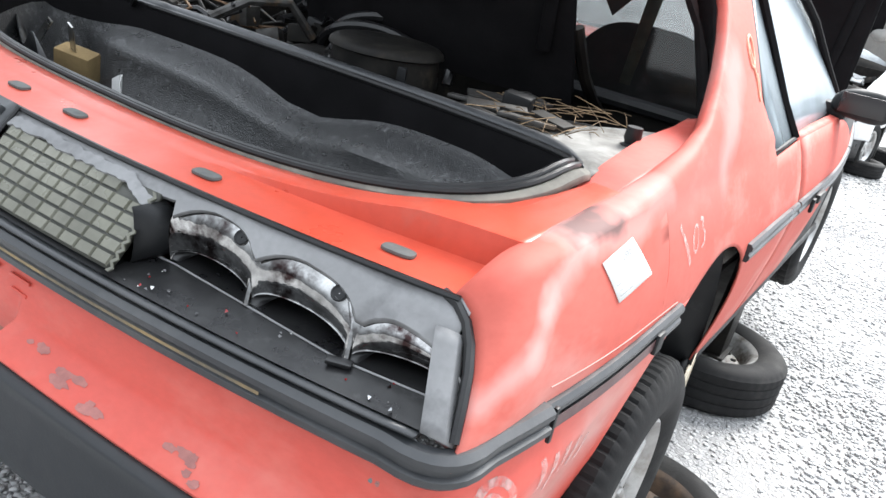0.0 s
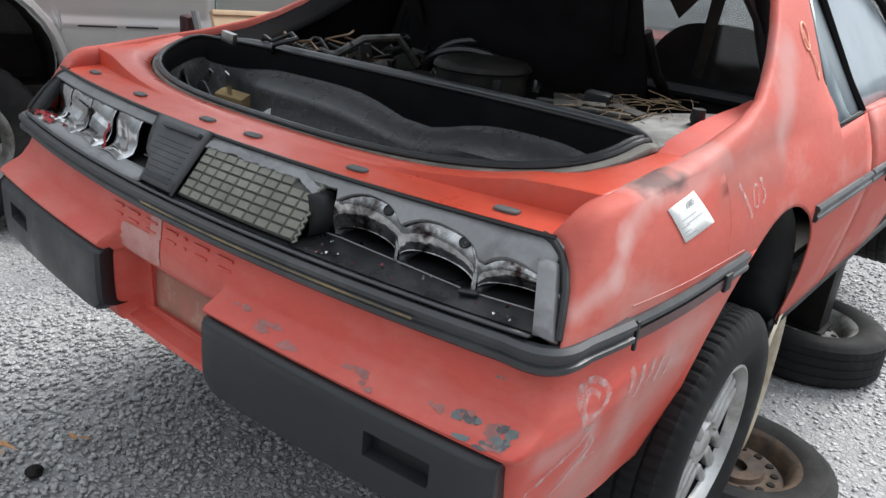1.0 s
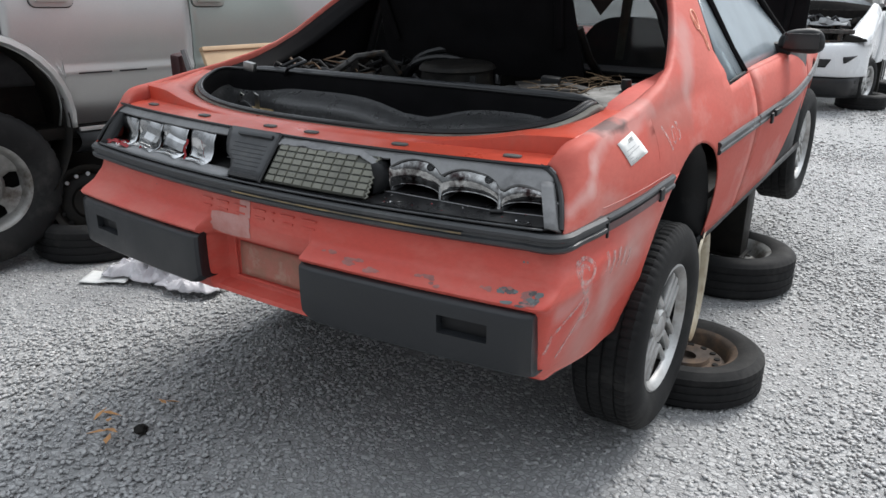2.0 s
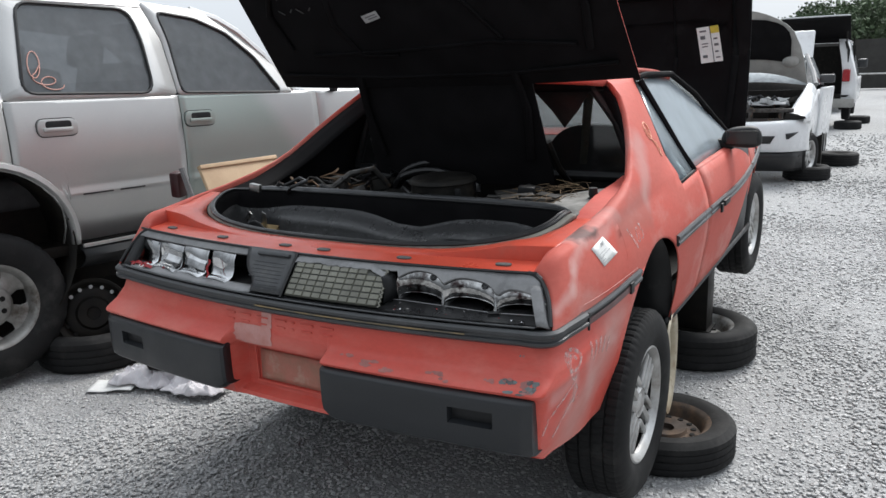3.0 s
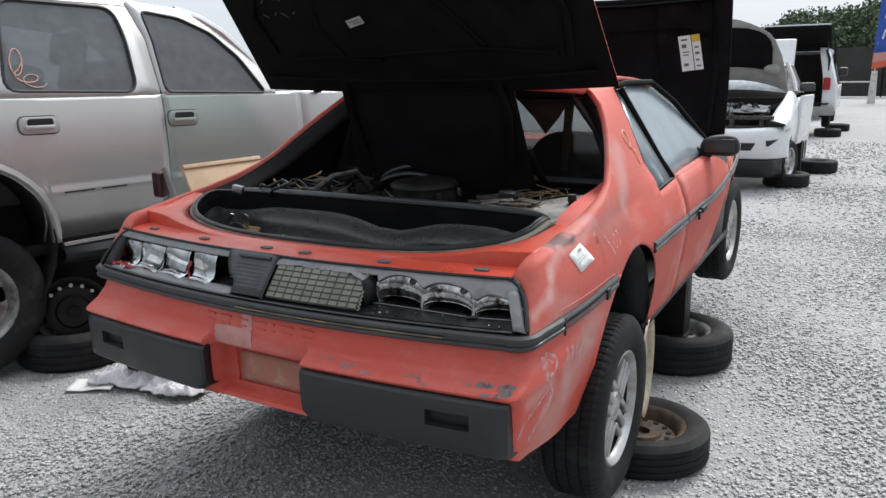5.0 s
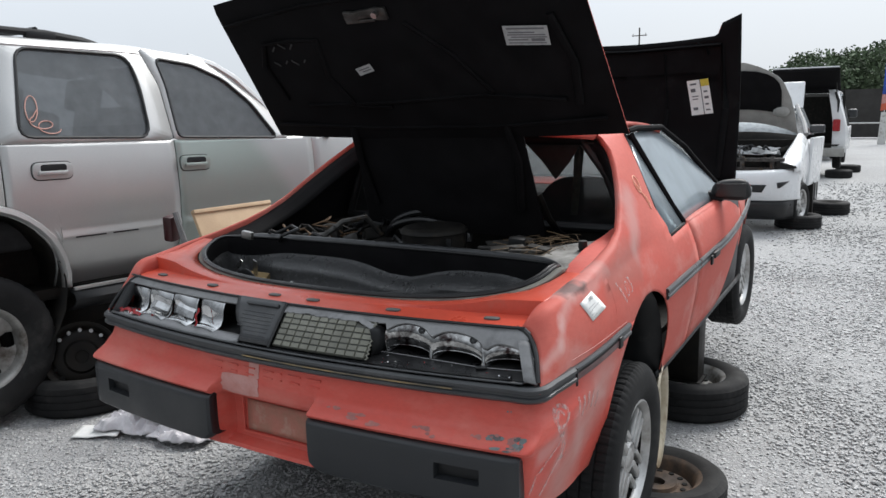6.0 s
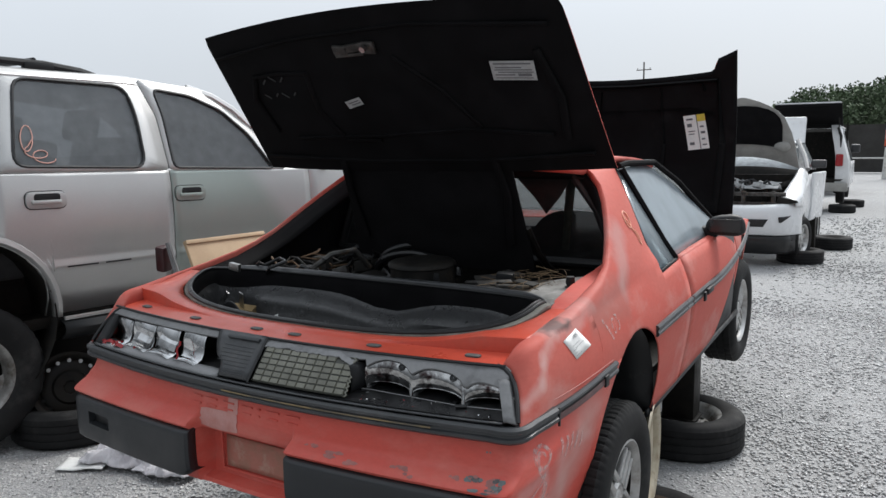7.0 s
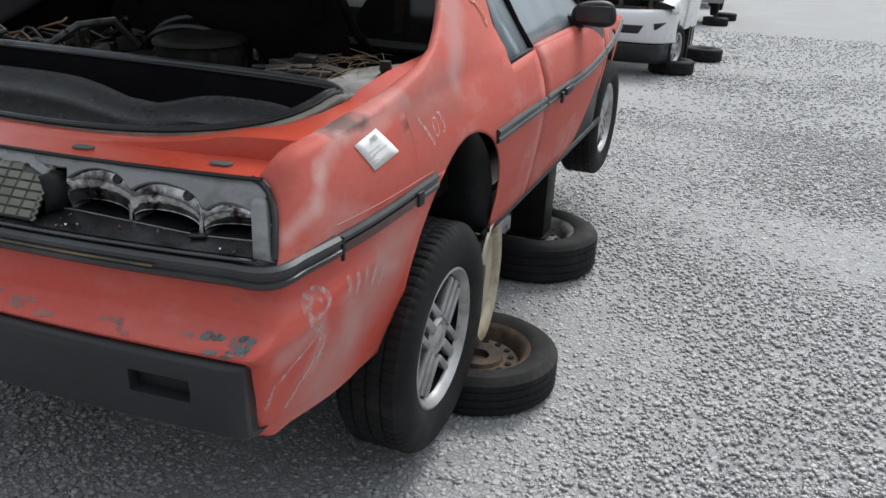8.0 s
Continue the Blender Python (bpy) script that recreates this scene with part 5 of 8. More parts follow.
lid = part("engine_lid", lid_sheet(0.02, 0.0), LID_LINER, coupe, "raised engine lid with a matt black underside")
part("lid_skin", lid_sheet(0.015, 0.001, 0.0, 1.0, 0.014), RED, lid, "red outer skin of the lid", thick=0.003)
part("lid_stem", lid_sheet(0.010, 0.0, -1.0, 0.0), LID_LINER, lid, "black hinge panel of the lid", thick=0.004)
# pressed ribs and hollows of the liner
for pts, r in (([(-0.60, 0.20), (-0.62, 0.36), (-0.56, 0.46), (-0.44, 0.47), (-0.30, 0.46)], 0.012), ([(-0.30, 0.47), (-0.33, 0.30), (-0.26, 0.16), (-0.1, 0.15)], 0.014),
               ([(-0.5, 0.17), (-0.1, 0.17), (0.3, 0.19), (0.6, 0.16)], 0.012), ([(0.10, 0.50), (0.24, 0.36), (0.34, 0.20)], 0.014), ([(0.62, 0.48), (0.66, 0.30), (0.64, 0.14)], 0.014),
               ([(-0.34, 0.06), (-0.36, -0.1), (-0.33, -0.3)], 0.016), ([(0.34, 0.06), (0.36, -0.1), (0.34, -0.3)], 0.016), ([(-0.72, 0.08), (-0.2, 0.05), (0.3, 0.05), (0.72, 0.08)], 0.012),
               ([(-0.7, 0.55), (-0.3, 0.60), (0.2, 0.61), (0.68, 0.56)], 0.012)):
    part("liner_rib", tube([lid_point(x, u, 0.018) for x, u in pts], r, 8, squash=0.6), LID_LINER, lid)
part("lid_latch", join(*(box(w, h, 0.012, Matrix.Translation(lid_point(x, u, 0.028)) @ LID_D.to_track_quat("Y", "Z").to_matrix().to_4x4() @ pose(0, 0, 0, 0, 0, a), 0.003)
                         for x, u, w, h, a in ((-0.09, 0.545, 0.06, 0.035, 8), (-0.03, 0.55, 0.08, 0.03, -4), (0.03, 0.545, 0.05, 0.045, 5), (-0.06, 0.525, 0.12, 0.012, 0)))), ENGINE_METAL, lid, "scratched steel lid latch")
part("latch_bolt", lathe([(0, 0.014), (0.011, 0.014), (0.011, 0), (0, 0)], 12, False), STEEL, lid, at=Matrix.Translation(lid_point(0.02, 0.552, 0.04)) @ LID_N.to_track_quat("Z", "Y").to_matrix().to_4x4())


def lid_label(name, x, u, w, h, turn, mat, bars, label):
    m = Matrix.Translation(lid_point(x, u, 0.0225 + 0.0015)) @ Matrix(((1, 0, 0, 0), (0, LID_D.y, LID_N.y, 0), (0, LID_D.z, LID_N.z, 0), (0, 0, 0, 1))) @ pose(0, 0, 0, 0, 0, turn)
    ob = part(name, box(w, h, 0.001), mat, lid, label, at=m)
    for bx, by, bw, bh in bars:
        part("print_bar", box(bw * w, bh * h, 0.0006, pose(bx * w, by * h, 0.0008)), INK, ob)
    return ob


lid_label("information_label", 0.527, 0.415, 0.150, 0.070, -4, LABEL_GREY, [(0, 0.36, 0.85, 0.08), (-0.1, 0.16, 0.6, 0.06), (0, 0.04, 0.85, 0.05), (0.05, -0.08, 0.8, 0.05), (-0.2, -0.22, 0.45, 0.06), (0.25, -0.22, 0.3, 0.14), (0, -0.38, 0.85, 0.05)],
          "silver information label, printed")
lid_label("parts_label", -0.145, 0.325, 0.075, 0.032, 14, LABEL_GREY, [(0, 0.15, 0.7, 0.14), (0.1, -0.15, 0.6, 0.14)], "small pale part label")
for k, (x, u, w) in enumerate(((-0.52, 0.44, 0.03), (-0.475, 0.45, 0.035), (-0.43, 0.445, 0.03), (-0.54, 0.375, 0.03), (-0.49, 0.38, 0.02), (-0.45, 0.375, 0.035), (-0.40, 0.38, 0.02))):
    lid_label("chalk_mark", x, u, w, 0.006, 40 * (-1) ** k, material("faint_chalk", (0.045, 0.045, 0.045), (0.012, 0.012, 0.012), 0.9, scale=90) if k == 0 else bpy.data.materials["faint_chalk"], [], "")
for side in (-1, 1):
    part("lid_hinge", tube([(side * 0.43, 1.12, 1.0), (side * 0.425, 1.05, 1.04), (side * 0.42, 0.98, 1.10), (side * 0.40, 0.93, 1.2)], 0.014, 8), POST_BLACK, coupe)

# cabin: rear wall and glass, roof, screen, pillars
part("rear_window_frame", join(*(tube(p, 0.018, 8) for p in ([(-0.49, 1.15, 1.385), (0, 1.15, 1.40), (0.49, 1.15, 1.385)], [(0.49, 1.15, 1.385), (0.59, 1.15, 1.25), (0.67, 1.15, 1.04)],
     [(-0.49, 1.15, 1.385), (-0.59, 1.15, 1.25), (-0.67, 1.15, 1.04)], [(-0.67, 1.15, 1.04), (0.67, 1.15, 1.04)]))), BLACK, coupe, "black rear window frame")
part("rear_window", bmesh_of([(-0.67, 1.152, 1.05), (0.67, 1.152, 1.05), (0.59, 1.152, 1.25), (0.49, 1.152, 1.39), (-0.49, 1.152, 1.39), (-0.59, 1.152, 1.25)], [(0, 1, 2, 3, 4, 5)]), SMOKE_GLASS, coupe, "upright dim rear window").visible_shadow = False


def roof():
    rows = []
    for i in range(11):
        y = 1.095 + 0.76 * i / 10
        h = curve_at([(1.095, 0.556), (1.145, 0.553), (1.5, 0.575), (1.855, 0.60)], y)
        top = 1.460 - 0.05 * ((y - 1.42) / 0.43) ** 2
        rows.append([(h * t, y + (0.03 * (1 - t * t) * (-1 if i == 0 else 0)), top - 0.024 * abs(t) ** 2.2) for t in spread(-1, 1, 21)])
    return grid(rows)


part("roof", roof(), RED_FADED, coupe, "faded red roof panel", thick=0.02, angle=50)
part("headliner", grid([[(x, y, 1.395 - 0.02 * (x / 0.5) ** 2 + 0.02 * math.sin(3 * (y - 1.1))) for x in spread(-0.54, 0.54, 9)] for y in spread(1.13, 1.84, 6)]), SEAT_BROWN, coupe, "dark brown headliner", thick=0.004)
part("roof_header", grid([[(x, 1.10 + 0.02 * t, 1.41 - 0.035 * t - 0.006 * abs(x)) for x in spread(-0.50, 0.50, 12)] for t in (0, 0.6, 1.0)]), LID_LINER, coupe, "black header above the rear window", thick=0.006)
part("windscreen", grid([[((0.60 + 0.16 * v) * t, 1.86 + 0.62 * v + 0.06 * (1 - t * t) * v, 1.405 - 0.375 * v) for t in spread(-1, 1, 9)] for v in spread(0, 1, 5)]), DUSTY_SCREEN, coupe, "raked dusty windscreen").visible_shadow = False
for side in (1, -1):
    part("screen_pillar", tube([(side * x, y, z) for x, y, z in ((0.590, 1.40, 1.402), (0.592, 1.5, 1.408), (0.607, 1.84, 1.392), (0.66, 2.06, 1.29), (0.71, 2.26, 1.16), (0.765, 2.46, 1.03))], 0.013, 8), LID_LINER, coupe,
         "black drip rail and screen pillar")
    part("window_divider", tube([(side * x, y, z) for x, y, z in ((0.597, 1.415, 1.39), (0.680, 1.44, 1.24), (0.758, 1.46, 1.10), (0.808, 1.475, 1.022))], 0.014, 6), LID_LINER, coupe, "black bar between door glass and side window")
    side_glass = [(side * x, y, z) for x, y, z in ((0.806, 1.216, 1.008), (0.806, 1.465, 1.020), (0.590, 1.42, 1.385), (0.573, 1.405, 1.385))]
    part("quarter_window", bmesh_of(side_glass, [(0, 1, 2, 3)]), DUSTY_GLASS, coupe, "hazy triangular side window", thick=0.004).visible_shadow = False
    part("window_seal", tube([(side * x, y, z) for x, y, z in ((0.576, 1.405, 1.39), (0.69, 1.30, 1.21), (0.808, 1.213, 1.010), (0.812, 1.34, 1.016), (0.81, 1.47, 1.022))], 0.006, 6), RUBBER, coupe)

    # door with glass, mirror and handle
    rows = []
    for y in spread(1.502, 2.66, 16):
        rows.append([(side * side_x(y, z), y, z) for z in spread(0.505, 1.02, 14)])
    door = part("door", grid(rows), RED_FADED, coupe, "faded red coupe door with a flush handle", thick=0.02)
    rows = [[(side * side_x(1.55, 1.02) * 1.0, y, 1.02) for y in spread(1.47, 2.5, 8)], [(side * 0.79, y, 1.026) for y in spread(1.47, 2.5, 8)]]
    part("belt_moulding", grid(rows), RED_FADED, door, thick=0.004)
    rows = []
    for t in spread(0, 1, 22):
        yb = 1.47 + 0.95 * t
        yt, zt = curve_at([(0, 1.42), (0.18, 1.60), (0.42, 1.83), (0.62, 2.04), (0.82, 2.24), (1, 2.43)], t), curve_at([(0, 1.385), (0.18, 1.395), (0.42, 1.385), (0.62, 1.285), (0.82, 1.16), (1, 1.035)], t)
        row = []
        for v in spread(0, 1, 9):
            z = 1.022 + (zt - 1.022) * v
            row.append((side * (0.800 - 0.205 * ((z - 1.022) / 0.37) ** 1.05 - 0.026 * t), yb + (yt - yb) * v, z))
        rows.append(row)
    part("door_glass", grid(rows), DUSTY_GLASS, door, "hazy door glass", thick=0.004).visible_shadow = False
    bm = belt([(side_x(y, 0.84) - 0.002, y, 1, 0) for y in spread(1.504, 2.655, 18)], 0.826, 0.866, 0.013)
    part("side_strip", bm if side > 0 else flipped(bm), TRIM, door, angle=30)
    part("door_handle", join(box(0.014, 0.10, 0.026, pose(side * (side_x(1.80, 0.84) + 0.02), 1.74, 0.845), 0.005), box(0.01, 0.03, 0.04, pose(side * (side_x(1.8, 0.84) + 0.018), 1.66, 0.832), 0.004)), BLACK, door, "black pull handle")
    shell = bmesh.new()
    bmesh.ops.create_uvsphere(shell, u_segments=20, v_segments=12, radius=1.0)
    for v in shell.verts:
        p = Vector([math.copysign(abs(q) ** 0.72, q) for q in v.co])
        v.co = (p.x * 0.090 * (1 - 0.10 * p.z), p.y * 0.060 if p.y > 0 else p.y * 0.036, p.z * 0.050 * (1 + 0.16 * side * p.x))
    mirror = part("door_mirror", moved(shell, pose(side * 0.868, 2.14, 1.076, 0, 0, side * 8)), BLACK, door, "rounded black door mirror")
    part("mirror_foot", moved(box(0.09, 0.07, 0.05, None, 0.015), pose(side * 0.79, 2.16, 1.04)), BLACK, mirror)
    part("mirror_glass", box(0.135, 0.004, 0.062, pose(side * 0.873, 2.101, 1.078, 0, 0, side * 8), 0.0015), DARK_CAR, mirror)

    part("door_card", grid([[(side * (0.815 + 0.012 * math.sin(math.pi * v)), y, 0.52 + 0.49 * v) for v in spread(0, 1, 6)] for y in spread(1.24, 2.62, 8)]), SEAT, coupe, "dark trim inside the door", thick=0.006)

    # front wing and sill
    fen = grid([[(x, y, z) for x, y, z in r] for r in flank(2.67, 3.98, lambda y: curve_at([(2.67, 1.02), (3.1, 0.99), (3.98, 0.86)], y), levels=12)])
    wing = part("front_wing", fen if side > 0 else flipped(fen), RED_FADED, coupe, thick=0.01)
    bm = belt([(side_x(y, 0.84) - 0.002, y, 1, 0) for y in spread(2.68, 3.9, 16)], 0.826, 0.866, 0.013)
    part("side_strip", bm if side > 0 else flipped(bm), TRIM, wing, angle=30)
    part("sill", grid([[(side * x, y, z) for x, z in ((0.815, 0.512), (0.822, 0.49), (0.79, 0.468), (0.66, 0.46))] for y in spread(1.07, 2.8, 10)]), BLACK, coupe, "black sill under the door", thick=0.01)
    # wheel housings
    for c in (REAR_AXLE, FRONT_AXLE):
        rows = []
        for k in range(15):
            t = math.pi * (-0.08 + 1.16 * k / 14)
            rows.append([(side * min(x, side_x(c + 0.2, 0.6) - 0.012), c - (ARCH_R + 0.012) * math.cos(t), ARCH_Z + (ARCH_R + 0.012) * math.sin(t)) for x in (0.845, 0.70, 0.50)])
        part("wheel_housing", join(grid(rows), bmesh_of([(side * 0.5, c + 0.36 * math.cos(t), ARCH_Z + 0.36 * math.sin(t)) for t in spread(-0.4, math.pi + 0.4, 16)], [tuple(range(16))])), BLACK, coupe,
             "black wheel housing", thick=0.004)

# front compartment with its lid standing open, hinged at the nose
def wing_top(y):
    return curve_at([(2.40, 1.03), (2.67, 1.02), (3.1, 0.99), (3.98, 0.86)], y)


part("cowl_panel", grid([[(t * 0.80, y + 0.07 * (1 - t * t), z) for t in spread(-1, 1, 11)] for y, z in ((2.42, 1.035), (2.50, 1.03), (2.58, 1.02), (2.60, 0.99))]), RED_FADED, coupe, "faded red cowl below the windscreen", thick=0.006)
for side in (1, -1):
    part("wing_top", grid([[(side * (0.655 + (side_x(y, wing_top(y)) - 0.655) * t), y, wing_top(y) + 0.012 * math.sin(math.pi * t)) for t in spread(0, 1, 5)] for y in spread(2.56, 3.98, 12)]), RED_FADED, coupe, thick=0.006)
part("nose_panel", grid([[(t * 0.66, y, curve_at([(3.36, 0.945), (3.98, 0.845), (4.04, 0.80)], y) + 0.01 * (1 - t * t)) for t in spread(-1, 1, 9)] for y in (3.36, 3.6, 3.8, 3.98, 4.04)]), RED, coupe, "red nose panel", thick=0.006)
part("front_compartment", join(grid([[(x, y, 0.60) for x in spread(-0.655, 0.655, 4)] for y in spread(2.60, 3.36, 4)]), grid([[(x, 3.36, z) for x in spread(-0.655, 0.655, 4)] for z in (0.60, 0.93)]),
                               grid([[(x, 2.60, z) for x in spread(-0.655, 0.655, 4)] for z in (0.60, 0.985)]), *[grid([[(sx, y, z) for y in spread(2.60, 3.36, 4)] for z in (0.60, 0.93)]) for sx in (-0.655, 0.655)]), ENGINE_BLACK, coupe, "black front compartment", thick=0.003)


def front_lid_point(x, v, off=0.0):
    """v: 0 the hinge at the nose, 1 the free edge."""
    return (x, 3.34 + 0.06 * v + 0.05 * math.sin(math.pi * v) - off, 0.93 + 0.980 * v)


def front_lid(off, inset=0.0):
    rows = []
    for v in (0.0, 0.08, 0.2, 0.35, 0.5, 0.65, 0.78, 0.88, 0.94, 0.97, 1.0):
        row = []
        for t in spread(-1, 1, 61):
            free = 0.970 - 0.038 * (1 - t * t) + smooth_step(0.79, 0.825, abs(t)) * (0.068 + 0.21 * max(0.0, abs(t) - 0.81))
            row.append(front_lid_point(t * (0.672 - 0.008 * v - inset), v * free - inset * smooth_step(0.9, 1.0, v), off))
        rows.append(row)
    return grid(rows)


front_hood = part("front_hood", front_lid(0.012), HOOD_UNDER, coupe, "raised front hood with a black underside", thick=0.0)
part("hood_edge", front_lid(0.004), HOOD_UNDER, front_hood, thick=0.008)
part("hood_skin", front_lid(-0.006, 0.012), RED_FADED, front_hood, "red outer skin of the hood", thick=0.004)
for pts, r in (([(-0.56, 0.06), (-0.58, 0.5), (-0.55, 0.90)], 0.022), ([(0.56, 0.06), (0.585, 0.5), (0.555, 0.90)], 0.022), ([(-0.55, 0.90), (0, 0.885), (0.55, 0.90)], 0.024), ([(-0.5, 0.10), (0.5, 0.10)], 0.02),
               ([(0.40, 0.92), (0.46, 0.88), (0.47, 0.84)], 0.014), ([(-0.2, 0.12), (-0.24, 0.5), (-0.2, 0.86)], 0.014), ([(0.2, 0.12), (0.22, 0.5), (0.2, 0.86)], 0.012)):
    part("hood_rib", tube([front_lid_point(x, v, 0.014) for x, v in pts], r, 8, squash=0.5), HOOD_UNDER, front_hood)


def lid_patch(a0, a1, b0, b1, off):
    """A patch on the service label, a across and b up from 0 to 1."""
    def at(a, b):
        return front_lid_point(LABEL[0] + 0.132 * a + 0.040 * (1 - b), LABEL[1] + 0.222 * b + 0.014 * a, off)
    return grid([[at(a, b) for a in (a0, a1)] for b in spread(b0, b1, 9)])


LABEL = (0.340, 0.457)
hl = part("hood_label", lid_patch(0, 1, 0, 1, 0.0150), PAPER, front_hood, "white and yellow service label")
part("label_band", lid_patch(0.62, 1.0, 0.80, 1.0, 0.0165), YELLOW, hl)
part("label_rule", lid_patch(0.58, 0.62, 0.0, 1.0, 0.0168), INK, hl)
for a, b, w, h in ((0.12, 0.86, 0.30, 0.05), (0.12, 0.66, 0.22, 0.10), (0.14, 0.52, 0.30, 0.03), (0.14, 0.44, 0.26, 0.03), (0.12, 0.14, 0.22, 0.08), (0.70, 0.62, 0.18, 0.05), (0.70, 0.44, 0.20, 0.07), (0.70, 0.26, 0.16, 0.05), (0.70, 0.10, 0.2, 0.04)):
    part("print_bar", lid_patch(a, a + w, b, b + h, 0.0165), INK, hl)
part("front_bumper", grid([[(t * 0.60, 4.02 - 0.14 * t * t + 0.05 * math.sin(math.pi * v), 0.50 + 0.30 * v) for t in spread(-1, 1, 11)] for v in spread(0, 1, 6)]), RED, coupe, "red front bumper cover", thick=0.02)
part("floor_pan", box(1.36, 2.75, 0.05, pose(0, 2.35, 0.475), 0.01), POST_BLACK, coupe, "black underbody")
part("rear_crossmember", box(1.1, 0.12, 0.08, pose(0, 0.35, 0.55), 0.02), POST_BLACK, coupe)
part("exhaust_muffler", moved(lathe([(0, 0.28), (0.07, 0.27), (0.085, 0.25), (0.085, -0.25), (0.07, -0.27), (0, -0.28)], 20, False), pose(-0.28, 0.12, 0.50, 0, 90, 0)), RIM_RUST, coupe, "rusty transverse muffler")
part("dashboard", box(1.25, 0.35, 0.22, pose(0, 2.3, 0.93), 0.05), BLACK, coupe)
for x in (-0.36, 0.36):
    back = slab([(0.24 * math.copysign(abs(math.cos(a)) ** 0.55, math.cos(a)) * (1 - 0.14 * max(0.0, math.sin(a))), 0.32 * math.copysign(abs(math.sin(a)) ** 0.6, math.sin(a))) for a in spread(0, 2 * math.pi, 41)[:-1]], -0.06, 0.06, 0.03)
    seat = part("seat", moved(back, pose(x, 1.48, 0.88, 76)), SEAT_BROWN, coupe, "dark brown cloth bucket seat")
    part("seat_belt", grid([[(x + 0.045 + 0.022 * a * (1 - 0.3 * q) - 0.02 * q, 1.36 - 0.03 * q, 1.395 - 0.34 * q) for a in (-1, 1)] for q in spread(0, 1, 6)]), OLIVE, seat, "slack olive seat belt", thick=0.002)
    part("seat_cushion", moved(box(0.5, 0.5, 0.16, None, 0.06, 3), pose(x, 1.75, 0.72)), SEAT_BROWN, seat)
part("torn_headliner", bmesh_of([(0.20, 1.22, 1.385), (0.47, 1.20, 1.375), (0.415, 1.205, 1.29), (0.358, 1.20, 1.222), (0.30, 1.21, 1.29)], [(0, 4, 2, 1), (4, 3, 2)]), material("maroon_headliner", (0.075, 0.036, 0.029), (0.05, 0.025, 0.02), 0.95, scale=15), coupe,
     "sagging maroon headliner", thick=0.004)


# sticker, marks
def on_side(y, z, off=0.0):
    return Vector((side_x(y, z) + off, y, z))


for side in (1, -1):
    rows = []
    for z, x, y in SAIL[3:]:
        d = smooth_step(0.66, 0.85, y)
        xi, yi, zi = x - 0.031, y + 0.029 * d, z - 0.05 * (1 - d) - 0.012
        xr = pillar_edge(z)[0] - 0.07
        rows.append([(side * (xi + (xr - xi) * t), yi + (1.152 - yi) * t, zi) for t in spread(0, 1, 5)])
    part("sail_liner", grid([[(px, py, 1.0) for px, py, _ in rows[0]]] + rows), LID_LINER, coupe, "black inner lining of the sail pillar", thick=0.003)
for side in (1, -1):
    part("pillar_trim", grid([[(side * (pillar_edge(z)[0] - 0.022 - 0.03 * t), 1.150 + 0.30 * t, z - 0.004) for t in spread(0, 1, 4)] for z in spread(0.99, 1.385, 7)]), SEAT, coupe, "dark trim inside the pillar", thick=0.003)
def skin_tree(ob):
    bm = bmesh.new()
    bm.from_mesh(ob.data)
    tree = BVHTree.FromBMesh(bm)
    bm.free()
    return tree


quarter = skin_tree(right_quarter)
STICK = ((0.218, 1.008), (0.312, 1.021), (0.374, 0.960), (0.262, 0.949))


def stick_point(a, b, off):
    """a across, b up, both from 0 to 1 over the sticker."""
    p = [Vector(q) for q in STICK]
    q = p[3].lerp(p[2], a).lerp(p[0].lerp(p[1], a), b)
    return quarter.ray_cast(Vector((1.5, q.x, q.y)), Vector((-1, 0, 0)))[0] + Vector((off, 0, 0))


def stick_patch(a0, a1, b0, b1, off):
    return grid([[tuple(stick_point(a, b, off)) for a in spread(a0, a1, 5)] for b in spread(b0, b1, 5)])


sticker = part("yard_sticker", stick_patch(0, 1, 0, 1, 0.0018), PAPER, coupe, "white paper sticker with grey print", thick=0.0005)
for a, b, w in ((0.42, 0.55, 0.5), (0.2, 0.38, 0.25), (0.55, 0.42, 0.6), (0.25, 0.12, 0.36), (0.2, 0.24, 0.2)):
    part("print_bar", stick_patch(max(0.05, a - w / 2), min(0.95, a + w / 2), b, b + 0.022, 0.0026), FAINT_INK, sticker)
year = bpy.data.curves.new("year_text", "FONT")
year.body, year.size, year.extrude = "1985", 0.016, 0.0003
year.materials.append(FAINT_INK)
yo = new("year_text", year)
yo.parent = sticker
ex = (stick_point(0.9, 0.8, 0.0030) - stick_point(0.45, 0.8, 0.0030)).normalized()
ey = (stick_point(0.45, 0.95, 0.0030) - stick_point(0.45, 0.8, 0.0030))
ey = (ey - ex * ex.dot(ey)).normalized()
ez = ex.cross(ey)
yo.matrix_basis = Matrix.Translation(stick_point(0.45, 0.76, 0.0034)) @ Matrix((ex, ey, ez)).transposed().to_4x4()


def scribble(points, mat, name, r=0.0022, where=on_side):
    pts = [Vector(p) for p in points]
    out = []
    for i in range(len(pts) - 1):
        for k in range(4):
            out.append(pts[i].lerp(pts[i + 1], k / 4))
    out.append(pts[-1])
    return part(name, tube([tuple(where(p.x + 0.002 * noise.noise((90 * p.x, 90 * p.y, 1)), p.y + 0.002 * noise.noise((90 * p.x, 90 * p.y, 5)), 0.0035 - 0.6 * r)) for p in out], r, 6), mat, coupe)


def loop(cy, cz, ry, rz, n=14, a0=0.0, a1=2 * math.pi):
    return [(cy + ry * math.cos(a), cz + rz * math.sin(a), 0) for a in spread(a0, a1, n)]


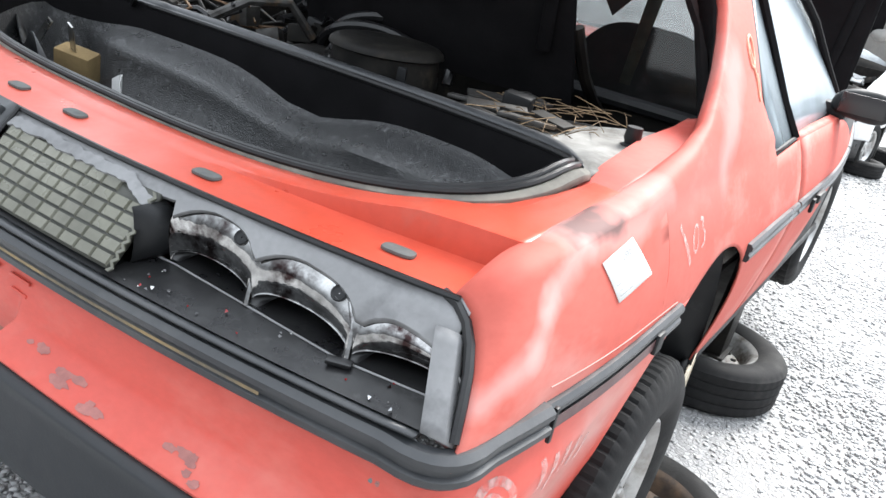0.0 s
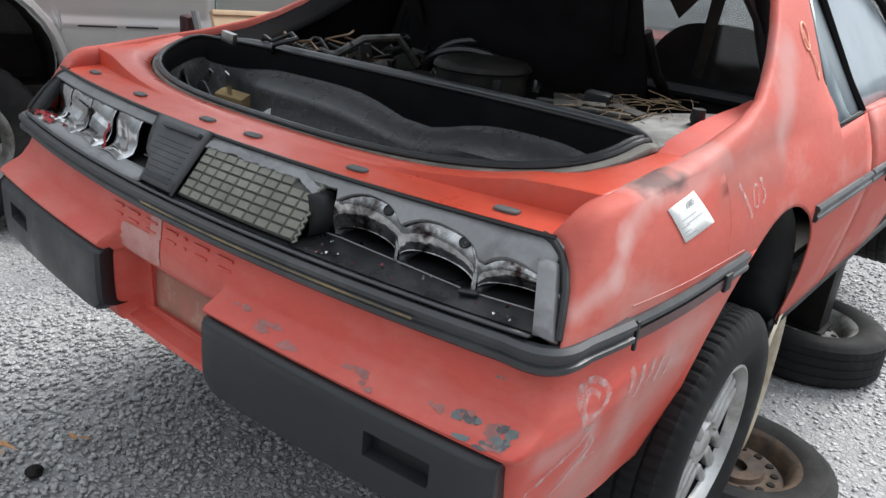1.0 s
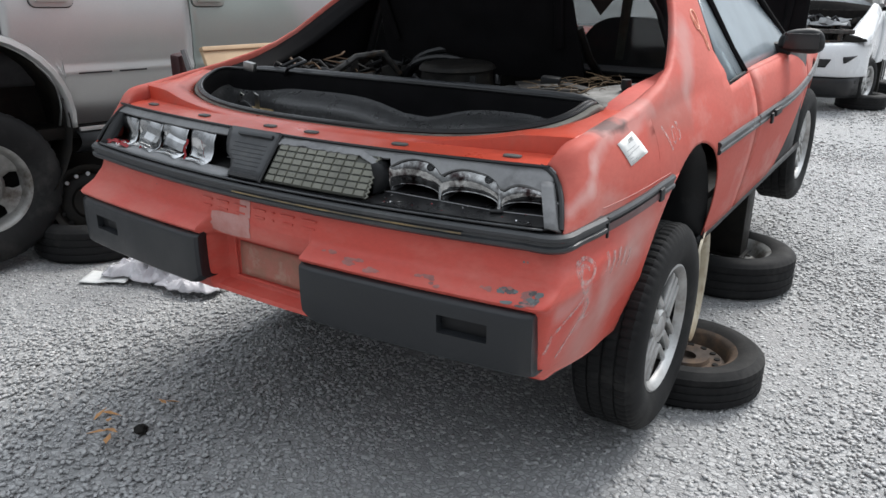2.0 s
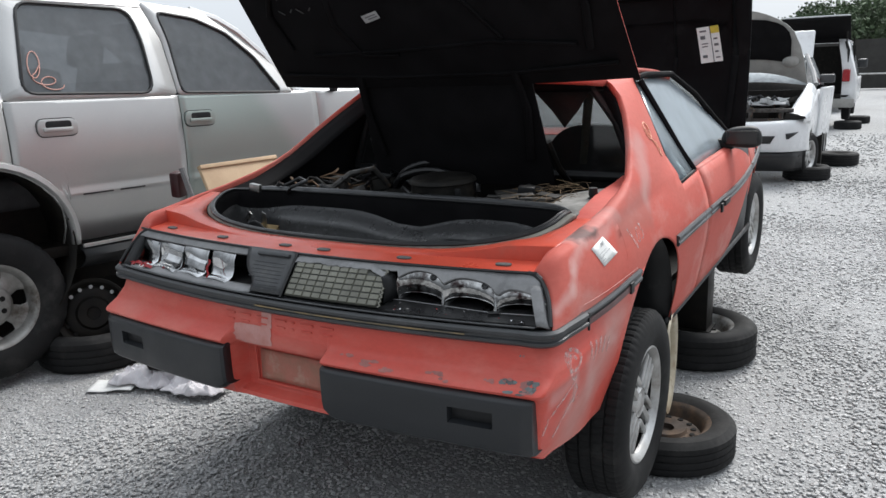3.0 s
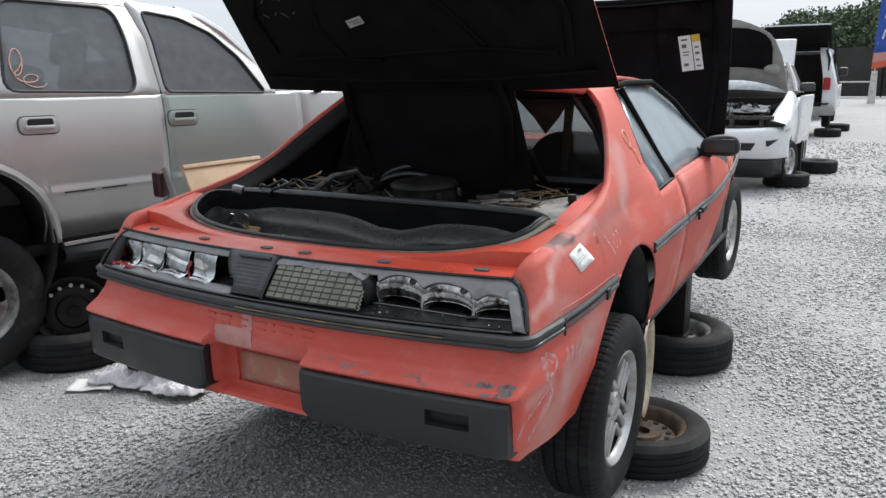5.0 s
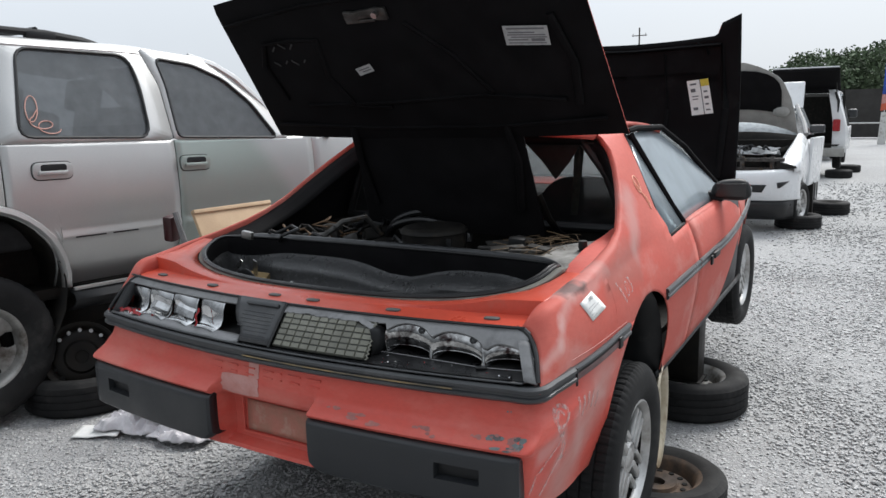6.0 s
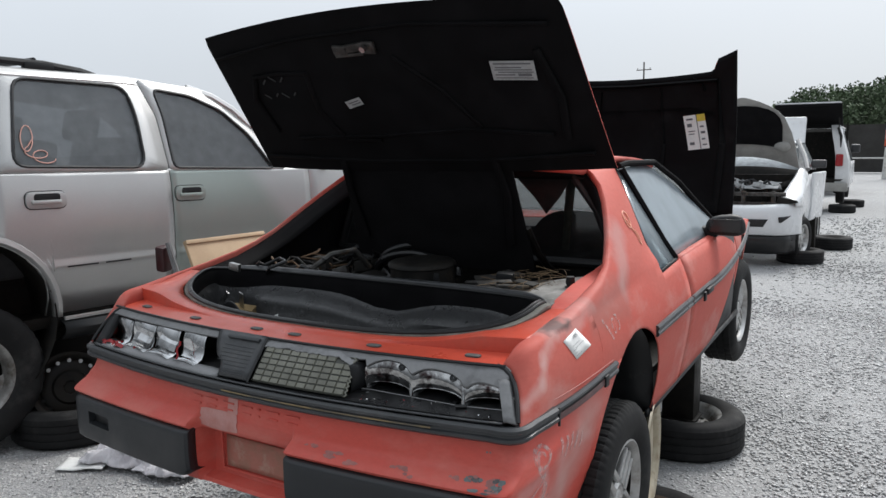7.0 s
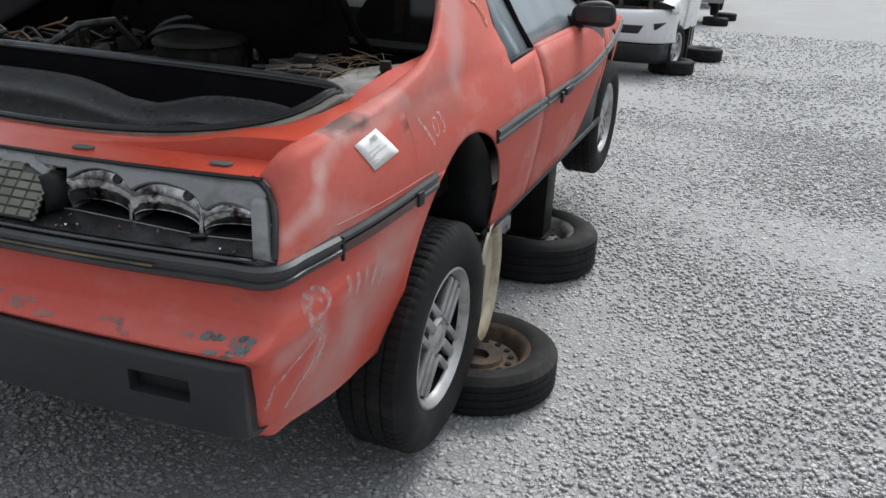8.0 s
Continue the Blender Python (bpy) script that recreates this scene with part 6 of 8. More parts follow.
def chalk_stroke(tree, points, width, name):
    """A flat dry stroke pressed onto a side panel; points are (y, z)."""
    pts = [Vector((y, z)) for y, z in points]
    fine_ = [a.lerp(b, k / 5) for a, b in zip(pts, pts[1:]) for k in range(5)] + [pts[-1]]
    rows = []
    for k, p in enumerate(fine_):
        t = (fine_[min(k + 1, len(fine_) - 1)] - fine_[max(k - 1, 0)]).normalized()
        q = Vector((-t.y, t.x)) * width * (0.5 + 0.25 * noise.noise((40 * p.x, 40 * p.y, 2)))
        row = []
        for a in (-1, -0.33, 0.33, 1):
            y, z = p + q * a
            hit = tree.ray_cast(Vector((1.5, y, z)), Vector((-1, 0, 0)))[0]
            if hit is None:
                return None
            row.append((hit.x + 0.0012, y, z))
        rows.append(row)
    return part(name, grid(rows), CHALK_DRY, coupe)


chalk_stroke(quarter, [(0.500, 1.000), (0.527, 0.966), (0.553, 0.930)], 0.0095, "chalk_numeral")
chalk_stroke(quarter, [(y, z) for y, z, _ in loop(0.576, 0.966, 0.013, 0.022, 12)], 0.006, "chalk_numeral")
chalk_stroke(quarter, [(0.598, 0.993), (0.614, 0.991), (0.610, 0.976), (0.624, 0.968), (0.622, 0.950), (0.607, 0.946)], 0.006, "chalk_numeral")
flare = skin_tree(fascia_ob)
chalk_stroke(flare, [(y, z) for y, z, _ in loop(0.026, 0.762, 0.034, 0.026, 16)], 0.012, "chalk_loop")
chalk_stroke(flare, [(0.020 + 0.022 * math.cos(a), 0.745 + 0.030 * math.sin(a)) for a in spread(0.6, 5.2, 12)], 0.009, "chalk_loop")
chalk_stroke(flare, [(0.033, 0.715), (0.012, 0.690), (-0.010, 0.680), (-0.054, 0.660), (-0.088, 0.640), (-0.104, 0.600)], 0.011, "chalk_line")
chalk_stroke(flare, [(0.034, 0.690), (0.030, 0.650), (-0.018, 0.605), (-0.050, 0.570)], 0.010, "chalk_line")
chalk_stroke(flare, [(0.03, 0.70), (0.055, 0.672), (0.035, 0.640), (0.075, 0.640)], 0.008, "chalk_line")
for k, (y, z, dz) in enumerate(((0.13, 0.775, 0.05), (0.165, 0.77, 0.06), (0.20, 0.765, 0.05), (0.24, 0.755, 0.05), (0.285, 0.735, 0.045))):
    chalk_stroke(flare, [(y, z), (y + 0.004, z - 0.5 * dz), (y - 0.006, z - dz)], 0.013, "chalk_smear")


def on_sail(y, z, off=0.0):
    x1 = curve_at([(a, b) for a, b, _ in SAIL], z)
    y1 = curve_at([(a, c) for a, _, c in SAIL], z)
    xr, yr = pillar_edge(z)
    t = (y - y1) / (yr - y1)
    return Vector((x1 + (xr - x1) * t + 0.016 * math.sin(math.pi * min(1, max(0, t))) + off, y, z))


scribble(loop(1.10, 1.225, 0.030, 0.030, 16), ORANGE_MARK, "paint_pen_loop", 0.0028, on_sail)
scribble([(1.08, 1.24, 0), (1.115, 1.19, 0), (1.14, 1.17, 0), (1.15, 1.14, 0), (1.165, 1.125, 0), (1.175, 1.145, 0), (1.15, 1.18, 0)], ORANGE_MARK, "paint_pen_loop", 0.0028, on_sail)


# ---- wheels ----
def tyre_mesh(R, W, rim, blocks=60, wear=1.0):
    """A tyre about z: bulging side walls, round shoulders, ribbed tread with cross grooves; wear 0 is bald, 1 is new."""
    w = W / 2
    g = 0.003 + 0.005 * wear
    prof = [(rim, -w * 0.78), (rim + 0.010, -w * 0.86), (rim + (R - rim) * 0.30, -w * 0.97), (rim + (R - rim) * 0.50, -w), (rim + (R - rim) * 0.72, -w * 0.975), (R - 0.020, -w * 0.90), (R - 0.009, -w * 0.82), (R - 0.004, -w * 0.74)]
    for a, b in ((-0.72, -0.42), (-0.36, -0.04), (0.04, 0.36), (0.42, 0.72)):
        prof += [(R - 0.001, w * a), (R + 0.001, w * (a + b) / 2), (R - 0.001, w * b)]
        if b < 0.7:
            prof += [(R - g, w * b + 0.0015), (R - g, w * (b + 0.045))]
    prof += [(R - 0.004, w * 0.74), (R - 0.009, w * 0.82), (R - 0.020, w * 0.90), (rim + (R - rim) * 0.72, w * 0.975), (rim + (R - rim) * 0.50, w), (rim + (R - rim) * 0.30, w * 0.97), (rim + 0.010, w * 0.86), (rim, w * 0.78)]
    groove = {j for j, (r, h) in enumerate(prof) if r >= R - 0.010 and abs(h) > w * 0.40}
    inner = {j for j, (r, h) in enumerate(prof) if r >= R - 0.002 and abs(h) <= w * 0.40}

    def wob(j, k):
        if j in groove and k % 4 == 0:
            return -0.0040 * wear
        if j in inner and k % 4 == 2:
            return -0.0035 * wear
        return 0.0

    return lathe(prof, blocks * 4, False, wob)


def alloy_rim(r, W):
    """Finned alloy: bright lip, dark barrel, four fans of parallel fins round a hub."""
    w = W / 2
    lip = lathe([(r * 0.90, w * 0.58), (r * 0.91, w * 0.66), (r * 0.93, w * 0.72), (r * 0.96, w * 0.79), (r * 1.0, w * 0.86), (r * 1.03, w * 0.84), (r * 1.02, w * 0.74), (r * 0.97, w * 0.66)], 48, False)
    fins = []
    for q in range(4):
        for i in range(3):
            off = (i - 1) * r * 0.235
            length = math.sqrt((0.87 * r) ** 2 - off**2) - 0.26 * r
            wide = 0.021 if i != 1 else 0.027
            fins.append(moved(box(wide, length, 0.026, None, 0.006), pose(0, 0, 0, 0, 0, 90 * q + 45) @ pose(off, 0.26 * r + length / 2, w * 0.58)))
    hub = lathe([(0, w * 0.70), (0.024, w * 0.70), (0.034, w * 0.64), (0.25 * r, w * 0.67), (0.30 * r, w * 0.56), (0.30 * r, w * 0.2)], 32, False)
    return join(lip, hub, *fins)


def car_wheel(parent, m, R, W, r, rim_bm, rim_mat, blocks=74):
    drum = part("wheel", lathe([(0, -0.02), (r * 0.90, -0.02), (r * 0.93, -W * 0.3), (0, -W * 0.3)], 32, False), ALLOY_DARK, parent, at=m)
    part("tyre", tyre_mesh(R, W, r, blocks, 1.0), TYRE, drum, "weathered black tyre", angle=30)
    # barrel takes the near-black of the drum, against the brighter fins
    part("barrel", lathe([(r * 0.915, W * 0.30), (r * 0.90, W * 0.12), (r * 0.89, -0.02)], 32, False), ALLOY_DARK, drum, "near-black inside of the rim")
    part("rim", rim_bm, rim_mat, drum, "finned alloy rim")
    return drum


car_wheel(coupe, pose(0.774, 0.666, 0.349, 0, 91, 1.7), 0.325, 0.205, 0.196, alloy_rim(0.196, 0.205), ALLOY)
car_wheel(coupe, pose(-0.735, 0.735, 0.325, 0, -90 + 4, 0), 0.308, 0.205, 0.183, alloy_rim(0.183, 0.205), ALLOY, 40)
car_wheel(coupe, pose(0.70, 3.10, 0.43, 0, 90, 0), 0.308, 0.205, 0.183, alloy_rim(0.183, 0.205), ALLOY, 40)
car_wheel(coupe, pose(-0.70, 3.10, 0.43, 0, -90, 0), 0.308, 0.205, 0.183, alloy_rim(0.183, 0.205), ALLOY, 40)


# ---- wheels that carry the cars ----
def steel_rim(r, W, holes=16):
    w = W / 2
    lip = lathe([(r * 0.50, w * 0.15), (r * 0.72, w * 0.20), (r * 0.80, w * 0.05), (r * 0.84, w * 0.3), (r * 0.90, w * 0.62), (r * 0.96, w * 0.74), (r * 1.02, w * 0.82), (r * 1.03, w * 0.74), (r * 0.97, w * 0.6), (r * 0.93, -w * 0.7)], 48, False)
    hub = lathe([(0.0, w * 0.0), (0.035, w * 0.0), (0.036, w * 0.28), (0.05, w * 0.30), (0.08, w * 0.34), (r * 0.50, w * 0.15)], 32, False)
    return join(lip, hub)


def lying_wheel(name, x, y, R, W, r, rim_mat, label, turn=0.0, tilt=(0, 0), z=None, group="wheel stands", holes=14):
    base = thing(name, pose(x, y, (W / 2 if z is None else z), tilt[0], tilt[1], turn), label, "wheel", group)
    part("tyre", tyre_mesh(R, W, r, 48, 0.45), TYRE, base, angle=30)
    rim = part("rim", steel_rim(r, W), rim_mat, base)
    for k in range(holes):
        t = 2 * math.pi * k / holes
        part("vent_hole", lathe([(0, 0.003), (0.011, 0.003), (0.012, 0), (0, 0)], 10, False), ALLOY_DARK, rim, at=pose(0.64 * r * math.cos(t), 0.64 * r * math.sin(t), W / 2 * 0.19))
    return base


lying_wheel("discarded_wheel", 0.813, 1.10, 0.268, 0.145, 0.172, RIM_RUST, "tyre on a rusty steel rim lying flat on gravel", 20)
lying_wheel("discarded_wheel", 0.66, 2.24, 0.308, 0.195, 0.19, RIM_SILVER, "tyre on a grimy silver rim under a black post", 50)
stand = thing("rim_stand", pose(0.794, 1.14, 0.355, 0, 90, 8.5), "dirty cream steel rim standing on edge on a flat wheel", "wheel", "wheel stands")
part("rim", lathe([(0.05, 0.0), (0.12, 0.006), (0.15, -0.004), (0.165, 0.0), (0.175, 0.016), (0.188, 0.022), (0.205, 0.026), (0.208, 0.018), (0.192, 0.010), (0.180, -0.01), (0.176, -0.03), (0.16, -0.03), (0.14, -0.02), (0.05, -0.012)], 48), RIM_CREAM, stand)
post = thing("support_post", pose(0.66, 2.20, 0.0), "black steel box post standing on a flat wheel beneath the coupe", "post", "wheel stands")
part("column", box(0.16, 0.14, 0.40, pose(0, 0, 0.37), 0.006), POST_BLACK, post)
part("flange", box(0.19, 0.17, 0.012, pose(0, 0, 0.165), 0.003), POST_BLACK, post)

# ---- silver SUV alongside ----
SUV = pose(-2.17, 0.58, 0, 0, 0, -6.3)
suv = thing("suv", SUV, "pewter silver SUV with one green-grey door, on flat wheels", "car")


def suv_x(z):
    if z > 1.43:
        return -0.022 - 0.165 * ((z - 1.43) / 0.52) ** 1.15
    if z > 1.05:
        return -0.022 * ((z - 1.18) / 0.25) ** 2 if z > 1.18 else -0.012 * ((z - 1.18) / 0.2) ** 2
    return -0.005 - 0.075 * ((1.05 - z) / 0.5) ** 1.6


SUV_ARCH = (-0.42, 0.69, 0.43)


def suv_low(y):
    b = 0.655
    for c in (SUV_ARCH[0], 2.45):
        if abs(y - c) < SUV_ARCH[2]:
            b = max(b, SUV_ARCH[1] + math.sqrt(SUV_ARCH[2] ** 2 - (y - c) ** 2))
    return b


def door_line(z):
    """How far the seam between the doors leans from its place."""
    return 0.052 + 0.006 * smooth_step(1.3, 1.0, z)


def suv_flank(y0, y1, top=1.435, n=24, levels=40, slant=None):
    ys = sorted(set(spread(y0, y1, n) + [y for y in (SUV_ARCH[0] - SUV_ARCH[2] * math.cos(math.pi * k / 24) for k in range(25)) if y0 < y < y1]))
    rows = []
    for y in ys:
        row = []
        for k in range(levels):
            lo = suv_low(y)
            z = lo + (top - lo) * k / (levels - 1)
            crease = 0.013 * smooth_step(0.972, 0.946, z) - 0.115 * max(0.0, (0.945 - z) / 0.29) ** 1.15
            yy = y + (slant(z) * smooth_step(y1 - 0.25, y1, y) if slant else 0) + (door_line(z) * (1 - smooth_step(y0, y0 + 0.25, y)) if y0 == 0.672 else 0)
            row.append((suv_x(z) + crease, yy, z))
        rows.append(row)
    return grid(rows)


def ring_panel(outer, inner, depth=0.012):
    """A frame between two outlines (y, z) of one length, returned into the opening."""
    n = len(outer)
    rows = [[(suv_x(z) + 0.001, y, z) for y, z in outer], [(suv_x(z) + 0.001, y, z) for y, z in inner], [(suv_x(z) - depth, y, z) for y, z in inner]]
    return grid(rows, True)


def pane(inner, depth=0.008):
    return bmesh_of([(suv_x(z) - depth, y, z) for y, z in inner], [tuple(range(len(inner)))])


def rounded(corners, r=0.04, n=4):
    """A polygon's outline with rounded corners, evenly numbered."""
    out = []
    for i, c in enumerate(corners):
        p, q, s = Vector(corners[i - 1]), Vector(c), Vector(corners[(i + 1) % len(corners)])
        a, b = q + (p - q).normalized() * r, q + (s - q).normalized() * r
        for k in range(n + 1):
            t = k / n
            out.append(tuple((1 - t) ** 2 * a + 2 * t * (1 - t) * q + t * t * b))
    return out


part("rear_quarter", suv_flank(-1.35, -0.256, 1.435, 16), SILVER, suv, "silver rear quarter with a flared arch", thick=0.01)
rear_door = part("rear_door", suv_flank(-0.248, 0.664, 1.435, 22, slant=door_line), SILVER, suv, "silver rear passenger door", thick=0.012)
front_door = part("front_door", suv_flank(0.672, 1.80, 1.435, 22), GREEN_SILVER, suv, "green-grey replacement front door", thick=0.012)
part("front_wing", suv_flank(1.806, 3.15, 1.432, 20), SILVER, suv, thick=0.012)
rw_out = rounded([(-0.248, 1.436), (0.718, 1.436), (0.704, 1.75), (0.626, 1.965), (-0.215, 1.965)], 0.03)
rw_in = rounded([(-0.146, 1.470), (0.573, 1.455), (0.582, 1.75), (0.548, 1.918), (-0.060, 1.925)], 0.075)
fw_out = rounded([(0.724, 1.436), (1.60, 1.425), (1.43, 1.68), (1.25, 1.845), (1.03, 1.935), (0.632, 1.965), (0.710, 1.75)], 0.03)
fw_in = rounded([(0.755, 1.452), (1.50, 1.434), (1.34, 1.66), (1.17, 1.805), (0.97, 1.885), (0.728, 1.912), (0.752, 1.75)], 0.04)
part("window_frame", ring_panel(rw_out, rw_in), SILVER, rear_door, thick=0.004)
part("window_frame", ring_panel(fw_out, fw_in), SILVER, front_door, thick=0.004)
for door, inn in ((rear_door, rw_in), (front_door, fw_in)):
    part("window_glass", pane(inn), TINT, door, "dark tinted window", smooth=False)
    part("window_seal", tube([(suv_x(z) + 0.001, y, z) for y, z in inn], 0.009, 6, True), RUBBER, door)
rq_out = rounded([(-1.30, 1.436), (-0.256, 1.436), (-0.223, 1.955), (-1.15, 1.955)], 0.05)
rq_in = rounded([(-1.2, 1.475), (-0.34, 1.475), (-0.33, 1.87), (-1.1, 1.87)], 0.07)
part("window_frame", ring_panel(rq_out, rq_in), SILVER, suv, thick=0.004)
part("window_glass", pane(rq_in), TINT, suv, smooth=False)
part("roof", grid([[(x, y, z + 0.008 - 0.045 * smooth_step(0.55, 1.10, y)) for x, z in ((-0.178, 1.925), (-0.20, 1.958), (-0.26, 1.978), (-1.0, 2.0), (-1.74, 1.978), (-1.82, 1.925))] for y in spread(-1.25, 1.10, 20)]), SILVER, suv,
     "silver roof", thick=0.02, angle=60)
part("windscreen", grid([[(x, 1.07 + 0.60 * v, 1.925 - 0.14 * v - 0.36 * v * v) for x in spread(-1.78 - 0.08 * v, -0.22 + 0.12 * v, 5)] for v in (0, 0.25, 0.5, 0.75, 1)]), TINT, suv, thick=0.006)
part("screen_pillar", tube([(-0.215, 0.98, 1.935), (-0.185, 1.14, 1.885), (-0.155, 1.27, 1.81), (-0.115, 1.44, 1.66), (-0.065, 1.63, 1.435)], [0.026, 0.03, 0.032, 0.034, 0.034], 8), SILVER, suv)
part("bonnet", grid([[(x, y, 1.455 - 0.08 * smooth_step(1.9, 3.1, y) - (0.024 if x > -0.1 or x < -1.9 else 0)) for x in spread(-1.98, -0.02, 9)] for y in spread(1.72, 3.1, 8)]), SILVER, suv, thick=0.02)
part("far_side", grid([[(-2.0 - suv_x(z), y, z) for y in spread(-1.3, 1.7, 8)] for z in (0.65, 1.0, 1.43)]), SILVER, suv, thick=0.02)
part("tail_wall", box(1.8, 0.04, 0.8, pose(-1.0, -1.30, 1.03), 0.01), SILVER, suv)
part("floor", box(1.8, 3.6, 0.06, pose(-1.0, 0.7, 0.64), 0.01), POST_BLACK, suv)
part("dashboard", box(1.7, 0.4, 0.3, pose(-1.0, 1.55, 1.25), 0.06), SEAT, suv)
for x, y in ((-0.5, 0.75), (-1.5, 0.75), (-0.55, -0.1), (-1.45, -0.1)):
    part("seat", join(moved(box(0.56, 0.16, 0.66, None, 0.06, 3), pose(x, y - 0.22, 1.30, -12)), moved(box(0.28, 0.10, 0.18, None, 0.04, 3), pose(x, y - 0.30, 1.70, -12)), moved(box(0.56, 0.55, 0.18, None, 0.06, 3), pose(x, y + 0.1, 0.95))), SEAT, suv)
for y, d in ((-0.01, rear_door), (0.84, front_door)):
    def oval(w, hh, cy, cz, x0, x1, r):
        ring_ = rounded([(cy - w / 2, cz - hh / 2), (cy + w / 2, cz - hh / 2), (cy + w / 2, cz + hh / 2), (cy - w / 2, cz + hh / 2)], r)
        return moved(slab(ring_, x0, x1, 0.003), Matrix(((0, 0, 1, 0), (1, 0, 0, 0), (0, 1, 0, 0), (0, 0, 0, 1))))

    h = part("handle", oval(0.205, 0.085, y, 1.298, -0.01, 0.009, 0.035), SILVER if d is rear_door else GREEN_SILVER, d, "flush pull handle in a recessed surround")
    part("handle_recess", oval(0.135, 0.040, y + 0.003, 1.312, 0.0, 0.0105, 0.018), BLACK, h)
    part("handle_bar", moved(box(0.016, 0.150, 0.022, None, 0.007), pose(0.016, y - 0.004, 1.288)), SILVER if d is rear_door else GREEN_SILVER, h)
    seam = rounded([(y - 0.105, 1.252), (y + 0.105, 1.252), (y + 0.105, 1.344), (y - 0.105, 1.344)], 0.038)
    part("handle_seam", tube([(suv_x(z) + 0.002, yy, z) for yy, z in seam], 0.0022, 5, True), RUBBER, h)
arch_rows = []
for k in range(21):
    t = math.pi * (-0.05 + 1.06 * k / 20)
    y, z = SUV_ARCH[0] - SUV_ARCH[2] * math.cos(t), SUV_ARCH[1] + SUV_ARCH[2] * math.sin(t)
    arch_rows.append([(suv_x(z) + o, SUV_ARCH[0] - r * math.cos(t), SUV_ARCH[1] + r * math.sin(t)) for o, r in ((0.008, 0.475), (0.024, 0.468), (0.028, 0.446), (0.012, 0.434), (-0.02, 0.432))])
part("arch_flare", grid(arch_rows), SILVER, suv, "silver arch flare", thick=0.004)
part("wheel_housing", grid([[(x, SUV_ARCH[0] - 0.44 * math.cos(t), SUV_ARCH[1] + 0.44 * math.sin(t)) for x in (-0.022, -0.3, -0.62)] for t in spread(-0.8, math.pi + 0.8, 20)]), POST_BLACK, suv, thick=0.004)
# black boxes added to keep light out of the arch and underside
part("inner_panel", join(box(0.05, 1.3, 1.0, pose(-0.34, SUV_ARCH[0], 0.72)), box(0.10, 3.0, 0.22, pose(-0.30, 1.3, 0.52), 0.01), box(0.06, 3.0, 0.40, pose(-0.62, 1.3, 0.40), 0.01)), POST_BLACK, suv, "black boxes added to stop light behind arch and sill")
part("running_board", grid([[(x, y, z) for x, z in ((-0.05, 0.66), (0.0, 0.645), (0.022, 0.61), (0.0, 0.575), (-0.05, 0.545), (-0.15, 0.52))] for y in spread(0.04, 2.0, 12)]), BLACK, suv, "black running board under the doors", thick=0.01)
part("rocker_trim", moved(box(0.02, 1.6, 0.02, None, 0.006), pose(-0.018, 0.85, 0.665)), SILVER, suv)
for x in (-0.27, -1.73):
    rail = part("roof_rail", tube([(x, -1.15, 2.0), (x, -1.0, 2.025), (x, -0.2, 2.022), (x, 0.15, 2.012), (x, 0.35, 1.99), (x, 0.52, 1.955)], [0.015, 0.017, 0.016, 0.022, 0.022, 0.012], 8), BLACK, suv, "black roof rail")
    part("rail_foot", moved(box(0.05, 0.16, 0.045, None, 0.015), pose(x, 0.12, 2.0)), BLACK, rail)
part("crossbar", tube([(-0.27, 0.10, 2.03), (-1.0, 0.10, 2.045), (-1.73, 0.10, 2.03)], 0.016, 8), BLACK, suv)
part("door_mirror", moved(box(0.05, 0.05, 0.05, None, 0.016, 3), pose(-0.005, 1.96, 1.445)), BLACK, suv)
pen = []
for a in spread(0, 2 * math.pi, 22):
    pen.append((-0.052 + 0.030 * math.cos(a) + 0.01 * math.sin(a), 1.612 + 0.066 * math.sin(a)))
for a in spread(0, 3.4 * math.pi, 30):
    pen.append((-0.034 + 0.046 * math.cos(a + 2) + 0.006 * a, 1.548 - 0.004 * a + 0.026 * math.sin(a + 2)))
part("paint_pen_scrawl", tube([(suv_x(z) - 0.004, y, z) for y, z in pen], 0.0030, 5), PINK_MARK, rear_door, "pink paint-pen scrawl on the glass")


def spoked_rim(r, W, n=5):
    w = W / 2
    lip = lathe([(r * 0.82, w * 0.2), (r * 0.86, w * 0.5), (r * 0.92, w * 0.72), (r * 0.98, w * 0.82), (r * 1.02, w * 0.84), (r * 1.03, w * 0.74), (r * 0.95, w * 0.6), (r * 0.93, -w * 0.6)], 40, False)
    hub = lathe([(0, w * 0.62), (0.035, w * 0.62), (0.045, w * 0.5), (0.32 * r, w * 0.42), (0.34 * r, w * 0.2)], 24, False)
    arms = [moved(box(r * 0.30, r * 0.62, 0.03, None, 0.01), pose(0, 0, 0, 0, 0, 360 * q / n + 10) @ pose(0, 0.56 * r, w * 0.38)) for q in range(n)]
    return join(lip, hub, *arms)


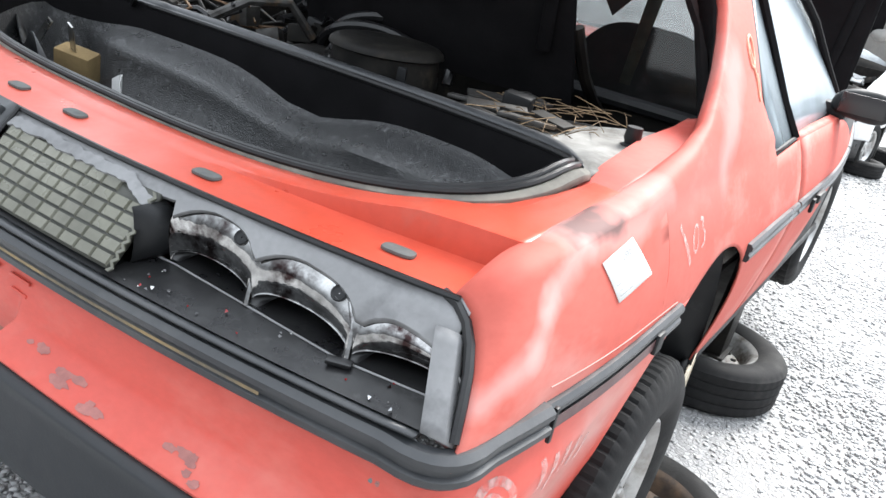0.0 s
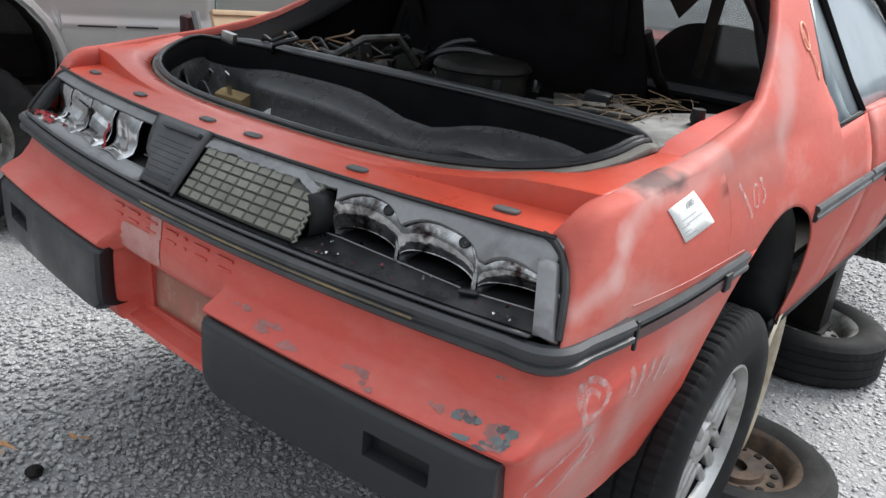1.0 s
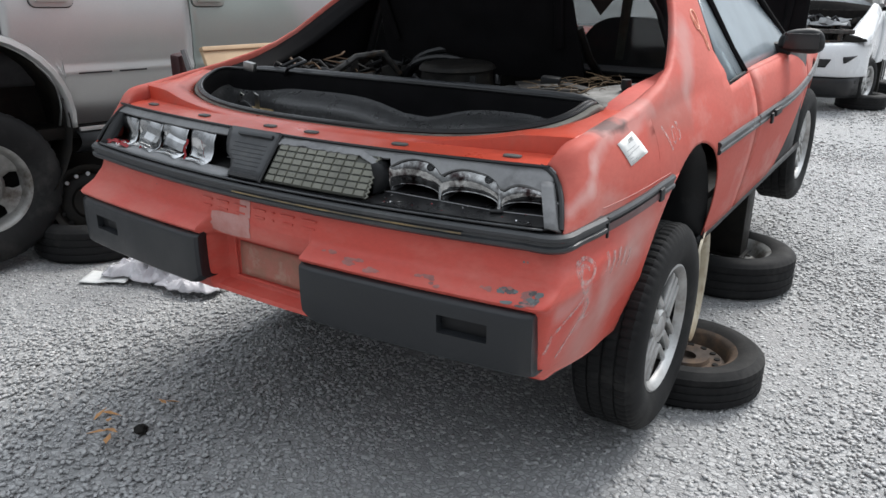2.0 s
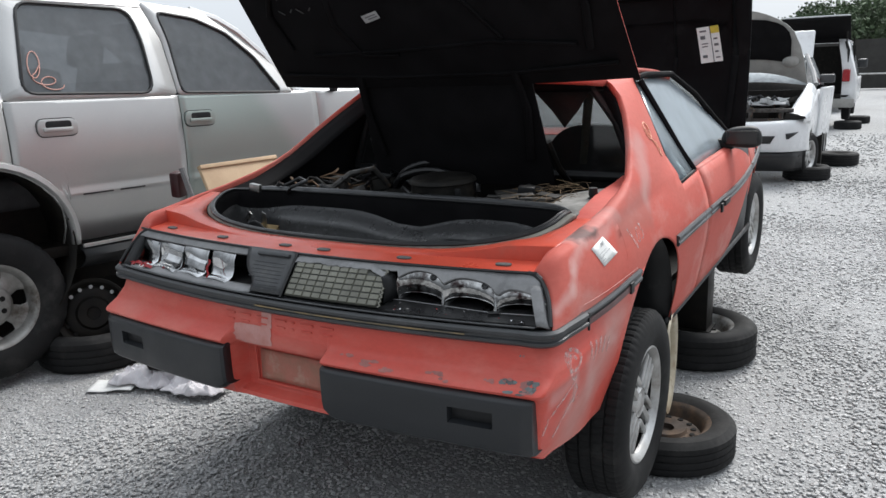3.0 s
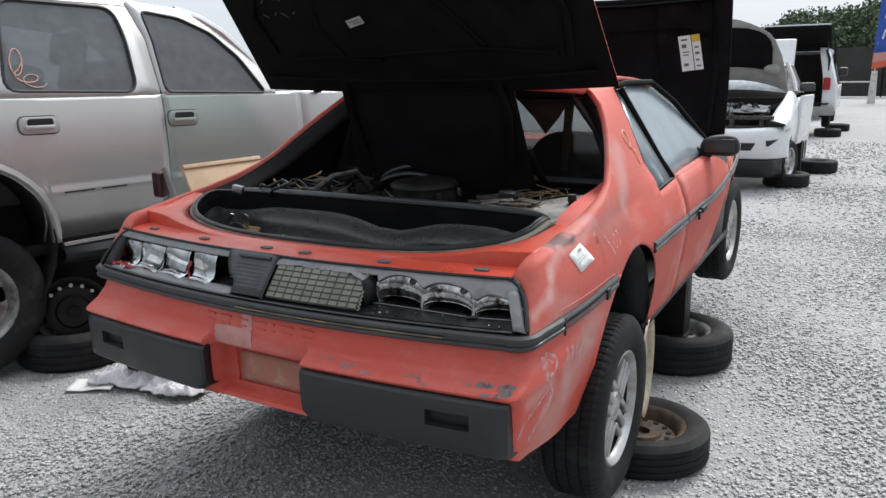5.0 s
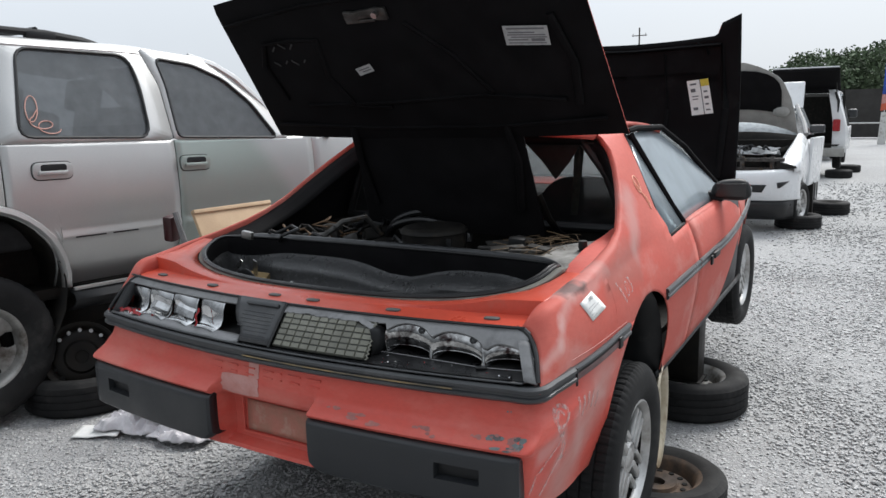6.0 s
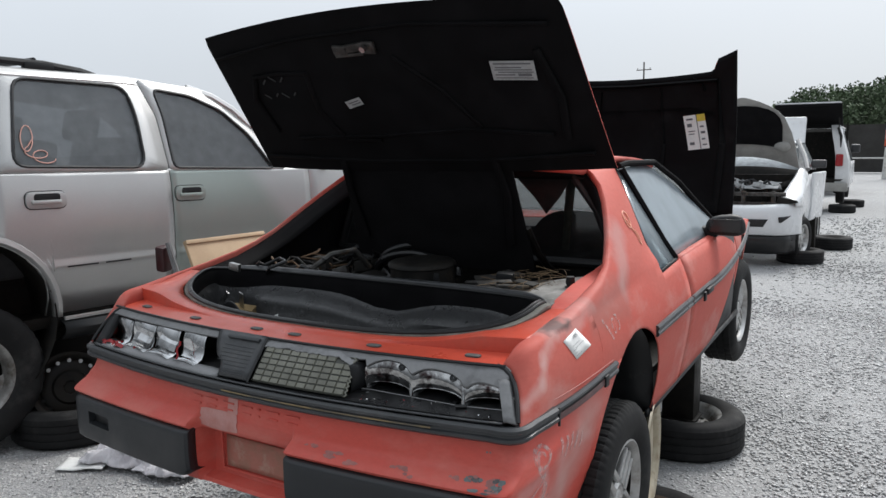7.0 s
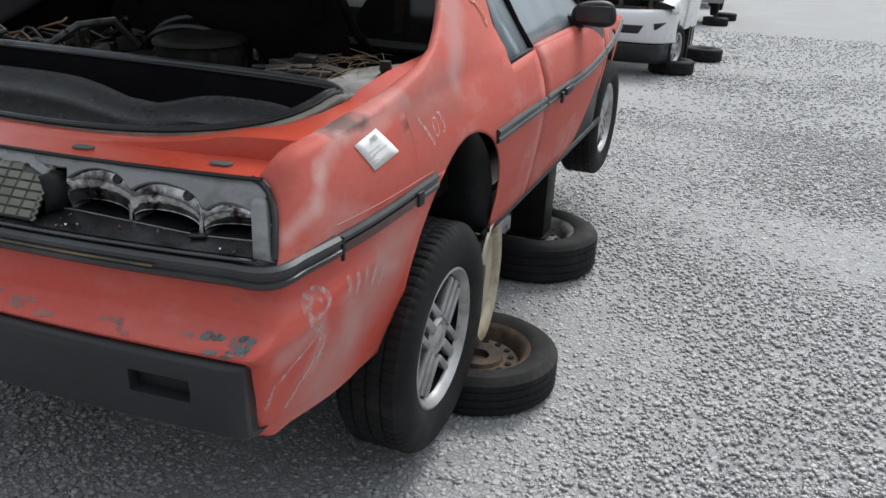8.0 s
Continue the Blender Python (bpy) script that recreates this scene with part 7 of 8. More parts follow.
def dished_rim(r, W, n=5):
    """Cast disc with n windows near its edge and a ring of lug pockets."""
    w = W / 2
    lip = lathe([(r * 0.84, w * 0.30), (r * 0.87, w * 0.5), (r * 0.92, w * 0.70), (r * 0.98, w * 0.82), (r * 1.02, w * 0.84), (r * 1.03, w * 0.74), (r * 0.95, w * 0.6), (r * 0.93, -w * 0.6)], 48, False)
    hub = lathe([(0, w * 0.66), (0.030, w * 0.66), (0.036, w * 0.58), (0.050, w * 0.57), (0.40 * r, w * 0.56), (0.46 * r, w * 0.50), (0.50 * r, w * 0.44)], 40, False)
    arms = []
    for q in range(n):
        rows = []
        for rr, half, h in ((0.48, 24, 0.45), (0.58, 22, 0.42), (0.70, 20, 0.40), (0.80, 23, 0.42), (0.87, 27, 0.46)):
            rows.append([(r * rr * math.cos(radians(360 * q / n - 13 + a * half)), r * rr * math.sin(radians(360 * q / n - 13 + a * half)), w * (h - 0.10 * abs(a) ** 3)) for a in spread(-1, 1, 7)])
        arms.append(grid(rows))
    return join(lip, hub, *arms)


for y in (-0.42, 2.45):
    drum = car_wheel(suv, pose(-0.15, y, 0.432, 0, 90, 0), 0.372, 0.25, 0.215, dished_rim(0.215, 0.25), RIM_DULL, 44)
    for q in range(6):
        part("lug_pocket", lathe([(0, 0.002), (0.013, 0.002), (0.015, 0.0), (0, 0.0)], 12, False), ALLOY_DARK, drum, at=pose(0.062 * math.cos(q * math.pi / 3), 0.062 * math.sin(q * math.pi / 3), 0.125 * 0.56))
part("door_slot", join(box(0.004, 0.17, 0.008, pose(0.0040, 0.16, 0.942), 0.002), box(0.004, 0.15, 0.008, pose(0.0040, 0.36, 0.942), 0.002)), RUBBER, rear_door, "dark slots in the moulding")
car_wheel(suv, pose(-0.15, 2.45, 0.42, 0, 90, 0), 0.365, 0.25, 0.215, spoked_rim(0.215, 0.25), ALLOY, 30)
lying_wheel("discarded_wheel", -2.27, 0.70, 0.31, 0.20, 0.20, POST_BLACK, "black wheel lying flat below the silver SUV", 15)
propped = thing("propped_rim", pose(-2.19, 0.645, 0.285, 0, 76, -33), "black steel rim propped upright on a flat wheel", "wheel", "wheel stands")
rim_ = part("rim", steel_rim(0.185, 0.13), POST_BLACK, propped)
# discs stand for holes; pale ones paint the light showing through at the top
for k in range(16):
    t = 2 * math.pi * k / 16
    part("vent_hole", lathe([(0, 0.003), (0.010, 0.003), (0.011, 0), (0, 0)], 10, False), LABEL_GREY if math.cos(t) < -0.5 else ALLOY_DARK, rim_, at=pose(0.78 * 0.185 * math.cos(t), 0.78 * 0.185 * math.sin(t), 0.018))

# between the cars
board = thing("trim_board", pose(-1.50, 1.20, 0.885, 0, 66, 0) @ pose(0, 0, 0, 0, 0, 90), "tan trim board leaning between the two cars", "board")
part("panel", box(0.56, 0.40, 0.02, pose(0.02, 0, 0), 0.004), TAN, board)
part("edge_strip", box(0.56, 0.022, 0.03, pose(0.02, 0.20, 0.004), 0.003), TAN, board)
lamp = thing("loose_tail_lamp", pose(-1.80, 0.98, 0.0, 0, 0, 10), "broken dark red lamp unit on a bracket", "lamp")
part("lens", moved(box(0.06, 0.07, 0.14, None, 0.015), pose(0, 0, 0.97, 8, 6)), material("sooty_maroon_lens", (0.05, 0.012, 0.014), (0.02, 0.01, 0.01), 0.4, scale=12), lamp)
part("bracket", join(tube([(0.06, 0, 0.0), (0.07, 0, 0.5), (0.09, -0.01, 0.9), (0.05, -0.02, 1.06)], 0.016, 8)), TRIM_LIGHT, lamp)


# ---- white car facing this way, hood and trunk raised ----
white = thing("white_coupe", pose(-0.465, 11.05, 0.10, 0, 0, 1), "white compact coupe, hood up, headlamps removed", "car")


def white_x(y, z):
    return 0.86 - 0.05 * ((z - 0.75) / 0.4) ** 2


def white_shoulder(y):
    """Height of the outer edge of fender and belt line."""
    return curve_at([(-1.94, 0.755), (-1.75, 0.81), (-1.5, 0.885), (-1.2, 0.965), (-0.9, 1.04), (-0.5, 1.09), (2.0, 1.08)], y)


rows = []
for y in sorted(set([q for q in spread(-1.69, 2.0, 18) if abs(q + 1.36) > 0.34] + [-1.36 - 0.33 * math.cos(math.pi * k / 20) for k in range(21)])):
    lo = 0.22
    if abs(y + 1.36) < 0.33:
        lo = max(lo, 0.25 + math.sqrt(0.33**2 - (y + 1.36) ** 2))
    rows.append([(white_x(y, z), y, z) for z in spread(lo, white_shoulder(y), 9)])
part("flank", grid(rows), WHITE, white, "white flank", thick=0.02)
part("flank", grid([[(-x, y, z) for x, y, z in r] for r in rows]), WHITE, white, thick=0.02)


def white_nose(x, z, off=0.0):
    """A point on the bumper cover."""
    o = curve_at([(0.33, 0.035), (0.37, 0.01), (0.45, -0.012), (0.55, -0.02), (0.62, -0.012), (0.68, 0.012), (0.705, 0.04), (0.72, 0.09)], z)
    return (x, -2.14 + 0.46 * (abs(x) / 0.86) ** 6.0 + o - off, z + 0.045 * (abs(x) / 0.86) ** 2 * smooth_step(0.55, 0.70, z))


wb = part("front_bumper", grid([[white_nose(0.86 * math.copysign(abs(t) ** 0.8, t), z) for t in spread(-1, 1, 41)] for z in (0.33, 0.345, 0.37, 0.41, 0.45, 0.50, 0.55, 0.60, 0.64, 0.675, 0.695, 0.708, 0.72)]), WHITE, white,
          "white front bumper cover", thick=0.012)
part("grille", grid([[white_nose(t * (0.44 + 0.055 * v), 0.444 + 0.10 * v, 0.007) for t in spread(-1, 1, 13)] for v in spread(0, 1, 5)]), RUBBER, wb, "black slot grille", thick=0.004)
for side in (1, -1):
    part("fog_recess", grid([[white_nose(side * (0.625 - 0.012 * v + a * (0.025 + 0.115 * v)), 0.500 + (0.072 + 0.012 * a) * v, 0.008) for a in spread(0, 1, 4)] for v in spread(0, 1, 4)]), RUBBER, wb, "black fog lamp recess", thick=0.004)
    rows = []
    for y in spread(-1.94, -0.72, 18):
        xi = curve_at([(-1.94, 0.615), (-1.6, 0.66), (-1.3, 0.70), (-0.93, 0.72), (-0.72, 0.72)], y)
        zi = curve_at([(-1.94, 0.825), (-1.6, 0.965), (-1.3, 1.07), (-0.93, 1.18), (-0.72, 1.19)], y)
        xo, zo = white_x(y, white_shoulder(y)) - 0.05 * smooth_step(-1.72, -1.94, y), white_shoulder(y)
        rows.append([(side * (xi + (xo - xi) * math.sin(0.5 * math.pi * q)), y + 0.05 * (1 - q) * smooth_step(-1.8, -1.94, y), zo + (zi - zo) * math.cos(0.5 * math.pi * q) ** 1.2) for q in spread(0, 1, 9)])
    rows.insert(0, [(x, y + 0.05, z - 0.05) for x, y, z in rows[0]])
    part("fender", grid(rows), WHITE, white, "white fender swept down to the headlamp opening", thick=0.012)
    part("fender_side", grid([[(side * (white_x(y, z) - 0.05 * smooth_step(-1.72, -1.94, y)), y, z) for z in spread(0.70, white_shoulder(y), 4)] for y in spread(-1.94, -1.68, 4)]), WHITE, white, thick=0.012)
    part("lamp_socket", moved(slab([(0, -0.01), (0.27, 0.02), (0.255, 0.05), (0.03, 0.095)] if side > 0 else [(0, -0.01), (-0.03, 0.095), (-0.255, 0.05), (-0.27, 0.02)], -0.10, 0.0, 0.004), pose(side * 0.565, -2.0, 0.735, 90, 0, side * 14)), ENGINE_BLACK, white, "empty headlamp opening")
    part("wheel_liner", grid([[(side * x, -1.36 - 0.34 * math.cos(math.pi * k / 14), 0.25 + 0.34 * math.sin(math.pi * k / 14)) for x in (0.83, 0.50)] for k in range(15)]), RUBBER, white, thick=0.004)
part("lower_spoiler", grid([[(x, -2.06 + 0.46 * (abs(x) / 0.86) ** 6.0 + o, z) for x in spread(-0.80, 0.80, 15)] for z, o in ((0.07, 0.06), (0.12, 0.0), (0.24, -0.03), (0.36, -0.02))]), RUBBER, white, "black lower spoiler", thick=0.01)
part("engine_bay", join(box(1.4, 0.05, 0.5, pose(0, -1.0, 0.85)), box(1.4, 1.0, 0.04, pose(0, -1.45, 0.62)), box(0.7, 0.5, 0.25, pose(0.0, -1.4, 0.78), 0.03)), ENGINE_BLACK, white, "open grimy engine bay")
part("radiator_support", join(box(1.35, 0.05, 0.05, pose(0, -1.92, 0.86), 0.01), box(0.05, 0.05, 0.24, pose(0.15, -1.92, 0.78)), box(0.05, 0.05, 0.24, pose(-0.35, -1.92, 0.78)), box(0.05, 0.05, 0.24, pose(0.52, -1.90, 0.78)), box(1.3, 0.04, 0.05, pose(0, -1.93, 0.73))), ENGINE_METAL, white,
     "bare metal radiator support")
for k in range(12):
    part("engine_fitting", box(0.08 + 0.03 * (k % 3), 0.12, 0.07, pose(-0.5 + 0.1 * k, -1.65 + 0.09 * (k % 4), 0.90 + 0.03 * (k % 3), 11 * (k % 3), 7 * (k % 4), 17 * k), 0.01), (LABEL_GREY, ENGINE_BLACK, BLACK, LABEL_GREY, ENGINE_METAL)[k % 5], white)
rb = np.random.RandomState(8)
for k in range(14):
    a, b = rb.uniform(-0.55, 0.5), rb.uniform(-0.55, 0.5)
    part("engine_hose", tube([(a, -1.75 + 0.3 * rb.rand(), 0.88), ((a + b) / 2 + 0.1 * rb.randn(), -1.5, 1.0 + 0.06 * rb.rand()), (b, -1.2 - 0.2 * rb.rand(), 0.92)], 0.012 + 0.014 * rb.rand(), 6), (BLACK, LABEL_GREY, ENGINE_METAL, RUBBER)[k % 4], white)
part("intake_cover", grid([[(0.12 + 0.42 * a, -1.72 + 0.5 * b, 0.93 + 0.07 * b + 0.04 * noise.noise((5 * a, 4 * b, 1))) for a in spread(0, 1, 7)] for b in spread(0, 1, 7)]), LABEL_GREY, white, "pale bent cover in the engine bay", thick=0.01)


def white_hood(off, inset=0.0, v0=0.0, v1=1.0):
    rows = []
    outline = [(0, 0.75), (0.3, 0.70), (0.5, 0.65), (0.7, 0.56), (0.8, 0.47), (0.88, 0.35), (0.94, 0.22), (0.985, 0.09), (1.0, 0.02)]
    if inset:
        outline = [(0.29, 0.50), (0.33, 0.53), (0.6, 0.53), (0.7, 0.50), (0.78, 0.43), (0.83, 0.34), (0.87, 0.20), (0.885, 0.03)]
    for v in sorted(set(spread(v0, v1, 15) + [q for q, w in outline if v0 <= q <= v1])):
        w = curve_at(outline, v)
        rows.append([(t * w - 0.03, -0.92 - 0.30 * v - off, 1.18 + 1.0 * v + 0.17 * (1 - t * t) * (1 - v) ** 3) for t in spread(-1, 1, 11)])
    return grid(rows)


wh = part("hood", white_hood(0.0), UNDER_WHITE, white, "raised hood, pale underside with a dark pad", thick=0.0)
part("hood_skin", white_hood(-0.03), WHITE, wh, thick=0.004)
part("hood_pad", white_hood(0.014, 0.13, 0.29, 0.885), LID_LINER, wh, "black sound-deadening pad")
part("screen", grid([[(t * (0.68 - 0.1 * v), -0.80 + 0.08 * (1 - t * t) * 0 + 0.25 * t * t + 0.80 * v, 1.13 + 0.44 * v) for t in spread(-1, 1, 9)] for v in (0, 0.5, 1)]), HAZY_SCREEN, white, "pale hazy windscreen", thick=0.006)
part("roof", grid([[(t * w, y, z - 0.03 * t * t) for t in spread(-1, 1, 9)] for w, y, z in ((0.58, 0.1, 1.58), (0.58, 0.5, 1.61), (0.57, 1.0, 1.58), (0.62, 1.65, 1.14))]), WHITE, white, thick=0.02)
part("side_window", bmesh_of([(0.765, -0.5, 1.16), (0.765, 1.3, 1.12), (0.60, 0.95, 1.56), (0.60, 0.12, 1.56)], [(0, 1, 2, 3)]), TINT, white, thick=0.006)
part("door_mirror", moved(box(0.20, 0.10, 0.12, None, 0.03, 3), pose(0.93, -0.42, 1.24)), TRIM, white, "dark grey door mirror")
part("screen_pillar", tube([(0.80, -0.62, 1.16), (0.74, -0.35, 1.32), (0.59, 0.12, 1.58)], 0.035, 8), TRIM_LIGHT, white, "grey windscreen pillar")
part("cowl", grid([[(0.74 * t, -0.86 + 0.2 * t * t, z + (0.07 * (1 - t * t) if z > 1 else 0)) for t in spread(-1, 1, 13)] for z in (0.8, 1.145)]), ENGINE_BLACK, white, "black cowl at the foot of the windscreen", thick=0.02)
part("hood_boss", moved(lathe([(0, 0.05), (0.05, 0.045), (0.09, 0.025), (0.11, 0.0)], 14, False), pose(0.50, -1.03, 1.49, 90, 0, 0) @ Matrix.Diagonal((1, 0.7, 1, 1))), UNDER_WHITE, wh, "pale irregular boss")
part("trunk_lid", moved(box(1.34, 0.05, 0.85, None, 0.03, 3), pose(-0.15, 1.95, 1.62, -18)), WHITE, white, "raised white trunk lid")
part("open_door", moved(box(0.05, 0.94, 0.70, None, 0.024, 4), pose(0.905, -0.13, 0.77, 0, 3, -5)), WHITE, white, "white door ajar")
for x, y in ((0.70, -1.28), (0.70, 1.3), (-0.70, -1.28), (-0.70, 1.3)):
    car_wheel(white, pose(x + (0.09 if x > 0 and y < 0 else 0.06 if x > 0 else -0.06), y - (0.12 if x > 0 and y < 0 else 0), 0.245 if y < 0 else 0.21, 0, 90 if x > 0 else -90, -14 if x > 0 and y < 0 else 0), 0.295, 0.185, 0.19, spoked_rim(0.19, 0.185, 7), ALLOY, 20)
lying_wheel("discarded_wheel", 0.38, 9.75, 0.30, 0.19, 0.18, POST_BLACK, "worn tyre lying flat by the white coupe", 0, holes=0)
lying_wheel("discarded_wheel", 0.62, 11.6, 0.30, 0.20, 0.18, POST_BLACK, "worn tyre lying flat behind the white coupe's wheel", 0, holes=0)
post2 = thing("support_post", pose(0.36, 10.9, 0.0), "dark steel post below the white coupe", "post", "wheel stands")
part("column", box(0.18, 0.16, 0.55, pose(0, 0, 0.28), 0.006), POST_BLACK, post2)

# ---- white wagon with open tailgate ----
wagon = thing("white_wagon", pose(-0.65, 21.8, 0, 0, 0, 1.5), "white wagon with its tailgate raised and rear stripped", "car")
part("flank", grid([[(0.90 - 0.06 * max(0, z - 1.3), y, z) for y in spread(-1.5, 2.4, 8)] for z in spread(0.62, 1.25, 5)]), WHITE, wagon, "white flank", thick=0.03)
part("flank", grid([[(-0.90, y, z) for y in spread(-1.5, 2.4, 8)] for z in spread(0.62, 1.25, 5)]), WHITE, wagon, thick=0.03)
def wagon_pillar(s):
    table = ((0.62, 0.60, 0.93), (1.04, 0.60, 0.93), (1.28, 0.59, 0.915), (1.45, 0.58, 0.875), (1.70, 0.54, 0.80), (1.94, 0.49, 0.73), (2.18, 0.46, 0.67))
    return grid([[(s * x, y - 0.10 * (2.18 - z) / 1.5, z) for x, y in ((a, -1.80), (a + 0.01, -1.90), (a + 0.6 * (b - a), -1.91), (b - 0.03, -1.87), (b, -1.78), (b, -1.50), (b, -1.38))] for z, a, b in table])


for s in (1, -1):
    pillar = part("rear_pillar", wagon_pillar(s), WHITE, wagon, "white rear pillar", thick=0.02)
    part("pillar_gap", tube([(s * (0.62 if z > 1.9 else 0.70), -1.955 + 0.06 * (z - 1.5), z) for z in (2.12, 1.9, 1.62)], [0.03, 0.035, 0.012], 8), RUBBER, pillar, "dark gap beside the pillar")
part("roof", grid([[(x, y, 2.20 - 0.03 * (x / 0.68) ** 2) for x in spread(-0.68, 0.68, 7)] for y in spread(-1.72, 0.9, 6)]), WHITE, wagon, thick=0.03)
part("side_window", bmesh_of([(0.875, -1.55, 1.27), (0.875, 1.4, 1.27), (0.69, 0.8, 2.12), (0.69, -1.42, 2.12)], [(0, 1, 2, 3)]), TINT, wagon, thick=0.01)
part("cargo_hold", join(box(1.6, 0.05, 1.4, pose(0, -0.5, 1.35)), box(1.6, 1.5, 0.05, pose(0, -1.25, 0.80))), ENGINE_BLACK, wagon, "dark stripped cargo hold")
part("tail_lamp", box(0.17, 0.08, 0.30, pose(0.69, -2.03, 1.30, -6), 0.03, 3), TAIL_RED, wagon, "red tail lamp")
part("tail_lamp", box(0.17, 0.08, 0.30, pose(-0.69, -2.03, 1.30, -6), 0.03, 3), TAIL_RED, wagon, "red tail lamp")
part("roof_header", box(1.30, 0.08, 0.13, pose(0, -1.78, 2.165), 0.02), LID_LINER, wagon, "black header above the cargo opening")
# grey colour carries the shade on the bumper
part("rear_bumper", box(1.82, 0.14, 0.22, pose(0, -2.07, 0.63), 0.03), UNDER_WHITE, wagon, "rear bumper, its shade put in as grey")
gate = part("tailgate", moved(box(1.50, 1.16, 0.07, None, 0.02), pose(-0.03, -2.22, 2.41, -24)), LID_LINER, wagon, "raised tailgate seen from below")
part("gate_skin", moved(box(1.47, 1.17, 0.03, None, 0.012), pose(-0.03, -2.20, 2.463, -24)), WHITE, gate)
for x in (0.72, -0.72):
    part("gas_strut", tube([(0.9 * x, -1.80, 1.85), (0.9 * x, -2.3, 2.34)], 0.015, 6), POST_BLACK, wagon)
    for y in (-1.35, 1.5):
        car_wheel(wagon, pose(x, y, 0.52, 0, 90 if x > 0 else -90, 0), 0.33, 0.20, 0.19, spoked_rim(0.19, 0.2), ALLOY, 20)
lying_wheel("discarded_wheel", 0.22, 19.7, 0.31, 0.20, 0.18, POST_BLACK, "tyre lying flat behind the white wagon", 0, holes=0)
lying_wheel("discarded_wheel", 0.30, 22.0, 0.31, 0.20, 0.18, POST_BLACK, "tyre lying flat beside the white wagon", 0, holes=0)
pickup = thing("far_pickup", pose(-1.3, 30.0, 0), "pale pickup parked far down the row", "car")
part("body", box(1.7, 4.6, 0.75, pose(0, 0, 0.95), 0.12, 3), WHITE, pickup)
part("cab", box(1.5, 1.6, 0.75, pose(0, -0.2, 1.65), 0.18, 3), WHITE, pickup)
part("door_mirror", box(0.24, 0.12, 0.24, pose(0.95, 0.9, 1.60), 0.06, 3), TRIM, wagon, "dark grey door mirror")
for x in (0.75, -0.75):
    for y in (-1.5, 1.5):
        car_wheel(pickup, pose(x, y, 0.40, 0, 90 if x > 0 else -90, 0), 0.35, 0.22, 0.2, spoked_rim(0.2, 0.22), ALLOY, 16)

# ---- fence, flag, pole, woods ----
fence = tagged(new("screen_fence"), "dark screened chain fence along the yard's end", "fence")
for k in range(34):
    part("screen_panel", box(3.0, 0.03, 3.3, pose(-40 + 3.02 * k, 59, 1.72)), FENCE, fence)
    part("post", box(0.08, 0.08, 3.5, pose(-41.5 + 3.02 * k, 58.95, 1.75)), POST_BLACK, fence)
rail = tagged(new("guard_rail"), "low white pipe rail near the fence", "railing")
part("rail", tube([(-1.6, 50, 1.12), (0.4, 50, 1.12)], 0.05, 6), WHITE_POST, rail)
for x in (-1.5, 0.35):
    part("post", tube([(x, 50, 0), (x, 50, 1.12)], 0.05, 6), WHITE_POST, rail)
flag = thing("feather_flag", pose(0.75, 46, 0), "tall blue and orange-red feather flag on a white base", "flag")
part("base", join(bmesh_of([(-0.42, -0.12, 0), (-0.02, -0.12, 0), (-0.02, 0.12, 0), (-0.42, 0.12, 0), (-0.34, -0.05, 1.72), (-0.06, -0.05, 1.72), (-0.06, 0.05, 1.72), (-0.34, 0.05, 1.72)],
                           [(0, 1, 5, 4), (1, 2, 6, 5), (2, 3, 7, 6), (3, 0, 4, 7), (4, 5, 6, 7)])), WHITE_POST, flag, "white painted base")
part("mast", tube([(-0.2, 0.07, 0.3), (-0.2, 0.07, 3), (0.1, 0.07, 6.4)], 0.03, 6), WHITE_POST, flag)
for z0, z1, m, nm in ((1.78, 2.15, BANNER_RED, "lower_cloth"), (2.15, 2.65, PINK_PATCH, "middle_cloth"), (2.65, 6.3, BLUE, "upper_cloth")):
    part(nm, grid([[(x + 0.06 * (z - 1.7) + 0.05 * x * (z - 2), 0.05 * math.sin(3 * z + 5 * x), z + 0.22 * (x + 0.4) * (1 - smooth_step(1.78, 3.2, z))) for x in spread(-0.39, 0.33, 7)] for z in spread(z0, z1, 8)]), m, flag, thick=0.006)
for k, (x, z, w, h) in enumerate(((0.06, 3.6, 0.10, 0.5), (0.2, 4.2, 0.08, 0.3), (0.1, 4.6, 0.12, 0.4), (0.2, 5.3, 0.10, 0.5))):
    part("print_bar", box(w, 0.01, h, pose(x, -0.07, z, 0, 12, 0)), WHITE_POST, flag)
pole = thing("utility_pole", pose(-35.3, 120, 0), "grey timber utility pole with a crossarm", "pole")
part("mast", tube([(0, 0, 0), (0, 0, 15.8)], [0.18, 0.12], 8), WOOD, pole)
part("crossarm", box(2.4, 0.12, 0.14, pose(0, 0, 14.6), 0.02), WOOD, pole)
part("insulator", lathe([(0, 0.3), (0.08, 0.25), (0.1, 0), (0, 0)], 8, False), WHITE_POST, pole, at=pose(-1.0, 0, 14.7))
part("insulator", lathe([(0, 0.3), (0.08, 0.25), (0.1, 0), (0, 0)], 8, False), WHITE_POST, pole, at=pose(1.0, 0, 14.7))

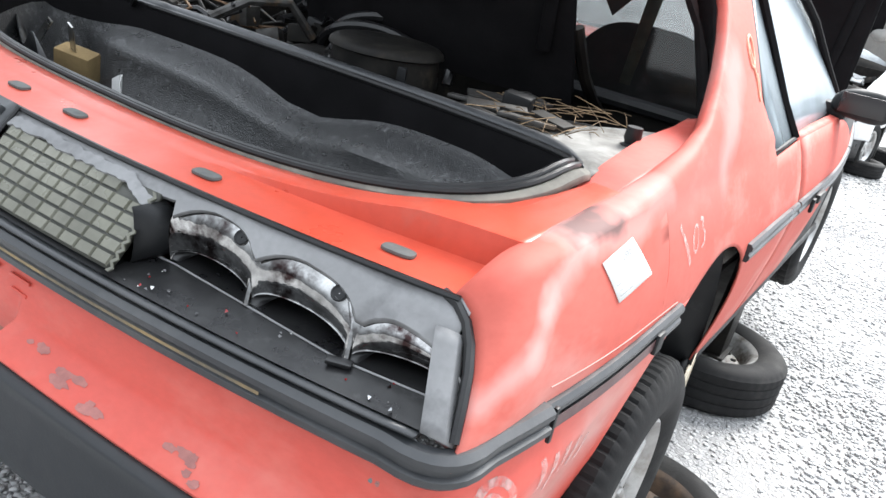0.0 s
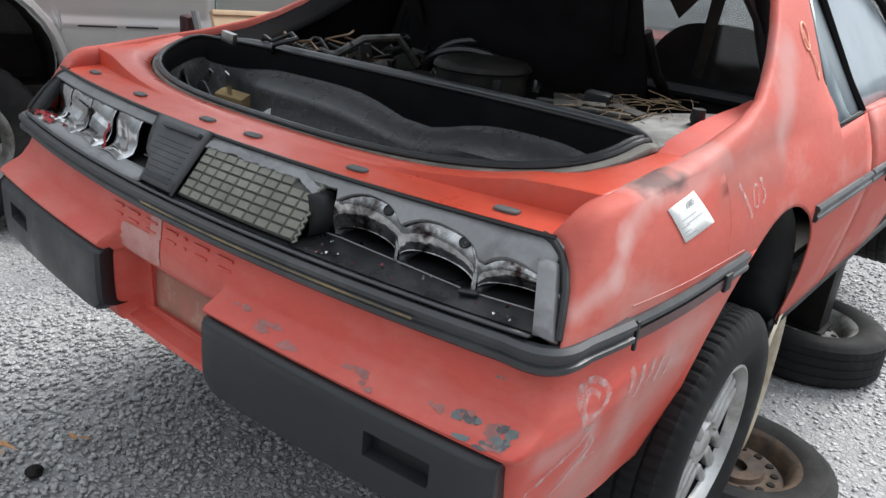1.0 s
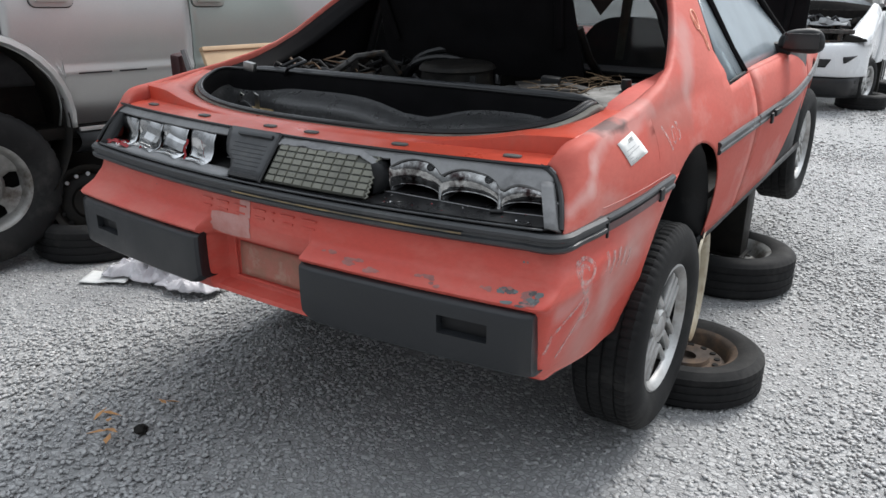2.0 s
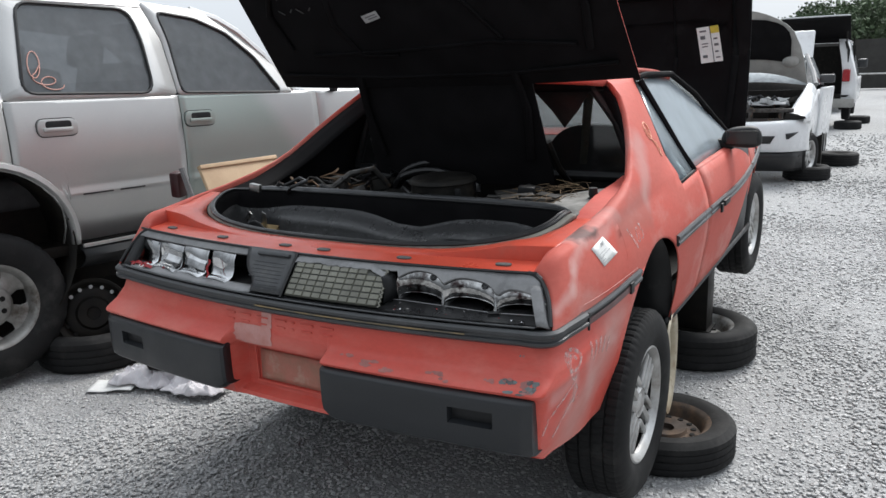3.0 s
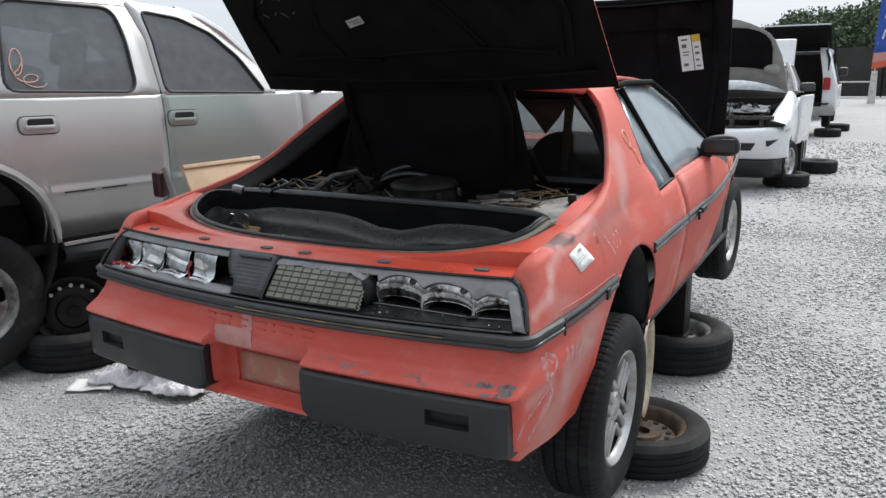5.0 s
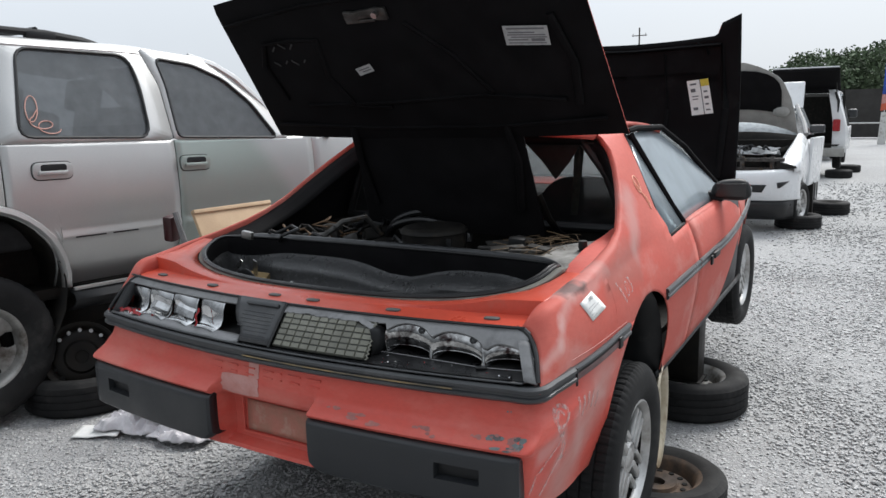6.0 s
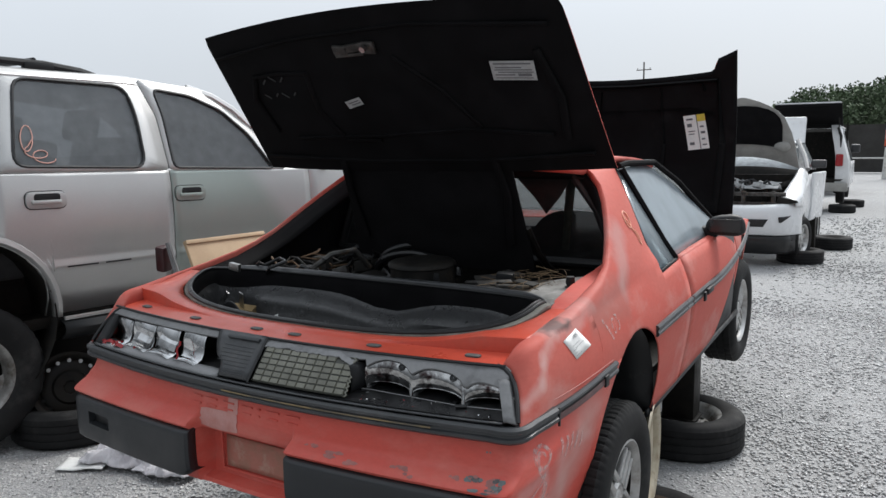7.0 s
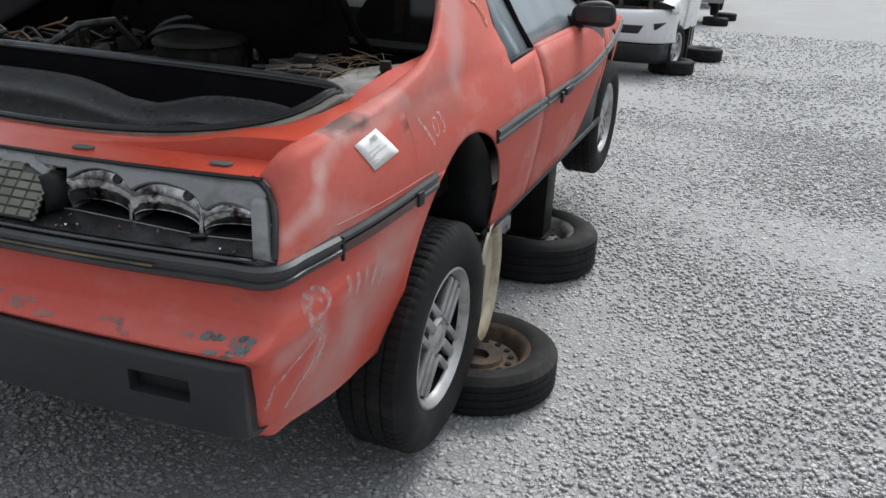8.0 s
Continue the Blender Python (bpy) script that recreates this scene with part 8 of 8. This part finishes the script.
# ---- rags, leaves and small litter ----
def rag(name, size, m, label, seed, flat=0.10):
    """A crumpled sheet: sharp ridges and hollows inside a ragged outline."""
    ob = thing(name, m, label, "litter")
    rows = []
    for i in range(33):
        row = []
        for j in range(45):
            u, v = i / 16 - 1, j / 22 - 1
            edge = max(abs(u), abs(v))
            ang = math.atan2(u, v)
            k = (0.5 + 0.10 * noise.noise((2.2 * math.cos(ang) + seed, 2.2 * math.sin(ang), 0)) + 0.05 * noise.noise((6 * math.cos(ang), 6 * math.sin(ang), seed))) * (edge / max(1e-6, math.hypot(u, v))) ** 0.6
            x, y = v * k * size[0], u * k * size[1]
            ridge = sum(a * (1 - 2.2 * abs(noise.noise((f * x + seed, f * y, seed)))) for f, a in ((8, 0.55), (17, 0.35), (36, 0.16)))
            z = 0.012 + flat * max(0.0, 0.35 + ridge) * (1 - 0.75 * edge**2)
            row.append((x + 0.02 * noise.noise((14 * x, 14 * y, seed)), y + 0.02 * noise.noise((14 * x, 14 * y, seed + 5)), z))
        rows.append(row)
    part("sheet", grid(rows), CLOTH, ob, smooth=True, thick=0.002, angle=22)
    return ob


rag("crumpled_rag", (0.40, 0.25), pose(-1.66, 0.56, 0, 0, 0, 20), "crumpled dirty white paper rags on the gravel", 1, 0.085)
rag("crumpled_rag", (0.34, 0.20), pose(-1.35, 0.59, 0, 0, 0, 12), "wadded white rag on the gravel under the tail", 2, 0.09)
sheet = thing("paper_sheet", pose(-1.775, 0.43, 0.022, 3, 0, 30), "flat white paper sheet on the gravel", "litter")
part("sheet", grid([[(x, y, 0.006 * math.sin(9 * x) + 0.012 * (y + 0.1) + 0.003 * math.sin(40 * x + 9 * y)) for x in spread(-0.11, 0.12, 14)] for y in spread(-0.07, 0.07, 7)]), PAPER, sheet, thick=0.001)
pipe = thing("exhaust_pipe", pose(-1.53, 0.60, 0.125, 0, 90, 20), "short sooty black pipe on the rags", "pipe")
part("pipe", lathe([(0.038, -0.11), (0.042, -0.11), (0.042, 0.11), (0.038, 0.11), (0.035, 0.0)], 20), ENGINE_BLACK, pipe)
rng = random.Random(8)


def leaf_mesh(s):
    return bmesh_of([(-s, 0, 0), (-0.3 * s, 0.35 * s, 0.12 * s), (s, 0, 0.05 * s), (-0.3 * s, -0.35 * s, 0.10 * s), (0, 0, -0.02 * s)], [(0, 4, 1), (1, 4, 2), (2, 4, 3), (3, 4, 0)])


for x, y, s in ((1.65, 0.6, 0.035), (2.36, 0.72, 0.03), (-0.52, -0.15, 0.030), (-0.545, -0.165, 0.022), (-0.61, -0.31, 0.035), (-0.64, -0.33, 0.03), (-0.585, -0.335, 0.026), (-0.52, -0.37, 0.040), (-0.49, -0.40, 0.035), (-0.55, -0.40, 0.032)):
    ob = tagged(part("dry_leaf", leaf_mesh(s), LEAF_BROWN, None, at=pose(x, y, 0.035, rng.uniform(-20, 20), rng.uniform(-20, 20), rng.uniform(0, 360))), "curled dry brown leaf on the gravel", "leaf", "dry leaves")


lump = thing("dark_stone", pose(-0.49, -0.29, 0.012, 0, 0, 25), "dark broken lump among the grey gravel", "stone")
bm = bmesh.new()
bmesh.ops.create_icosphere(bm, subdivisions=2, radius=0.022)
for v in bm.verts:
    v.co = v.co * (1 + 0.3 * noise.noise(v.co * 45))
    v.co.z *= 0.65
part("lump", bm, POST_BLACK, lump, smooth=False)


# ---- far woods ----
def woods():
    r = np.random.RandomState(3)
    pts, sizes = [], []
    for k in range(640):
        x = r.uniform(-22.5, 150)
        y = r.uniform(150, 200)
        h = 8.4 + 5.0 * min(1.0, (x + 21.5) / 5) + 1.2 * math.sin(x * 0.23 + 1) + (y - 150) * 0.10
        top = h * r.uniform(0.82, 1.08)
        n = 260
        c = r.normal(0, 1, (n, 3))
        c /= np.linalg.norm(c, axis=1)[:, None]
        c *= r.uniform(0.55, 1.0, n)[:, None]
        pts.append(np.c_[x + 2.3 * c[:, 0], y + 2.3 * c[:, 1], top - 3.2 - 5.0 * r.rand() ** 2 + 3.4 * c[:, 2] * (0.8 + 0.3 * r.rand(n))])
        sizes.append(r.uniform(0.16, 0.40, n))
    for k in range(260):
        x, y = r.uniform(-20, 120), r.uniform(143, 149)
        c = r.normal(0, 1, (160, 3))
        c /= np.linalg.norm(c, axis=1)[:, None]
        c *= r.uniform(0.5, 1.0, 160)[:, None]
        pts.append(np.c_[x + 2.0 * c[:, 0], y + 1.6 * c[:, 1], r.uniform(2.5, 8.0) + 2.4 * c[:, 2]])
        sizes.append(r.uniform(0.2, 0.42, 160))
    p, s = np.concatenate(pts), np.concatenate(sizes)
    n = len(p)
    a, b = r.normal(0, 1, (n, 3)), r.normal(0, 1, (n, 3))
    a /= np.linalg.norm(a, axis=1)[:, None]
    b -= a * (a * b).sum(1)[:, None]
    b /= np.linalg.norm(b, axis=1)[:, None]
    ang = np.linspace(0, 2 * np.pi, 6)[:-1]
    rad = r.uniform(0.6, 1.2, (n, 5))
    v = p[:, None] + s[:, None, None] * rad[:, :, None] * (np.cos(ang)[None, :, None] * a[:, None] + np.sin(ang)[None, :, None] * b[:, None])
    me = bpy.data.meshes.new("woods")
    me.from_pydata(v.reshape(-1, 3).tolist(), [], np.arange(n * 5).reshape(n, 5).tolist())
    me.materials.append(LEAF)
    return new("woods", me)


tagged(woods(), "distant green wooded hillside", "trees", kind="stuff")
hill_rows = [[(x, y, h * (0.55 + 0.45 * min(1.0, max(0.0, (x + 22) / 6)))) for x in spread(-22, 240, 60)] for y, h in ((149, 0), (152, 7.5), (175, 9.5), (215, 11), (260, 0))]
tagged(part("hillside", grid(hill_rows), HILL), "dark earth of the wooded hillside", "hill", kind="structure")


# ---- loose stones ----
def stones():
    """Crushed stone as broken lumps, dense near the cars and thinner beyond."""
    r = np.random.RandomState(7)
    lumps = []
    for x0, x1, y0, y1, per, s0, s1 in ((-2.6, 2.9, -1.6, 1.6, 3900, 0.005, 0.0125), (-2.6, 3.4, 1.6, 3.6, 2600, 0.006, 0.014), (0.4, 5.6, 3.6, 6.5, 1900, 0.008, 0.016), (0.3, 7.5, 6.5, 11.0, 380, 0.011, 0.022), (0.3, 10.0, 11.0, 18.0, 110, 0.016, 0.028)):
        n = int((x1 - x0) * (y1 - y0) * per)
        lumps.append(np.c_[r.uniform(x0, x1, n) + r.normal(0, 0.25, n), r.uniform(y0, y1, n) + r.normal(0, 0.25, n), s0 + (s1 - s0) * r.rand(n) ** 1.6])
    c = np.concatenate(lumps)
    n = len(c)
    base = np.array([(-1, -1, -1), (1, -1, -1), (1, 1, -1), (-1, 1, -1), (-1, -1, 1), (1, -1, 1), (1, 1, 1), (-1, 1, 1)]) / 1.45
    tri = np.array([(0, 2, 1), (0, 3, 2), (4, 5, 6), (4, 6, 7), (0, 1, 5), (0, 5, 4), (1, 2, 6), (1, 6, 5), (2, 3, 7), (2, 7, 6), (3, 0, 4), (3, 4, 7)])
    shape = base[None] * r.uniform(0.50, 1.20, (n, 8, 1)) * np.stack([r.uniform(0.8, 1.35, n), r.uniform(0.7, 1.1, n), r.uniform(0.30, 0.55, n)], 1)[:, None]
    a = r.uniform(0, 2 * np.pi, n)
    tilt = r.normal(0, 0.3, n)
    ct, st = np.cos(tilt), np.sin(tilt)
    x, y, z = shape[..., 0], shape[..., 1] * ct[:, None] - shape[..., 2] * st[:, None], shape[..., 1] * st[:, None] + shape[..., 2] * ct[:, None]
    ca, sa = np.cos(a)[:, None], np.sin(a)[:, None]
    v = np.stack([x * ca - y * sa, x * sa + y * ca, z], -1) * c[:, 2][:, None, None]
    v[..., 0] += c[:, 0][:, None]
    v[..., 1] += c[:, 1][:, None]
    v[..., 2] += (c[:, 2] * r.uniform(0.02, 0.42, n))[:, None]
    me = bpy.data.meshes.new("gravel")
    me.vertices.add(n * 8)
    me.vertices.foreach_set("co", v.ravel())
    f = (tri[None] + (np.arange(n) * 8)[:, None, None]).reshape(-1)
    m = n * 12
    me.loops.add(m * 3)
    me.loops.foreach_set("vertex_index", f)
    me.polygons.add(m)
    me.polygons.foreach_set("loop_start", np.arange(m) * 3)
    me.polygons.foreach_set("loop_total", np.full(m, 3))
    me.update(calc_edges=True)
    me.materials.append(STONE)
    return new("gravel", me)


tagged(stones(), "loose crushed grey stone over the yard", "gravel", kind="stuff")
